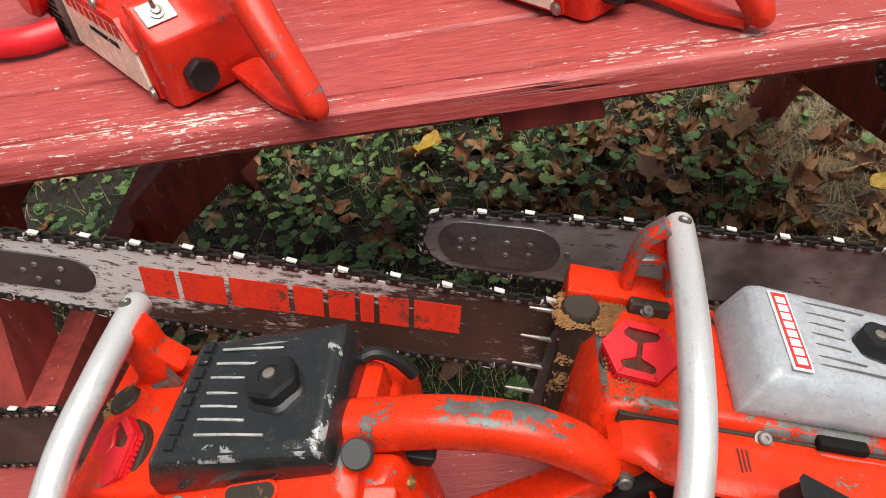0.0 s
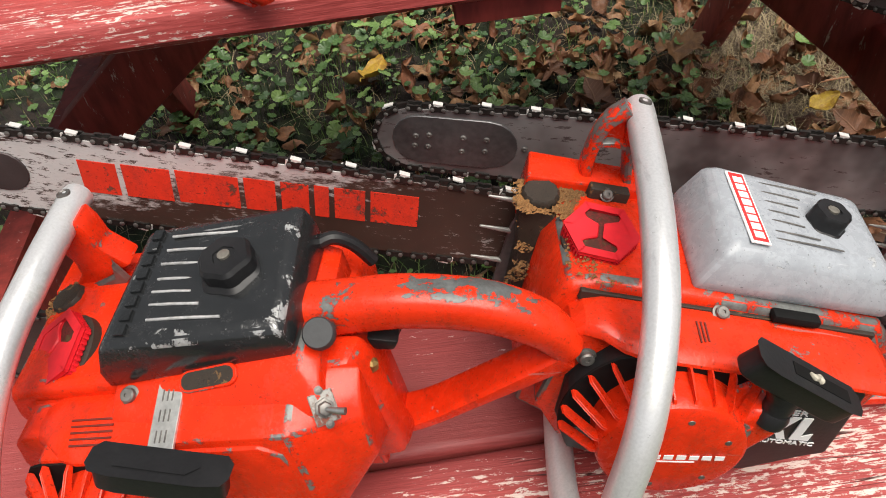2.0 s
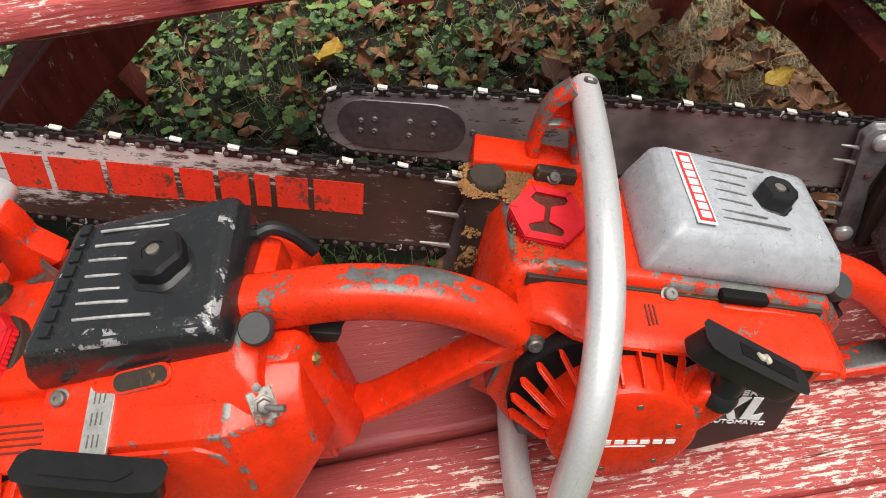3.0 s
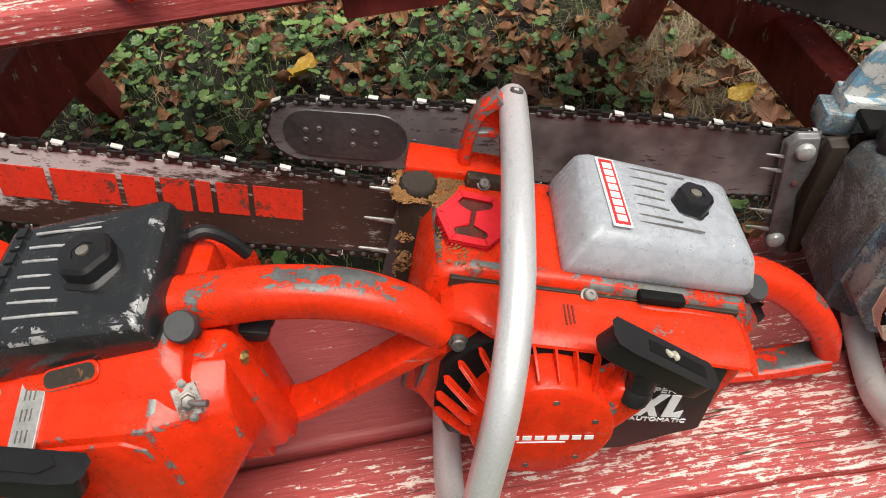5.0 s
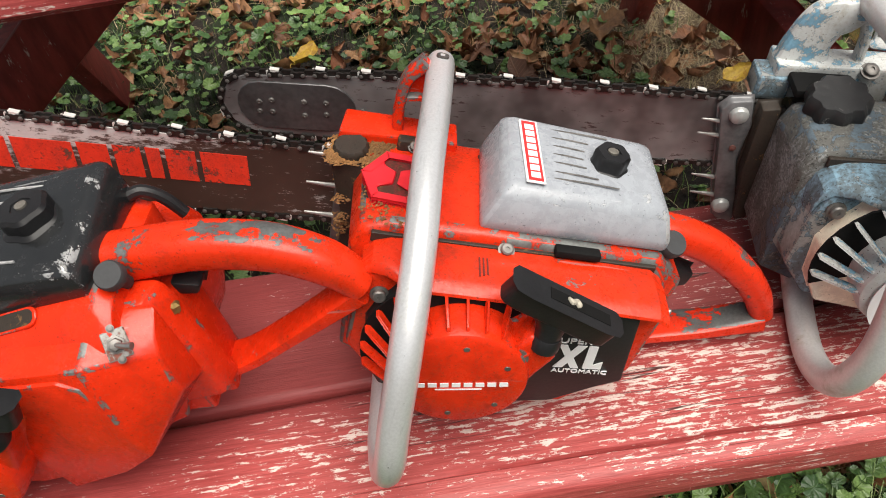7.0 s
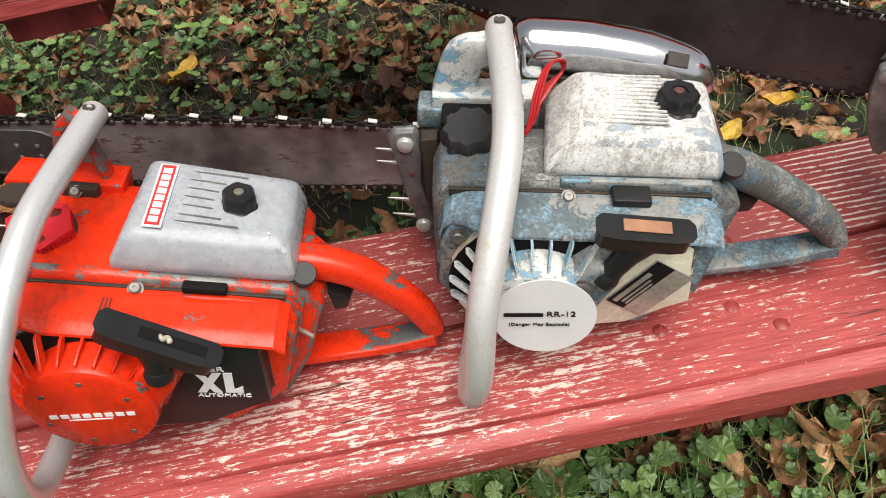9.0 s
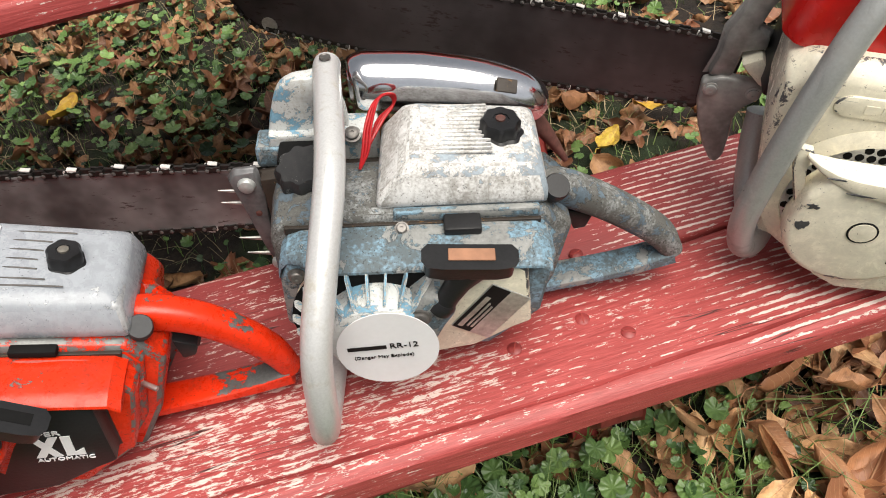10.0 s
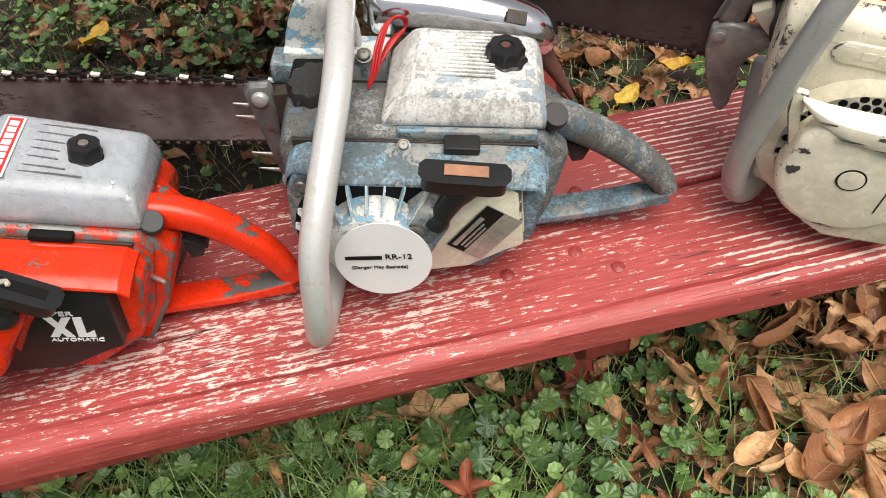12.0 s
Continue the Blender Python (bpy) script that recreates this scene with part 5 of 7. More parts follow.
def saw_c():
    saw = thing("chainsaw", "weathered blue-grey chainsaw with cream starter plate on the bench", "chainsaw", saw_pose(0.482, 0.374, 0.561, -13, 7), "chainsaws on the bench")
    body(saw, M_GREYBLUE, M_BLUE, deep=0.70)
    # made-up dark block that fills the shaded gap behind the crankcase
    part("clutch_side", box(bm_new(), -0.008, 0.185, 0.095, 0.136, -0.098, 0.012, 0.004), M_OILY, saw)
    fan_and_starter(saw, M_CREAM, M_PALE_BLUE, M_PALE_BLUE, M_BLUE, 0.0400, (50, 190, 10))
    bracket(saw, M_PALE_BLUE, 0.011, (0.025, 0.128, 0.086))
    hand_tube(saw, TUBE_C, 0.0110, M_ALU_CORRODED, "scuffed and corroded aluminium tube handle", ((0.027, 0.131, 0.1002), (0, 0.1, 1)))
    cover = air_cover(saw, M_COVER_C, "chalky white and grey filter cover", COVER_RINGS, (0.158, 0.072, 0.068), 0.0155, 8, M_BLACK, [], M_DIRTY)
    for k in range(13):
        y = 0.046 + 0.0045 * k
        part("rib", box(bm_new(), 0.097, 0.150, y, y + 0.0016, 0.0700, 0.0717 + 0.00013 * k, 0.0003, 1), M_COVER_C, cover)
    rear_handle(saw, M_GREYBLUE, ARCH_C, FOOT_C, M_BLUE, 0.0135)
    part("trigger", prism(bm_new(), [(0.212, 0.004), (0.236, -0.004), (0.232, -0.018), (0.222, -0.020)], "y", 0.050, 0.062, 0.002), M_BLACK, saw)
    stop_button(saw, (0.199, 0.034, 0.046), 0.0105, 0.036, M_BLACK)
    pull_grip(saw, (0.096, -0.034, 0.043), (0.158, -0.036, 0.041), (0.108, -0.037, -0.001), M_LEATHER, False)
    hex_cap(saw, (0.008, 0.070, 0.031), (-0.1, -0.15, 1), 0.0235, 0.017, M_DUSTY, label="dusty black fluted fuel cap", flutes=9, depth=0.14, bars=False)
    part("cap_recess", box(bm_new(), -0.017, 0.030, 0.085, 0.112, 0.028, 0.036, 0.003), M_CAVITY, saw)
    part("bolt", bolt(bm_new(), (0.081, 0.014, 0.0270), (0, -0.55, 0.85), 0.0040, 0.005), M_DIRTY, saw)
    part("bolt", bolt(bm_new(), (0.0014, -0.0045, 0.0022), (0, -1, 0.2), 0.0050, 0.006), M_DIRTY, saw)
    part("throttle_latch", box(bm_new(), 0.112, 0.140, 0.004, 0.022, 0.0275, 0.0345, 0.002), M_BLACK, saw)
    part("intake_strip", box(bm_new(), 0.075, 0.185, 0.0205, 0.0275, 0.0285, 0.0370, 0.002), M_BLUE, saw)
    # bumper plate, bolted on ahead of the crankcase
    dog = part("bumper_plate", prism(bm_new(), [(-0.062, 0.006), (-0.056, 0.014), (-0.040, 0.016), (-0.034, -0.008), (-0.036, -0.042), (-0.026, -0.078), (-0.019, -0.105), (-0.021, -0.114), (-0.036, -0.110), (-0.046, -0.072), (-0.055, -0.026)], "y", 0.096, 0.103, 0.002, 2), M_BUMPER, saw, "grey steel bumper plate with two round bolts")
    part("bumper_edge", prism(bm_new(), [(-0.034, 0.014), (-0.020, 0.016), (-0.016, -0.06), (-0.012, -0.100), (-0.022, -0.104), (-0.031, -0.050)], "y", 0.088, 0.1, 0.002), M_OILY, dog)
    for x, z in ((-0.0475, 0.003), (-0.0350, -0.0935)):
        part("dog_bolt", lathe(bm_new(), [(0.0075, -0.001), (0.0075, 0.002), (0.0062, 0.0042), (0.0030, 0.0054), (0.0, 0.0056)], (x, 0.096, z), (0, -1, 0), 20), M_ALU_DULL, dog)
    part("dog_rivet", lathe(bm_new(), [(0.0028, -0.001), (0.0028, 0.0012), (0.0, 0.0018)], (-0.0430, 0.096, -0.030), (0, -1, 0), 12), M_RUSTY, dog)
    first = None
    for z in (-0.008, -0.022, -0.066, -0.086):
        m = Matrix.Translation((-0.050 + 0.18 * max(0, -z - 0.03), 0.1, z))
        if first is None:
            first = part("spike", rod(bm_new(), (0, 0, 0), (-0.024, -0.001, 0.003), 0.0024, 8, 0.0007), M_STEEL, dog, "bright steel spike")
            first.matrix_basis = m
        else:
            again(first, dog, m)
    part("deck_block", box(bm_new(), -0.038, -0.012, 0.108, 0.136, 0.010, 0.030, 0.003), M_BLUE, saw)
    # chromed muffler lying along the bar side
    part("muffler", sweep(bm_new(), [(0.040, 0.160, 0.056), (0.052, 0.161, 0.056), (0.10, 0.162, 0.052), (0.15, 0.162, 0.044), (0.190, 0.161, 0.034), (0.206, 0.160, 0.022)],
                              [0.016, 0.0245, 0.026, 0.0255, 0.022, 0.012], [0.018, 0.0255, 0.027, 0.026, 0.022, 0.012], 28, 7, (0, 1, 0), 2.2), M_CHROME, saw, "shiny chromed muffler shell")
    part("muffler_tail", sweep(bm_new(), [(0.190, 0.166, 0.022), (0.215, 0.168, -0.010), (0.238, 0.168, -0.045)], [0.016, 0.011, 0.004], [0.010, 0.007, 0.003], 16, 5, (0, 1, 0)), M_RUSTY, saw, "rust-brown muffler tail")
    part("muffler_latch", box(bm_new(), -0.009, 0.009, -0.006, 0.006, 0, 0.0016, 0.0007, 1, face_pose((0.172, 0.1425, 0.0595), (1, 0.0, -0.2), (0, 0.75, 0.65))), M_OILY, saw)
    for dx in (0.0, 0.0022, 0.0044):
        part("spark_wire", sweep(bm_new(), [(0.050, 0.070, 0.038), (0.053 + dx, 0.078, 0.050), (0.056 + dx, 0.091, 0.064), (0.063 + dx, 0.106, 0.074 + dx), (0.074 + dx, 0.118, 0.073), (0.078, 0.120, 0.062), (0.069 - dx, 0.107, 0.056), (0.058, 0.090, 0.046)], 0.0012, seg=7, sub=6), M_WIRE, saw, "red wire loop")
    # round paper note on the fan cover
    bm = lathe(bm_new(), [(0.0, -0.0003), (0.0382, -0.0003), (0.0382, 0.0003), (0.0, 0.0003)], (0, 0, 0), (0, -1, 0.02), 56)
    bmesh.ops.scale(bm, vec=(1, 1, 1.12), verts=bm.verts)
    bmesh.ops.translate(bm, vec=(0.0670, -0.0502, -0.0345), verts=bm.verts)
    note = part("paper_note", bm, M_WHITE, saw, "round white paper note with typed words")
    m = face_pose((0.0640, -0.0510, -0.0310), (1, 0, 0.07), (-0.07, 0, 1))
    part("print_bar", marks([(-0.0270, 0.0020, -0.0016, 0.0026)], m), M_INK, note)
    writing("lettering", "RR-12", 0.0086, m @ pose(0.0150, 0.0010, 0.0002), M_INK, note)
    writing("lettering", "(Danger May Explode)", 0.0050, m @ pose(-0.001, -0.0112, 0.0002), M_INK, note)
    # dealer plate with illegible print
    m = face_pose((0.1455, -0.0204, -0.034), (0.42, 0, 0.66), (-0.80, 0, 0.54)) @ Matrix.Scale(1.36, 4)
    plate = part("dealer_plate", box(bm_new(), -0.020, 0.022, -0.013, 0.013, 0, 0.0009, 0.0002, 1, m), M_SILVER, saw, "dark and silver metal dealer plate")
    part("dealer_field", box(bm_new(), -0.0195, 0.0215, 0.0005, 0.0125, 0.0009, 0.0012, 0, 1, m), M_INK, plate)
    part("dealer_print", marks([(-0.017, 0.012, 0.0075, 0.0105), (-0.015, 0.008, 0.0045, 0.0058), (-0.015, 0.006, 0.0018, 0.0031)], m @ pose(0, 0, 0.0012)), M_SILVER, plate)
    bar = guide_bar(saw, Matrix.Translation((-0.028, 0.112, -0.025)) @ pose(0, 0, 0, 0, -0.5, 0), 0.445, 0.034, 0.031, M_BAR_C, "long guide bar of stained bare steel")
    tip_plate(bar, -0.409, -0.330, 0.024, [(-0.411, 0.004), (-0.400, 0.006), (-0.412, -0.006), (-0.401, -0.006), (-0.372, 0.006), (-0.353, 0.006), (-0.373, -0.008), (-0.354, -0.006), (-0.322, 0.0)], M_TIP)
    return saw


def saw_a():
    saw = thing("chainsaw", "orange chainsaw with black ribbed filter cover on the bench", "chainsaw", saw_pose(-0.1785, 0.3454, 0.5667, -9, -6), "chainsaws on the bench")
    body(saw, M_ORANGE, M_ORANGE, False, (0.006, 0.116))
    fan_and_starter(saw, M_ORANGE, M_ORANGE, M_ORANGE, M_ORANGE)
    clamp_arm(saw, 0.118)
    hand_tube(saw, TUBE_A, 0.0102, M_ALU, "bent aluminium tube handle", ((0.0168, 0.132, 0.0942), (0, 0.1, 1)))
    rings = [
        [(0.062, 0.019, 0.034), (0.184, 0.022, 0.048), (0.188, 0.106, 0.050), (0.076, 0.106, 0.040)],
        [(0.064, 0.018, 0.050), (0.184, 0.021, 0.058), (0.187, 0.107, 0.070), (0.077, 0.106, 0.066)],
        [(0.074, 0.019, 0.070), (0.182, 0.022, 0.069), (0.183, 0.107, 0.083), (0.080, 0.105, 0.077)],
        [(0.079, 0.024, 0.0745), (0.178, 0.027, 0.0735), (0.178, 0.102, 0.0850), (0.084, 0.100, 0.0795)]]

    def top(x, y):
        u, v = (x - 0.080) / 0.098, (y - 0.025) / 0.076
        return (0.0745 + 0.005 * v) * (1 - u) + (0.0735 + 0.0115 * v) * u
    ribs = [(x0, x1, y, top((x0 + x1) / 2, y) + 0.0004) for x0, x1, y in ((0.102, 0.147, 0.034), (0.101, 0.132, 0.044), (0.100, 0.125, 0.053), (0.101, 0.124, 0.062), (0.100, 0.124, 0.073), (0.101, 0.128, 0.083), (0.102, 0.145, 0.093))]
    cover = air_cover(saw, M_BLACK_COVER, "glossy black ribbed filter cover, scuffed at its edges", rings, (0.147, 0.064, 0.0775), 0.0165, 6, M_BLACK, ribs, M_RIDGE, 0.0010, 0.0009)
    for k in range(8):
        y = 0.028 + 0.0098 * k
        part("raised_print", marks([(-0.0036, 0.0036, -0.0034, 0.0030)], face_pose((0.0885 + 0.0003 * k, y, top(0.0885, y) - 0.0003), (0.03, 1, 0.066), (-1, 0.03, -0.05)), 0.0024), M_EMBOSS, cover)
    part("deck_wedge", loft(bm_new(), [[Vector((x, y, z)) for y, z in ((-0.004, 0.024), (0.004, 0.030 + 0.4 * k), (0.014, 0.034 + 0.8 * k), (0.024, 0.036 + k), (0.106, 0.036 + k), (0.106, 0.020))] for x, k in ((0.066, 0.0), (0.110, 0.006), (0.150, 0.012), (0.186, 0.0145), (0.196, 0.008))], 0.002), M_ORANGE, saw, "", 24)
    # warning print on the side panel
    for k in range(5):
        part("warning_print", marks([(-0.026 + 0.001 * k, 0.002 + 0.0006 * k, -0.0006, 0.0006)], face_pose((0.066, 0.0025 - 0.0040 * k, 0.0276 - 0.00035 * k), (1, 0, 0.0), (0, 1, 0.08)), 0.0005), M_WARNING, saw)
    arch = [(0.165, 0.058, 0.042), (0.200, 0.058, 0.044), (0.242, 0.058, 0.044), (0.284, 0.058, 0.034), (0.313, 0.058, 0.015), (0.330, 0.058, -0.009)]
    low = [(0.190, 0.056, -0.074), (0.225, 0.057, -0.069), (0.270, 0.058, -0.046), (0.328, 0.058, -0.012)]
    rear_handle(saw, M_HANDLE, arch, low, M_ORANGE)
    # squared flywheel case with sloping shoulder
    rings = [[Vector((x, y, z)) for y, z in ((0.024, 0.037), (0.004, 0.033), (-0.0165, 0.028), (-0.0245, low * 0.5), (-0.022, low), (0.024, low))] for x, low in ((0.100, -0.098), (0.150, -0.082), (0.178, -0.064))]
    rings.append([Vector((0.214, y, z)) for y, z in ((0.026, 0.030), (0.012, 0.020), (0.004, 0.010), (-0.002, -0.012), (0.0, -0.024), (0.026, -0.040))])
    part("flywheel_case", loft(bm_new(), rings, 0.0022), M_ORANGE, saw, "squared orange side case", 24)
    m = face_pose((0.1965, 0.0010, 0.0275), (0.86, 0.48, -0.16), (-0.28, 0.62, 0.73))
    sw = part("switch_plate", box(bm_new(), -0.0070, 0.0070, -0.0090, 0.0090, -0.001, 0.0012, 0.0006, 1, m), M_WORN_PLATE, saw, "toggle switch on a worn steel plate")
    part("switch_nut", lathe(bm_new(), [(0.0056, 0.001), (0.0056, 0.0034), (0.0042, 0.0038), (0.0036, 0.0072), (0.0024, 0.0076)], m.translation, m.to_3x3() @ Vector((0, 0, 1)), 6), M_DIRTY, sw)
    part("toggle", sweep(bm_new(), [m @ Vector((0, 0, 0.006)), m @ Vector((0.004, -0.002, 0.010)), m @ Vector((0.009, -0.004, 0.0135))], [0.0015, 0.0018, 0.0022], seg=12, sub=4), M_STEEL, sw)
    part("plate_screw", [bolt(bm_new(), m @ Vector((0, v, 0.0012)), m.to_3x3() @ Vector((0, 0, 1)), 0.0018, 0.0012) for v in (-0.0095, 0.0100)], M_DIRTY, sw)
    m = face_pose((0.105, 0.001, 0.0330), (1, 0, 0.02), (0.0, 0.95, 0.24))
    st = part("data_strip", box(bm_new(), -0.008, 0.008, -0.022, 0.018, -0.001, 0.0014, 0.0003, 1, m), M_SILVER, saw, "silver data strip with small print")
    part("strip_print", marks([(-0.004 + 0.0030 * (k % 3), -0.0032 + 0.0030 * (k % 3), -0.018 + 0.012 * (k // 3), -0.011 + 0.012 * (k // 3)) for k in range(9)], m @ pose(0, 0, 0.0014)), M_DIRTY, st)
    stop_button(saw, (0.198, 0.029, 0.058), 0.0092, 0.024)
    part("button_boss", loft(bm_new(), [[Vector((x + g, y, z)) for x, y in ((0.180, 0.020), (0.212, 0.024), (0.218, 0.046), (0.182, 0.048))] for z, g in ((-0.070, 0.006), (0.018, 0.0), (0.034, -0.004))], 0.005), M_ORANGE, saw)
    part("tank_corner", box(bm_new(), 0.192, 0.214, 0.040, 0.076, -0.090, 0.016, 0.004), M_ORANGE, saw)
    part("brass_fitting", lathe(bm_new(), [(0.003, 0), (0.0046, 0.002), (0.0046, 0.007), (0.0032, 0.008), (0.0032, 0.014), (0.0044, 0.015), (0.0044, 0.020), (0.002, 0.022)], (0.210, 0.036, -0.004), (0.25, 0.1, 0.9), 6), M_BRASS, saw)
    part("trigger", prism(bm_new(), [(0.212, 0.022), (0.231, 0.016), (0.226, 0.008), (0.214, 0.010)], "y", 0.050, 0.064, 0.002), M_BLACK, saw)
    pull_grip(saw, (0.087, -0.040, 0.051), (0.153, -0.042, 0.031), (0.116, -0.040, 0.004), None, False, -0.22)
    part("cap_seat", lathe(bm_new(), [(0.0275, -0.02), (0.0275, 0.0), (0.026, 0.001), (0.020, 0.001)], (0.0145, 0.051, 0.029), (-0.38, -0.19, 0.90), 30), M_OILY, saw)
    hex_cap(saw, (0.014, 0.051, 0.030), (-0.38, -0.19, 0.90), 0.0262, 0.0085, M_CAP, label="red plastic hexagonal fuel cap", bars=20)
    hex_cap(saw, (0.000, 0.096, 0.027), (-0.2, 0, 1), 0.0125, 0.009, M_OILY, "oil_cap", "dirty black oil cap", 12, 0.05, False)
    crumbs(saw, [(0.000, 0.096, 0.030, 0.019, 900), (0.016, 0.084, 0.032, 0.008, 200)], 6)
    part("bolt", bolt(bm_new(), (0.078, 0.0135, 0.0335), (0, -0.5, 0.85), 0.0044, 0.006), M_DIRTY, saw)
    slot_m = face_pose((0.130, 0.0155, 0.0425), (1, 0.02, 0.16), (-0.05, 0.85, 0.5))
    oval = lambda r, l: [(l + r * math.sin(a), r * math.cos(a)) for a in (0, 0.6, 1.2, 1.94, 2.54, 3.14)] + [(-l - r * math.sin(a), -r * math.cos(a)) for a in (0, 0.6, 1.2, 1.94, 2.54, 3.14)]
    slot = part("slot_rim", prism(bm_new(), oval(0.0066, 0.013), "z", -0.004, 0.0012, 0.0006, 1, slot_m), M_ORANGE, saw)
    part("slot_opening", prism(bm_new(), oval(0.0050, 0.0125), "z", 0.0, 0.0014, 0, 1, slot_m), M_OILY, slot)
    part("fuel_hose", sweep(bm_new(), [(0.184, 0.100, 0.056), (0.194, 0.104, 0.056), (0.204, 0.106, 0.046), (0.212, 0.106, 0.030)], 0.0045, seg=10), M_BLACK, saw)
    guide_bar(saw, Matrix.Translation((-0.030, 0.128, -0.050)) @ pose(0, 0, 0, 0, 0, 0), 0.40, 0.034, 0.031, M_BAR_A, "dull dark guide bar", cutter_every=4)
    return saw


def saw_d():
    saw = thing("chainsaw", "cream chainsaw with red top cover and dark bar on the bench", "chainsaw", saw_pose(0.893, 0.490, 0.522, -29, 8), "chainsaws on the bench")
    guide_bar(saw, Matrix.Translation((-0.01, 0.004, 0.012)) @ pose(0, 0, 0, 0, 2.0, 0), 0.47, 0.040, 0.036, M_BAR_D, "broad dark guide bar")
    part("bar_dot", lathe(bm_new(), [(0.0, 0), (0.0085, 0), (0.0085, 0.0006), (0.0, 0.0006)], (-0.443, 0.0015, -0.003), (0, -1, 0), 20), M_SILVER, saw, "round silver mark on the bar")
    # felling dog of cast steel: a bolted claw under a bent arm
    claw = [(-0.0125, 0.0205), (-0.0105, -0.006), (-0.003, -0.030), (0.008, -0.054), (0.018, -0.070), (0.0255, -0.073), (0.0300, -0.062), (0.0290, -0.041), (0.0262, -0.018), (0.0290, -0.006), (0.0425, 0.0085), (0.0430, 0.019), (0.034, 0.0255), (0.004, 0.0275)]
    dog = part("felling_dog", prism(bm_new(), claw, "y", -0.024, -0.012, 0.0035, 3), M_DOG, saw, "cast steel felling dog")
    arm = [(-0.0085, 0.024), (-0.0040, 0.046), (-0.0040, 0.071), (0.008, 0.104), (0.018, 0.132), (0.034, 0.136), (0.036, 0.118), (0.024, 0.096), (0.020, 0.076), (0.032, 0.070), (0.033, 0.058), (0.014, 0.052), (0.012, 0.026)]
    part("dog_arm", prism(bm_new(), arm, "y", -0.020, -0.010, 0.0030, 2), M_DOG, dog, "bent steel arm above the dog")
    for x, z in ((-0.003, 0.0135), (0.0345, 0.0150)):
        part("dog_bolt", bolt(bm_new(), (x, -0.0240, z), (0, -1, 0), 0.0052, 0.0030), M_ALU_DULL, dog)
    part("wedge", prism(bm_new(), [(0.014, 0.046), (0.030, 0.056), (0.046, 0.034), (0.044, 0.022), (0.034, 0.028)], "y", -0.030, -0.006, 0.003), M_CREAM, saw)
    part("sleeve", sweep(bm_new(), [(0.048, -0.02, -0.005), (0.050, -0.03, -0.035), (0.055, -0.05, -0.070), (0.058, -0.07, -0.080)], 0.0125, seg=16), M_ALU_DULL, saw)
    part("oiler_body", box(bm_new(), 0.034, 0.060, -0.05, -0.004, 0.030, 0.115, 0.006), M_BLACK, saw)
    part("engine_body", loft(bm_new(), [[Vector((x, y, z)) for x, z in ((0.040 + g, -0.02), (0.022 + g, 0.060), (0.020 + g, 0.118 - h), (0.034 + g, 0.130 - h), (0.34, 0.128 - h), (0.36, 0.03), (0.185, -0.004), (0.165, -0.060), (0.10, -0.068))] for y, g, h in ((-0.140, 0.004, 0.012), (-0.128, 0.0, 0.0), (-0.03, 0.014, 0.0), (-0.02, 0.02, 0.006))], 0.004), M_CREAM, saw, "cream enamelled engine body")
    part("top_cover", loft(bm_new(), [[Vector((x, y, z)) for x, z in ((0.014 + g, 0.124), (0.024 + g, 0.19), (0.06 + g, 0.215), (0.32, 0.21), (0.34, 0.128))] for y, g in ((-0.118, 0.010), (-0.100, 0.0), (-0.03, 0.004))], 0.006), M_RED, saw, "bright red top cover")
    part("badge_panel", prism(bm_new(), [(0.071 + 0.012 * math.cos(radians(a)), 0.0985 + 0.0092 * math.sin(radians(a))) for a in range(90, 271, 15)] + [(0.21, 0.0890), (0.216, 0.0975), (0.21, 0.1080)], "y", -0.1420, -0.138, 0.0014, 2), M_CREAM, saw)
    part("badge_print", marks([(0.080 + 0.012 * k, 0.089 + 0.012 * k, 0.0950, 0.1020) for k in range(8)], face_pose((0, -0.1420, 0), (1, 0, 0), (0, 0, 1)), 0.0005), M_CREAM, saw)
    # starter housing: round shell, screen and hooded strap
    part("starter_ring", lathe(bm_new(), [(0.0575, -0.004), (0.0575, 0.0048), (0.0585, 0.0060), (0.066, 0.0052), (0.072, 0.0024), (0.072, -0.02)], (0.112, -0.138, 0.010), (0, -1, 0), 56), M_CREAM, saw)
    part("screen", lathe(bm_new(), [(0.0, 0), (0.0572, 0), (0.0572, 0.001), (0.0, 0.001)], (0.112, -0.1398, 0.010), (0, -1, 0), 40), M_ALU, saw, "perforated metal screen")
    holes = bm_new()
    for i in range(-8, 9):
        for j in range(-8, 9):
            x, z = i * 0.0086 + (0.0043 if j % 2 else 0), j * 0.0074
            if math.hypot(x, z) < 0.0555 and (z > 0.015 or x < -0.025):
                lathe(holes, [(0.0, 0), (0.0035, 0), (0.0035, 0.0004), (0.0, 0.0004)], (0.112 + x, -0.1408, 0.010 + z), (0, -1, 0), 8)
    tagged(part("perforation", holes, M_CAVITY, saw), kind="stuff")
    shell = [(0.112 + 0.056 * math.cos(radians(a)), 0.004 + 0.052 * math.sin(radians(a))) for a in range(165, 375, 12)] + [(0.168, 0.040), (0.150, 0.050), (0.10, 0.055), (0.072, 0.060), (0.059, 0.038)]
    shell_part = part("starter_shell", prism(bm_new(), shell, "y", -0.177, -0.150, 0.006, 3), M_CREAM, saw, "chipped cream starter housing")
    stations = ((0.050, -0.163, -0.166, 0.0695, 0.067), (0.060, -0.160, -0.172, 0.066, 0.061), (0.072, -0.159, -0.177, 0.064, 0.0555), (0.086, -0.158, -0.1795, 0.063, 0.0515), (0.104, -0.158, -0.1805, 0.063, 0.0485), (0.134, -0.158, -0.1805, 0.063, 0.0465), (0.190, -0.158, -0.178, 0.063, 0.0470))
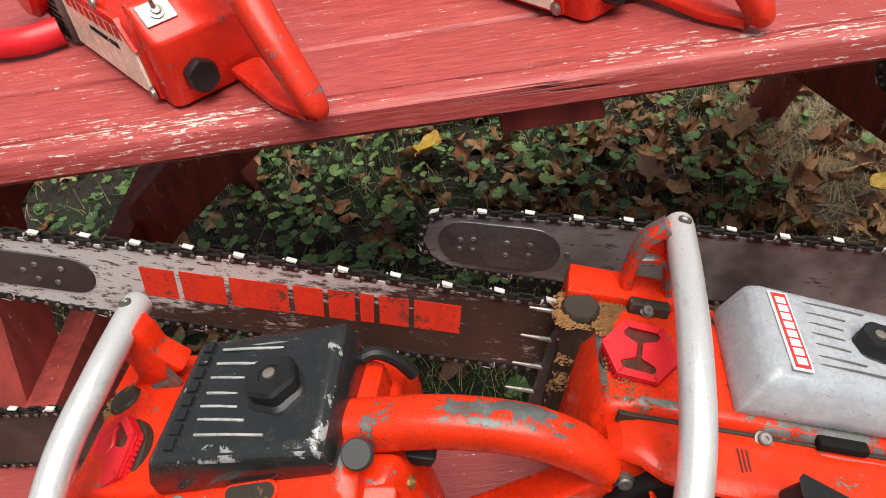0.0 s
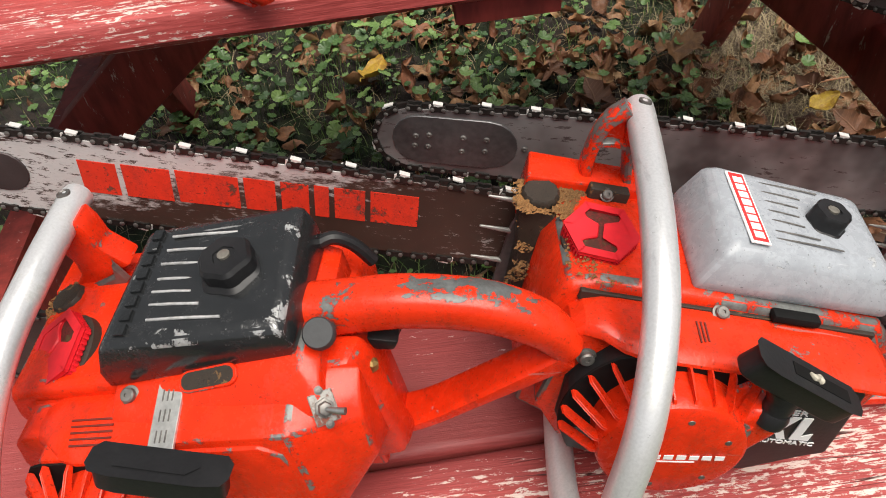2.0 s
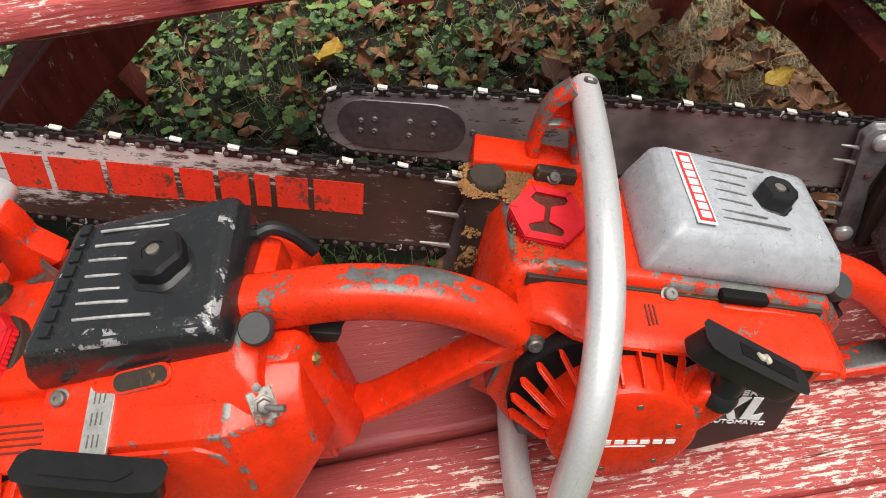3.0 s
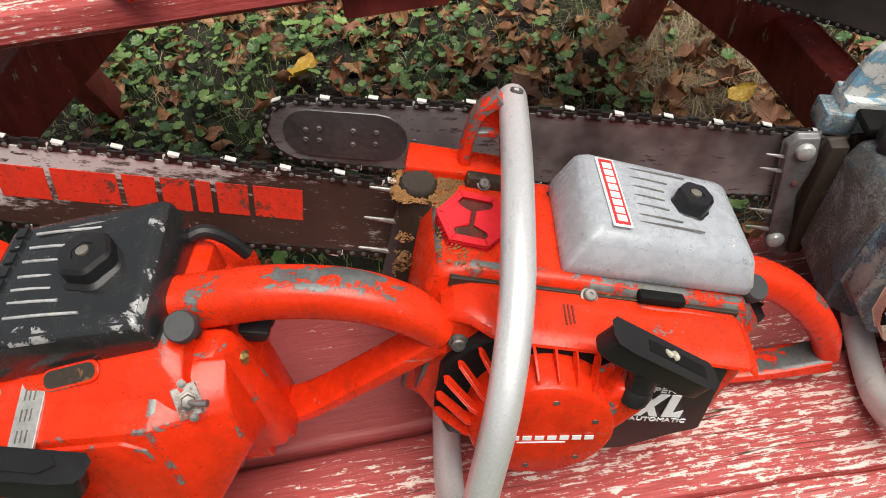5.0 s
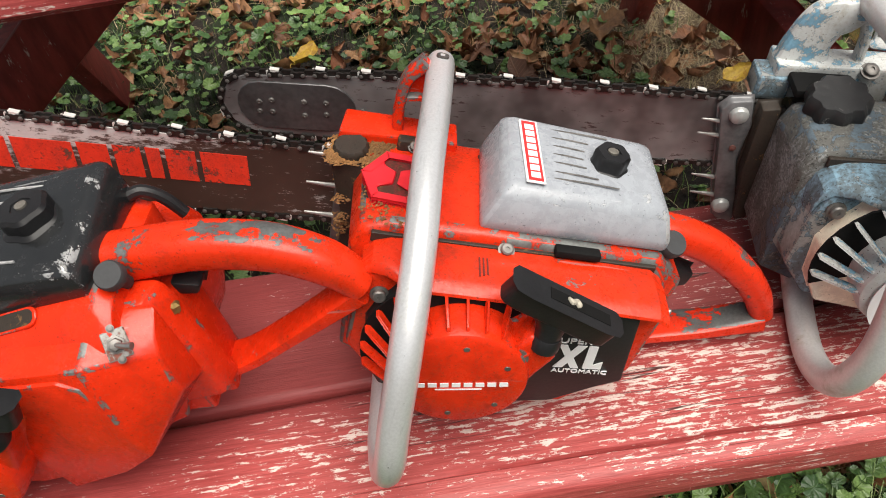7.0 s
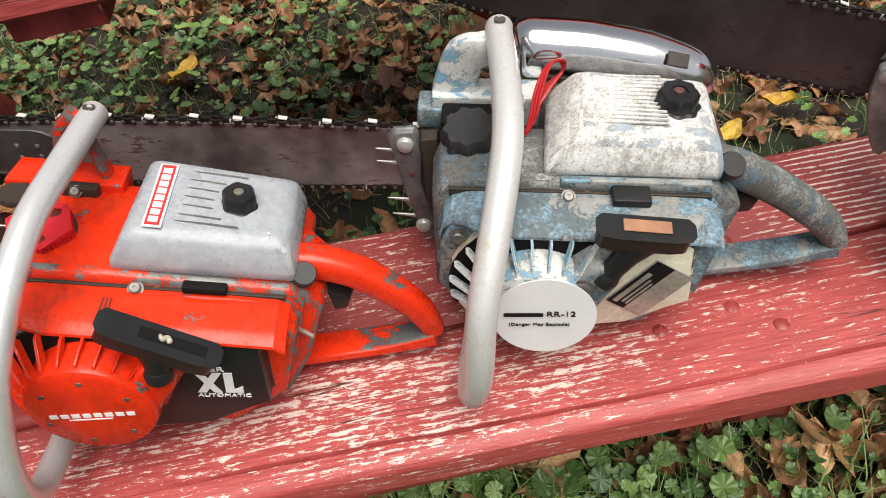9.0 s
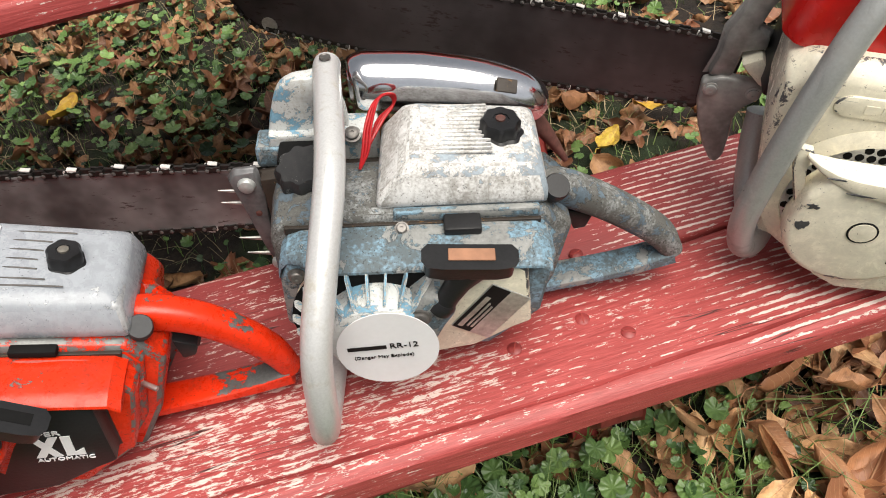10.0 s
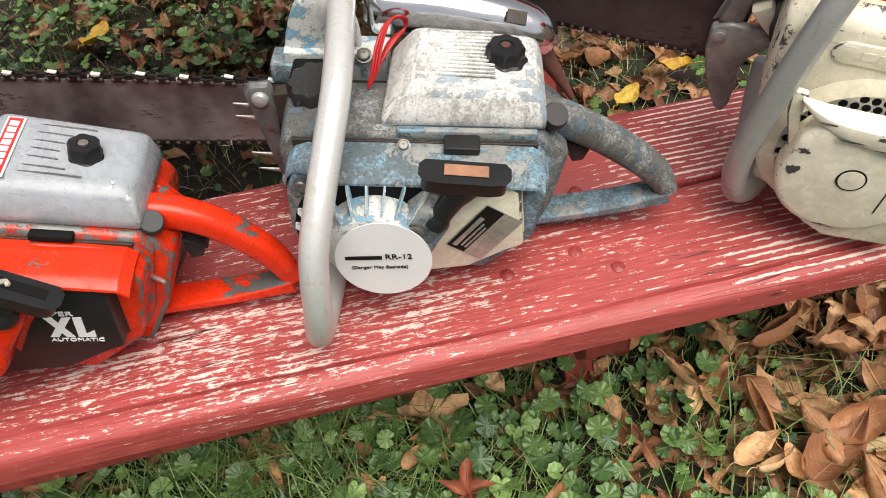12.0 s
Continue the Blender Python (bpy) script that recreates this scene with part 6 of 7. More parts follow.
    strap = part("strap", loft(bm_new(), [[Vector((x, back, top + 0.0015)), Vector((x, front, top)), Vector((x, front, low)), Vector((x, back, low - 0.002))] for x, back, front, top, low in stations], 0.0012), M_CREAM, saw, "cream strap with paint chipped off its edge")
    part("spoke", loft(bm_new(), [[Vector((x - w, y, z)), Vector((x + w, y - 0.002, z)), Vector((x + w, y + 0.006, z)), Vector((x - w, y + 0.008, z))] for x, y, z, w in ((0.049, -0.160, 0.070, 0.0055), (0.051, -0.160, 0.050, 0.0050), (0.061, -0.162, 0.020, 0.0035))], 0.001), M_CREAM, saw)
    # paint knocked off down to dark metal
    r = random.Random(12)
    for x, y, z, w, h, host in ((0.066, -0.1771, 0.0105, 0.0060, 0.0070, shell_part), (0.0665, -0.1771, 0.0310, 0.0050, 0.0034, shell_part), (0.1115, -0.18055, 0.0590, 0.0042, 0.0022, strap), (0.126, -0.18055, 0.0585, 0.0090, 0.0034, strap), (0.094, -0.1802, 0.0510, 0.0130, 0.0010, strap), (0.128, -0.18055, 0.0480, 0.0160, 0.0009, strap), (0.0745, -0.1779, 0.0610, 0.0090, 0.0009, strap)):
        rim = [(x + w * k * math.cos(a), z + h * k * math.sin(a)) for a, k in ((2 * math.pi * q / 15, r.uniform(0.45, 1.1)) for q in range(15))]
        part("paint_chip", prism(bm_new(), rim, "y", y - 0.0003, y + 0.001), M_CHIP, host)
    part("seam_line", box(bm_new(), -0.0005, 0.0005, -0.027, 0.030, -0.001, 0.0004, 0, 1, face_pose((0.1395, -0.1772, 0.010), (1, 0, 0.01), (-0.01, 0, 1))), M_INK, saw)
    part("base_skirt", prism(bm_new(), [(0.082, -0.030), (0.096, -0.049), (0.118, -0.0595), (0.182, -0.0525), (0.1845, -0.050), (0.166, -0.004), (0.160, 0.004), (0.152, 0.02), (0.1, 0.02)], "y", -0.1725, -0.120, 0.003), M_CREAM, saw)
    part("base_screw", bolt(bm_new(), (0.157, -0.1725, -0.018), (0, -1, 0), 0.0044, 0.001), M_TIMBER, saw)
    part("centre_ring", lathe(bm_new(), [(0.0112, 0), (0.0112, 0.0010), (0.0100, 0.0010), (0.0100, 0)], (0.110, -0.1768, 0.012), (0, -1, 0), 28), M_INK, saw)
    part("centre_cap", lathe(bm_new(), [(0.0, 0.0), (0.0100, 0.0), (0.0096, 0.0016), (0.0, 0.0022)], (0.110, -0.1766, 0.012), (0, -1, 0), 24), M_CREAM, saw)
    hand_tube(saw, [(0.085, -0.02, 0.235), (0.078, -0.07, 0.235), (0.062, -0.130, 0.200), (0.046, -0.150, 0.150), (0.036, -0.158, 0.090), (0.030, -0.160, 0.030), (0.030, -0.158, -0.015), (0.040, -0.148, -0.052), (0.055, -0.130, -0.066), (0.066, -0.105, -0.058)], 0.0108, M_ALU_DULL, "dull grey bent tube handle")
    part("tube_clamp", box(bm_new(), 0.056, 0.076, -0.125, -0.100, -0.06, -0.035, 0.003), M_CREAM, saw)
    return saw


def table_saw():
    """Red saw with a cream side panel, its rear towards the edge of the table."""
    saw = thing("chainsaw", "clean red-orange chainsaw with cream side panel on the tabletop", "chainsaw", pose(-0.150, 0.668, TOP, 0, 0, -51), "chainsaws on the tabletop")
    sec = [(0.0, 0.004), (0.0, 0.070), (0.022, 0.092), (0.11, 0.092), (0.11, 0.004)]
    part("engine_body", loft(bm_new(), [[Vector((x, y, z * k + 0.0)) for y, z in sec] for x, k in ((-0.26, 1.15), (-0.10, 1.1), (-0.045, 1.0), (-0.02, 0.98))], 0.003), M_REDPAINT, saw, "red-orange engine body")
    part("rear_case", loft(bm_new(), [[Vector((x, y, z)) for x, z in ((-0.03, 0.003), (-0.03, 0.090), (-0.02, 0.088), (0.010 - g, 0.062), (0.006 - g, 0.003))] for y, g in ((0.003, 0.006), (0.010, 0.0), (0.092, 0.0))], 0.003), M_REDPAINT, saw)
    part("side_panel", prism(bm_new(), [(-0.215, 0.008), (-0.030, 0.008), (-0.030, 0.048), (-0.052, 0.066), (-0.205, 0.066)], "y", -0.0022, 0.002, 0.0006, 1), M_CREAM, saw, "cream panel with lettering")
    part("panel_band", prism(bm_new(), [(-0.205, 0.0665), (-0.050, 0.0665), (-0.030, 0.0485), (-0.026, 0.0495), (-0.047, 0.074), (-0.205, 0.074)], "y", -0.003, 0.002, 0), M_REDPAINT, saw)
    part("brand_mark", marks([(-0.190 + 0.018 * k, -0.177 + 0.018 * k, 0.053, 0.064) for k in range(8)], face_pose((0, -0.0022, 0), (1, 0, 0), (0, 0, 1))), M_REDINK, saw, "row of red letter blocks")
    writing("lettering", "AUTOMATIC OILER", 0.0075, face_pose((-0.105, -0.0026, 0.043), (1, 0, 0), (0, 0, 1)), M_INK, saw, 1.1)
    part("rivet", bolt(bm_new(), (-0.026, -0.0015, 0.011), (0, -1, 0), 0.0046, 0.003), M_STEEL, saw)
    part("rivet", bolt(bm_new(), (-0.090, -0.002, 0.078), (0, -1, 0.3), 0.0046, 0.003), M_STEEL, saw)
    hex_cap(saw, (0.0080, 0.0310, 0.0260), (1, 0, 0.06), 0.0148, 0.013, M_GLOSS_BLACK, "oil_cap", "black hexagonal filler cap", 6, 0.07, False)
    m = face_pose((-0.0087, 0.0219, 0.0795), (0, 1, 0), (-0.756, 0, 0.655))
    sw = part("switch_plate", box(bm_new(), -0.0135, 0.0135, -0.010, 0.010, -0.0005, 0.0012, 0.0004, 1, m), M_SILVER, saw, "toggle switch on a steel plate")
    part("toggle", rod(bm_new(), m @ Vector((0, 0, 0)), m @ Vector((-0.003, 0.006, 0.016)), 0.0024, 10, 0.0018), M_STEEL, sw)
    part("switch_nut", lathe(bm_new(), [(0.0068, 0.0010), (0.0068, 0.0028), (0.0042, 0.0032), (0.0038, 0.0055), (0.002, 0.006)], m.translation, m.to_3x3() @ Vector((0, 0, 1)), 20), M_STEEL, sw)
    part("rear_handle", sweep(bm_new(), [(-0.08, 0.085, 0.095), (-0.05, 0.082, 0.118), (0.0, 0.076, 0.128), (0.05, 0.070, 0.110), (0.092, 0.066, 0.068), (0.119, 0.068, 0.030), (0.128, 0.069, 0.014), (0.1310, 0.069, 0.0075)], [0.014, 0.0145, 0.015, 0.0145, 0.0135, 0.0120, 0.0100, 0.005], [0.016, 0.016, 0.016, 0.015, 0.014, 0.0125, 0.0100, 0.005], 18, 7, (0, 1, 0), 2.5), M_HANDLE_RED, saw, "chipped curved rear handle")
    part("handle_foot", sweep(bm_new(), [(0.010, 0.072, 0.014), (0.04, 0.070, 0.012), (0.08, 0.067, 0.008), (0.117, 0.068, 0.007)], [0.0145, 0.0135, 0.011, 0.006], [0.0050] * 4, 14, 5, (0, 1, 0), 4), M_REDPAINT, saw)
    grill = bm_new()
    prism(grill, [(-0.285, 0.004), (-0.222, 0.004), (-0.214, 0.060), (-0.275, 0.066)], "y", -0.006, 0.002, 0.002)
    gr = part("grille", grill, M_DIRTY, saw, "perforated metal guard")
    holes = bm_new()
    for i in range(8):
        for j in range(7):
            x, z = -0.276 + 0.0075 * i + (0.0037 if j % 2 else 0), 0.010 + 0.0075 * j
            if x < -0.224:
                lathe(holes, [(0.0, 0), (0.0027, 0), (0.0027, 0.0006), (0.0, 0.0006)], (x, -0.006, z), (0, -1, 0), 8)
    tagged(part("perforation", holes, M_CAVITY, gr), kind="stuff")
    part("front_handle", sweep(bm_new(), [(-0.24, -0.01, 0.016), (-0.25, -0.045, 0.016), (-0.285, -0.075, 0.016), (-0.335, -0.088, 0.016), (-0.40, -0.088, 0.016)], 0.0145, seg=16), M_CAP, saw, "red coated tube handle")
    part("fan_cover", lathe(bm_new(), [(0.055, 0), (0.056, 0.016), (0.050, 0.022), (0.0, 0.024)], (-0.300, 0.0, 0.075), (0, -1, 0), 40), M_REDPAINT, saw)
    return saw


saw_b()
saw_c()
saw_a()
saw_d()
first = table_saw()
copy_thing(first, pose(-0.150 + 0.354, 0.668 + 0.046, TOP, 0, 0, -52))


# ---------------------------------------------------------------- leaves, ground ivy and grass
rng = np.random.default_rng(7)


def oval_leaf(length, width, bend, fold, wave, seed):
    """A dry oval leaf with a folded midrib, curled tip and wavy rim."""
    bm = bm_new()
    rows, r = [], random.Random(seed)
    nu, nv = 13, 4
    ph = r.random() * 6
    for i in range(nu + 1):
        t = i / nu
        w = width * (math.sin(math.pi * min(1, t * 1.02) ** 0.85) ** 0.8) * (1 - 0.25 * t) * (1 + 0.16 * noise.noise((t * 5, seed, 3))) + 0.0008
        row = []
        for j in range(-nv, nv + 1):
            s = j / nv
            a = bend * (t - 0.4)
            x = length * (math.sin(a) / bend if abs(bend) > 0.05 else t - 0.4)
            z = length * ((1 - math.cos(a)) / bend if abs(bend) > 0.05 else 0)
            curl = abs(s) * fold
            y = w * s * math.cos(curl)
            z += w * abs(s) * math.sin(curl) + wave * abs(s) ** 2 * math.sin(9 * t + ph + 2.5 * s) + 0.010 * noise.noise((x * 38, s * 1.8, seed)) + 0.0035 * noise.noise((x * 120, s * 5, seed)) + 0.006 * s * noise.noise((t * 2.2, 0, seed + 5))
            row.append(bm.verts.new((x, y, z)))
        rows.append(row)
    for a, b in zip(rows, rows[1:]):
        for j in range(2 * nv):
            bm.faces.new((a[j], a[j + 1], b[j + 1], b[j]))
    x0 = rows[0][nv].co
    sweep(bm, [x0, x0 + Vector((-length * 0.12, 0.002, 0.004)), x0 + Vector((-length * 0.25, -0.003, 0.002))], 0.0008, seg=5, sub=2)
    return bm


def lobed_leaf(size, lobes, depth, crumple, seed):
    """A maple-like leaf with pointed lobes, crumpled as it dried."""
    bm = bm_new()
    c = bm.verts.new((0, 0, 0))
    n = lobes * 6
    rings = []
    for k in (0.35, 0.7, 1.0):
        ring = []
        for i in range(n):
            a = 2 * math.pi * i / n
            u = (a / (2 * math.pi) * lobes) % 1
            tip = abs(2 * u - 1)
            rad = size * (1 - depth * (1 - tip) ** 0.8 * k) * (0.72 + 0.28 * math.cos(a)) * (1 + 0.10 * math.sin(17 * a + seed))
            if abs(a - math.pi) < 0.25:
                rad *= 0.5
            x, y = k * rad * math.cos(a), k * rad * math.sin(a)
            z = crumple * size * (noise.noise((x * 26 + seed, y * 26, 0)) + 0.7 * k * k * noise.noise((a * 1.3, seed, 2)) + 0.5 * k * k)
            ring.append(bm.verts.new((x, y, z)))
        rings.append(ring)
    for i in range(n):
        bm.faces.new((c, rings[0][i], rings[0][(i + 1) % n]))
        for a, b in zip(rings, rings[1:]):
            bm.faces.new((a[i], b[i], b[(i + 1) % n], a[(i + 1) % n]))
    sweep(bm, [(0, 0, 0), (-size * 0.5, 0.003, 0.004), (-size * 0.95, -0.004, 0.006)], 0.0009, seg=5, sub=2)
    return bm


def leaf_mesh(bm, mat):
    me = bpy.data.meshes.new("fallen_leaf")
    bm.to_mesh(me)
    bm.free()
    me.materials.append(mat)
    me.polygons.foreach_set("use_smooth", [True] * len(me.polygons))
    return me


def lay(me, x, y, size, turn, lean=0, roll=0, up=0.012, label="curled dry brown leaf on the ground"):
    ob = new("fallen_leaf", me)
    ob.matrix_basis = Matrix.Translation((x, y, ground_height(x, y) + up)) @ pose(0, 0, 0, roll, lean, turn) @ Matrix.Diagonal((size, size, size, 1))
    return tagged(ob, label, "leaf", "fallen leaves")


SHAPES = [
    (oval_leaf, (0.095, 0.030, 1.5, 0.5, 0.006)), (oval_leaf, (0.085, 0.026, 2.3, 0.9, 0.005)), (oval_leaf, (0.11, 0.030, 1.0, 1.1, 0.006)),
    (oval_leaf, (0.075, 0.027, 0.6, 0.3, 0.008)), (oval_leaf, (0.10, 0.024, 2.8, 1.3, 0.004)), (oval_leaf, (0.12, 0.034, 1.8, 0.7, 0.009)),
    (lobed_leaf, (0.060, 5, 0.62, 0.42)), (lobed_leaf, (0.055, 7, 0.55, 0.55)), (lobed_leaf, (0.050, 5, 0.70, 0.30)), (lobed_leaf, (0.065, 5, 0.5, 0.65))]
dry = [leaf_mesh(f(*a, 3 + i), M_LEAF) for i, (f, a) in enumerate(SHAPES)]

# the same leaves in the shaded tones, laid behind the bench
old = [leaf_mesh(f(*a, 3 + i), M_LEAF_SHADED) for i, (f, a) in enumerate(SHAPES)]


def leaf_density(x, y):
    """How thick the fallen leaves lie."""
    d = 0.26 + 0.40 * max(0, noise.noise((x * 2.3 + 4, y * 2.3, 1)))
    d += 3.0 * math.exp(-((x - 1.10) / 0.26) ** 2 - ((y - 0.36) / 0.27) ** 2)
    d += 1.1 * math.exp(-((x - 0.35) / 0.35) ** 2 - ((y - 1.38) / 0.20) ** 2)
    d += 0.8 * math.exp(-((x - 0.05) / 0.45) ** 2 - ((y - 1.85) / 0.16) ** 2)
    d += 0.9 * math.exp(-((x - 1.0) / 0.4) ** 2 - ((y - 1.15) / 0.35) ** 2)
    d += 0.5 * math.exp(-((x - 0.8) / 0.25) ** 2 - ((y - 0.50) / 0.12) ** 2)
    if y < 0.40 and x < 0.75:
        d *= 0.45
    return d


def bare_soil(x, y):
    return math.exp(-((x - 0.86) / 0.22) ** 2 - ((y - 1.42) / 0.22) ** 2)


def scatter(n, density, x0=-1.6, x1=3.2, y0=-1.3, y1=3.4):
    """Places for n pieces: thick round the table, thinner and thinner outwards."""
    out = []
    while len(out) < n:
        x, y = rng.uniform(x0, x1), rng.uniform(y0, y1)
        far = max(0.0, abs(x - 0.5) - 1.1) + max(0.0, abs(y - 0.9) - 1.1)
        near = 1.6 if -0.3 < x < 1.5 and -0.1 < y < 0.7 else 1.0
        if rng.random() < density(x, y) * near * 0.6 * math.exp(-2.2 * far):
            out.append((x, y))
    return out


for x, y in scatter(290, lambda x, y: min(1, leaf_density(x, y) * 0.7), -0.5, 1.6, -0.05, 1.9):
    lay((old if y > 0.85 else dry)[rng.integers(len(dry))], x, y, rng.uniform(0.6, 1.2), rng.uniform(0, 360), rng.uniform(-32, 32), rng.uniform(-35, 35) + (180 if rng.random() < 0.3 else 0), rng.uniform(0.012, 0.035))

for k in range(42):
    x, y = 1.06 + rng.normal() * 0.17, 0.26 + rng.normal() * 0.16
    if y > -0.1 and not (y > 0.24 and x < 0.92):
        lay(dry[rng.integers(6)], x, y, rng.uniform(0.75, 1.25), rng.uniform(0, 360), rng.uniform(-35, 35), rng.uniform(-40, 40) + (180 if rng.random() < 0.35 else 0), rng.uniform(0.028, 0.060), "large curled pale brown leaf on the leaf pile")

# large leaves one can tell apart: place, length and turn
LYING = [
    (-0.03, 0.47, 0.08, -11), (0.00, 0.41, 0.08, -43), (0.06, 0.48, 0.05, 28), (0.17, 0.47, 0.06, -7), (0.28, 0.50, 0.07, 64), (0.32, 0.39, 0.05, -72),
    (0.47, 0.45, 0.07, -34), (0.50, 0.37, 0.05, 33), (0.82, 0.45, 0.08, 16), (0.78, 0.39, 0.07, -71), (0.69, 0.50, 0.08, -52), (0.63, 0.45, 0.06, -71),
    (0.89, 0.37, 0.09, -102), (1.02, 0.40, 0.13, 16), (0.99, 0.49, 0.11, -44), (1.01, 0.26, 0.125, -84), (0.84, 0.17, 0.07, -107), (0.91, 0.26, 0.08, 22),
    (0.98, 0.16, 0.10, -15), (1.18, 0.47, 0.11, -43), (1.13, 0.28, 0.09, 14), (1.09, 0.54, 0.07, -99), (1.09, 0.36, 0.08, -23), (0.88, 0.38, 0.09, -61)]
for k, (x, y, size, turn) in enumerate(LYING):
    i = (2, 0, 5, 4, 1)[k % 5]
    lay(dry[i], x, y, size / SHAPES[i][1][0], turn, rng.uniform(-10, 10), rng.uniform(-25, 25) + (180 if k % 3 == 0 else 0), 0.042 if x < 0.85 else 0.058, "large curled dry leaf lying on ground ivy" if x < 0.85 else "large curled pale brown leaf on the leaf pile")

# leaves that stand out
tan = leaf_mesh(oval_leaf(0.078, 0.032, 0.3, 0.15, 0.003, 41), M_TAN)
yellow = leaf_mesh(oval_leaf(0.070, 0.028, 0.7, 0.35, 0.004, 42), M_YELLOW)
russet = leaf_mesh(lobed_leaf(0.054, 5, 0.70, 0.55, 43), M_RUSSET)
broad = leaf_mesh(lobed_leaf(0.072, 5, 0.26, 0.35, 44), M_BROAD)
SPECIAL = [
    (tan, 0.773, 0.194, 1.0, 100, "flat tan oval leaf on green ground ivy"), (yellow, 0.932, 0.150, 0.95, 115, "bright yellow leaf among brown leaves"),
    (russet, 0.561, 0.295, 0.82, 75, "russet lobed leaf on green ground ivy"), (tan, 0.824, 0.464, 0.9, 60, "tan oval leaf beside the table leg"),
    (yellow, -0.015, 1.544, 1.35, 60, "large yellow leaf on ground ivy"), (broad, 0.640, 1.463, 1.1, 20, "broad tan leaf on bare soil"),
    (yellow, 0.841, 1.205, 0.9, 10, "yellow leaf on bare soil"), (yellow, 1.15, 1.016, 1.0, 150, "yellow-tan leaf among brown leaves"), (yellow, 1.076, 0.167, 1.0, 200, "pale yellow leaf on brown leaves"),
    (yellow, 1.023, 0.956, 0.9, 30, "yellow-tan leaf among brown leaves")]
for me, x, y, s, a, lab in SPECIAL:
    lay(me, x, y, s, a, rng.uniform(-12, 12), rng.uniform(-12, 12), 0.072 if y < 0.3 else 0.050, lab)


def stuff(name, verts, faces, mat, label, category):
    me = bpy.data.meshes.new(name)
    me.from_pydata(verts, [], faces)
    me.materials.append(mat)
    me.polygons.foreach_set("use_smooth", [True] * len(me.polygons))
    return tagged(new(name, me), label, category, kind="stuff")


def litter(n, density, name, mat, label, flip=0.3):
    """Many more dry leaves, too many to count."""
    verts, faces = [], []
    src = [([tuple(v.co) for v in me.vertices], [tuple(p.vertices) for p in me.polygons]) for me in dry]
    for x, y in scatter(n, density):
        vs, fs = src[rng.integers(len(src))]
        m = Matrix.Translation((x, y, ground_height(x, y) + rng.uniform(0.004, 0.018))) @ pose(0, 0, 0, rng.uniform(-22, 22) + (180 if rng.random() < flip else 0), rng.uniform(-22, 22), rng.uniform(0, 360)) @ Matrix.Scale(rng.uniform(0.4, 0.95), 4)
        k = len(verts)
        verts += [tuple(m @ Vector(v)) for v in vs]
        faces += [tuple(i + k for i in f) for f in fs]
    return stuff(name, verts, faces, mat, label, "leaves")


litter(1900, lambda x, y: min(1, leaf_density(x, y) * 0.8), "leaf_litter", M_LEAF_STUFF, "thick litter of dry brown leaves")


def ground_ivy(n, density, more=()):
    """Round scalloped leaves on short stalks."""
    verts, faces = [], []
    big = [(0.262, 0.457), (0.277, 0.395), (0.369, 0.423), (0.392, 0.487), (0.194, 0.367), (0.666, 0.328), (0.572, 0.408), (0.079, 0.411)]
    for x, y in scatter(n, density) + list(more) + big:
        r = rng.uniform(0.0045, 0.0100) if rng.random() < 0.66 else rng.uniform(0.0100, 0.0175)
        if any(math.hypot(x - a[1], y - a[2]) < 0.034 for a in SPECIAL):
            r *= 0.5
        h = rng.uniform(0.012, 0.050) + 1.0 * r
        if (x, y) in big:
            r, h = 0.0215, 0.045
        lean, turn, cup = rng.uniform(0, 40), rng.uniform(0, 360), rng.uniform(-0.15, 0.35)
        m = Matrix.Translation((x, y, ground_height(x, y) + h)) @ pose(0, 0, 0, lean, 0, turn)
        k, n2 = len(verts), 36
        verts.append(tuple(m @ Vector((0, 0, -0.15 * r))))
        for f in (0.55, 1.0):
            for i in range(n2):
                a = 2 * math.pi * i / n2
                notch = 1 - 0.55 * max(0, math.cos(a)) ** 40
                rr = r * f * notch * (1 + (0.05 * math.cos(9 * a) if f == 1 else 0))
                verts.append(tuple(m @ Vector((rr * math.cos(a), rr * math.sin(a), cup * rr * f + 0.05 * r * math.sin(3 * a + turn) + 0.06 * r * math.cos(9 * a)))))
        for i in range(n2):
            j = (i + 1) % n2
            faces.append((k, k + 1 + i, k + 1 + j))
            faces.append((k + 1 + i, k + 1 + n2 + i, k + 1 + n2 + j, k + 1 + j))
        s = len(verts)
        g = ground_height(x, y) - 0.002
        bx, by = x + rng.uniform(-0.012, 0.012), y + rng.uniform(-0.012, 0.012)
        verts += [(x - 0.0006, y, g + h), (x + 0.0006, y, g + h), (bx + 0.0006, by, g), (bx - 0.0006, by, g)]
        faces.append((s, s + 1, s + 2, s + 3))
    return stuff("ground_ivy", verts, faces, M_IVY, "green ground ivy with round scalloped leaves", "ground cover")


def ivy_density(x, y):
    d = 0.30 + 0.9 * noise.noise((x * 3.1, y * 3.1, 7)) + 0.45 * noise.noise((x * 9, y * 9, 8))
    if y < 0.6:
        d += 0.75
    if y > 1.0 and x < 0.30:
        d += 0.22
    d -= 0.9 * math.exp(-((x - 1.10) / 0.26) ** 2 - ((y - 0.36) / 0.27) ** 2)
    return max(0.03, d) * (1 - 0.9 * bare_soil(x, y))


back = [(x, y) for x, y in zip(rng.uniform(-1.3, 0.35, 5200), rng.uniform(0.95, 2.6, 5200)) if rng.random() < 0.20 + 0.9 * noise.noise((x * 3.3, y * 3.3, 17))]
ground_ivy(11500, ivy_density, back)


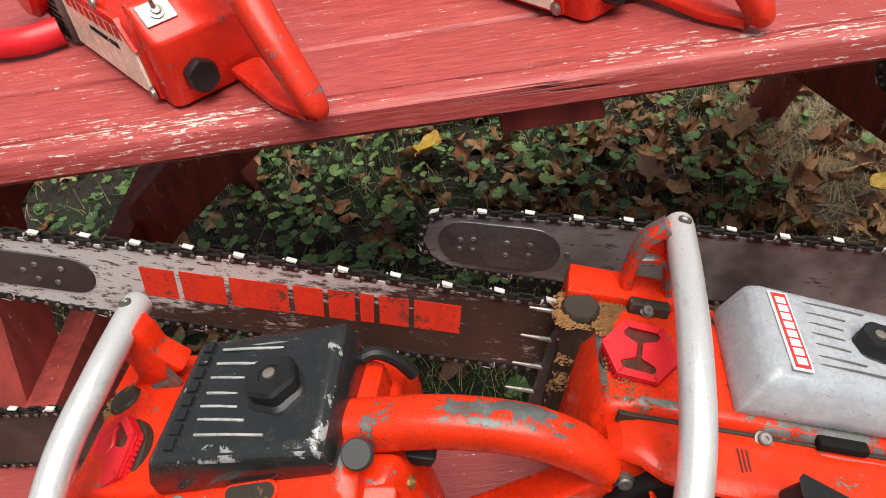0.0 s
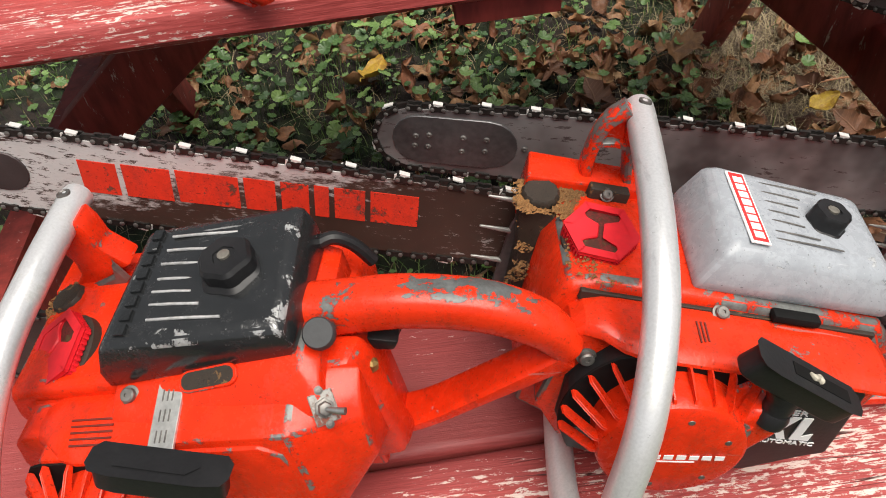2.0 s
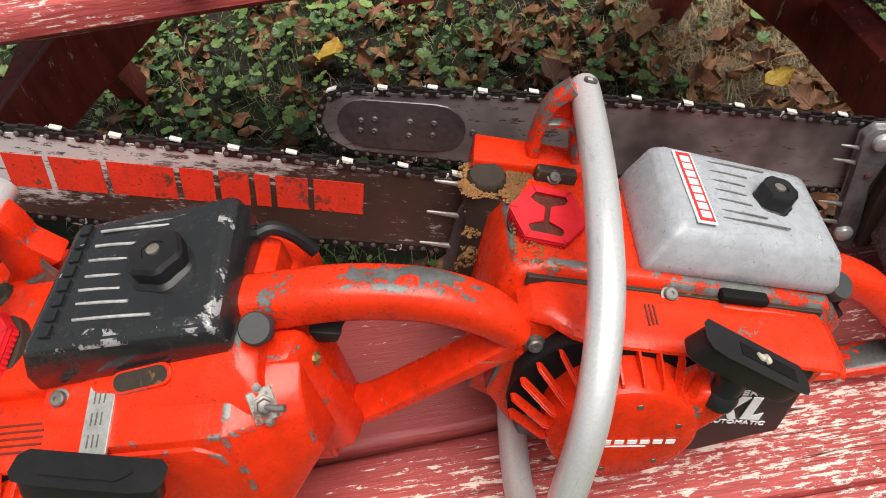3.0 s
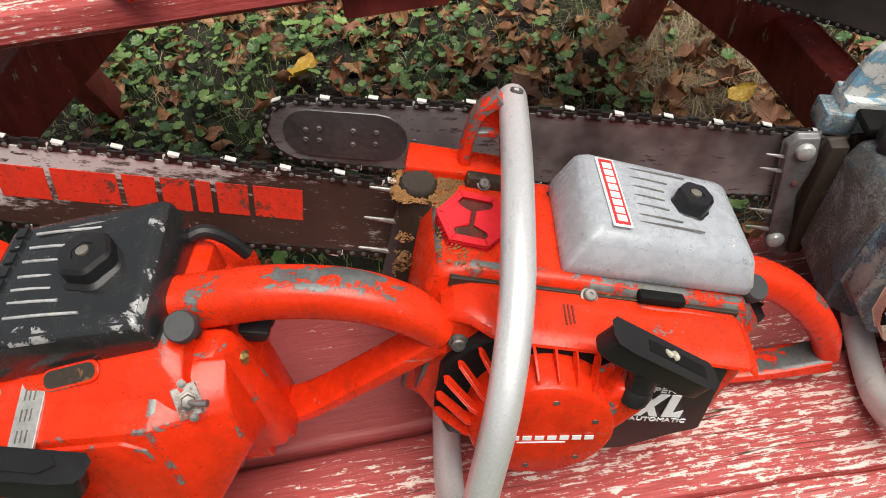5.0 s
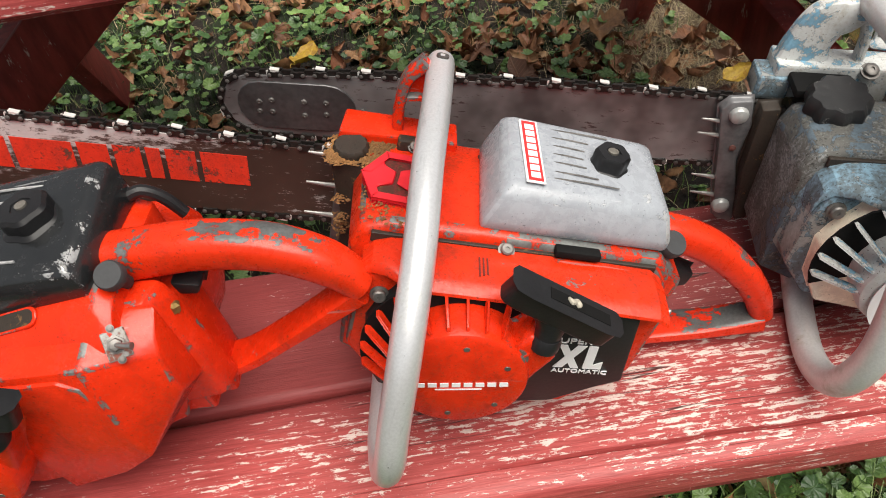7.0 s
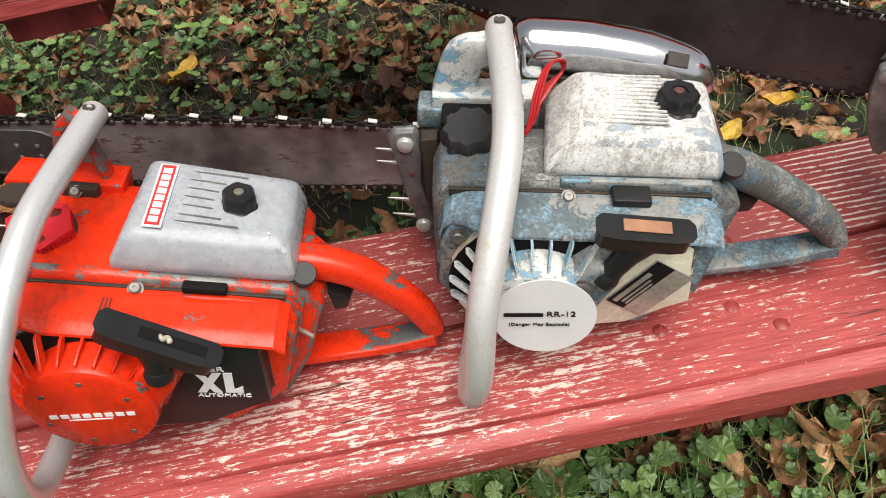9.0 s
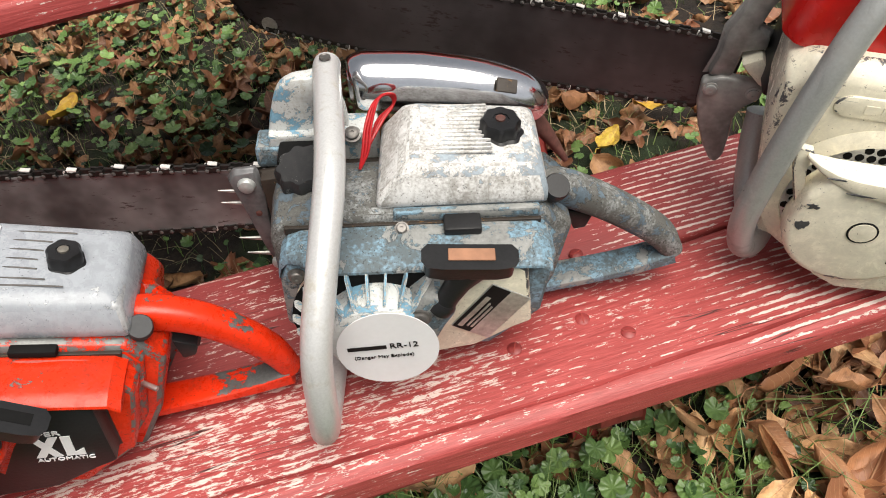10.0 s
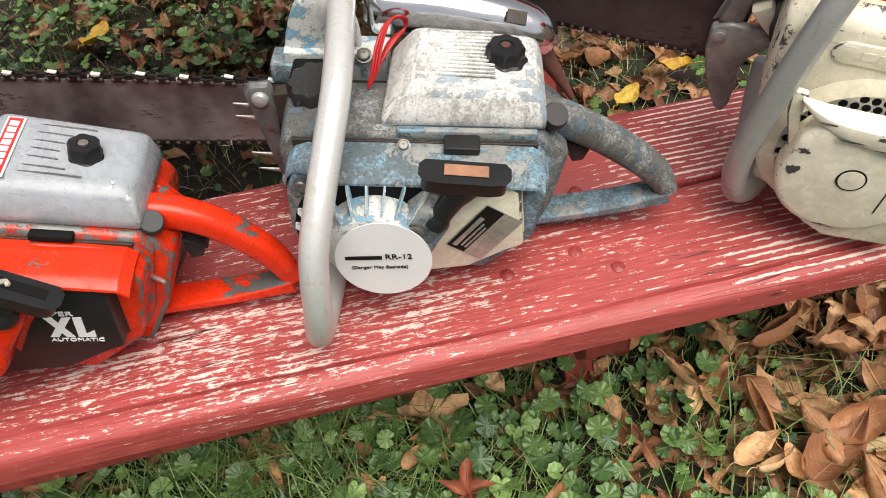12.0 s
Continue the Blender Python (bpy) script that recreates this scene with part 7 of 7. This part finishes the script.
def blades(name, n, density, mat, label, lo, hi, wide=0.0012, lean=0.6):
    verts, faces = [], []
    for x, y in scatter(n, density):
        h, a, l = rng.uniform(lo, hi), rng.uniform(0, 6.28), rng.uniform(0.1, lean)
        z = ground_height(x, y) - 0.003
        dx, dy = math.cos(a) * l * h, math.sin(a) * l * h
        px, py = -math.sin(a) * wide, math.cos(a) * wide
        k = len(verts)
        for t in (0, 0.5, 1):
            w = 1 - 0.85 * t
            cx, cy, cz = x + dx * t * t * 1.6, y + dy * t * t * 1.6, z + h * (t - 0.35 * l * t * t)
            verts += [(cx - px * w, cy - py * w, cz), (cx + px * w, cy + py * w, cz)]
        faces += [(k, k + 1, k + 3, k + 2), (k + 2, k + 3, k + 5, k + 4)]
    return stuff(name, verts, faces, mat, label, "grass")


def grass_density(x, y):
    d = 0.25 + 0.9 * noise.noise((x * 4, y * 4, 21))
    d += 1.4 * math.exp(-((x - 0.33) / 0.22) ** 2 - ((y - 0.33) / 0.16) ** 2)
    if y < 0.55:
        d += 0.35
    if y > 1.0:
        d -= 0.15
    return max(0.04, d) * (1 - 0.7 * bare_soil(x, y))


blades("grass", 23000, grass_density, M_GRASS, "thin green grass blades", 0.02, 0.06)
blades("grass", 1500, lambda x, y: 2.0 * math.exp(-((x - 0.34) / 0.20) ** 2 - ((y - 0.36) / 0.13) ** 2) + 0.25 * math.exp(-((x - 0.9) / 0.4) ** 2 - ((y - 0.2) / 0.2) ** 2), M_GRASS, "long bent grass blades in a tuft", 0.05, 0.12, 0.0016, 1.3)
blades("dry_grass", 12000, lambda x, y: 0.05 + bare_soil(x, y), M_STRAW, "dry straw-coloured grass stalks on bare soil", 0.015, 0.055, 0.0010, 1.7)
# a few twigs lying under the bench
for x, y, a, l in ((0.45, 0.455, -25, 0.11), (0.40, 0.43, 20, 0.09), (0.62, 0.47, 70, 0.12), (0.85, 0.30, 85, 0.16), (0.80, 1.30, 5, 0.22)):
    d = Vector((math.cos(radians(a)), math.sin(radians(a)), 0.02)) * l
    p = Vector((x, y, ground_height(x, y) + 0.016))
    ob = part("twig", sweep(bm_new(), [p, p + d * 0.5 + Vector((0.004, 0.006, 0.006)), p + d], [0.0028, 0.0022, 0.0014], seg=7, sub=4), M_LEAF, None)
    tagged(ob, "thin brown twig on the ground", "twig", "twigs")
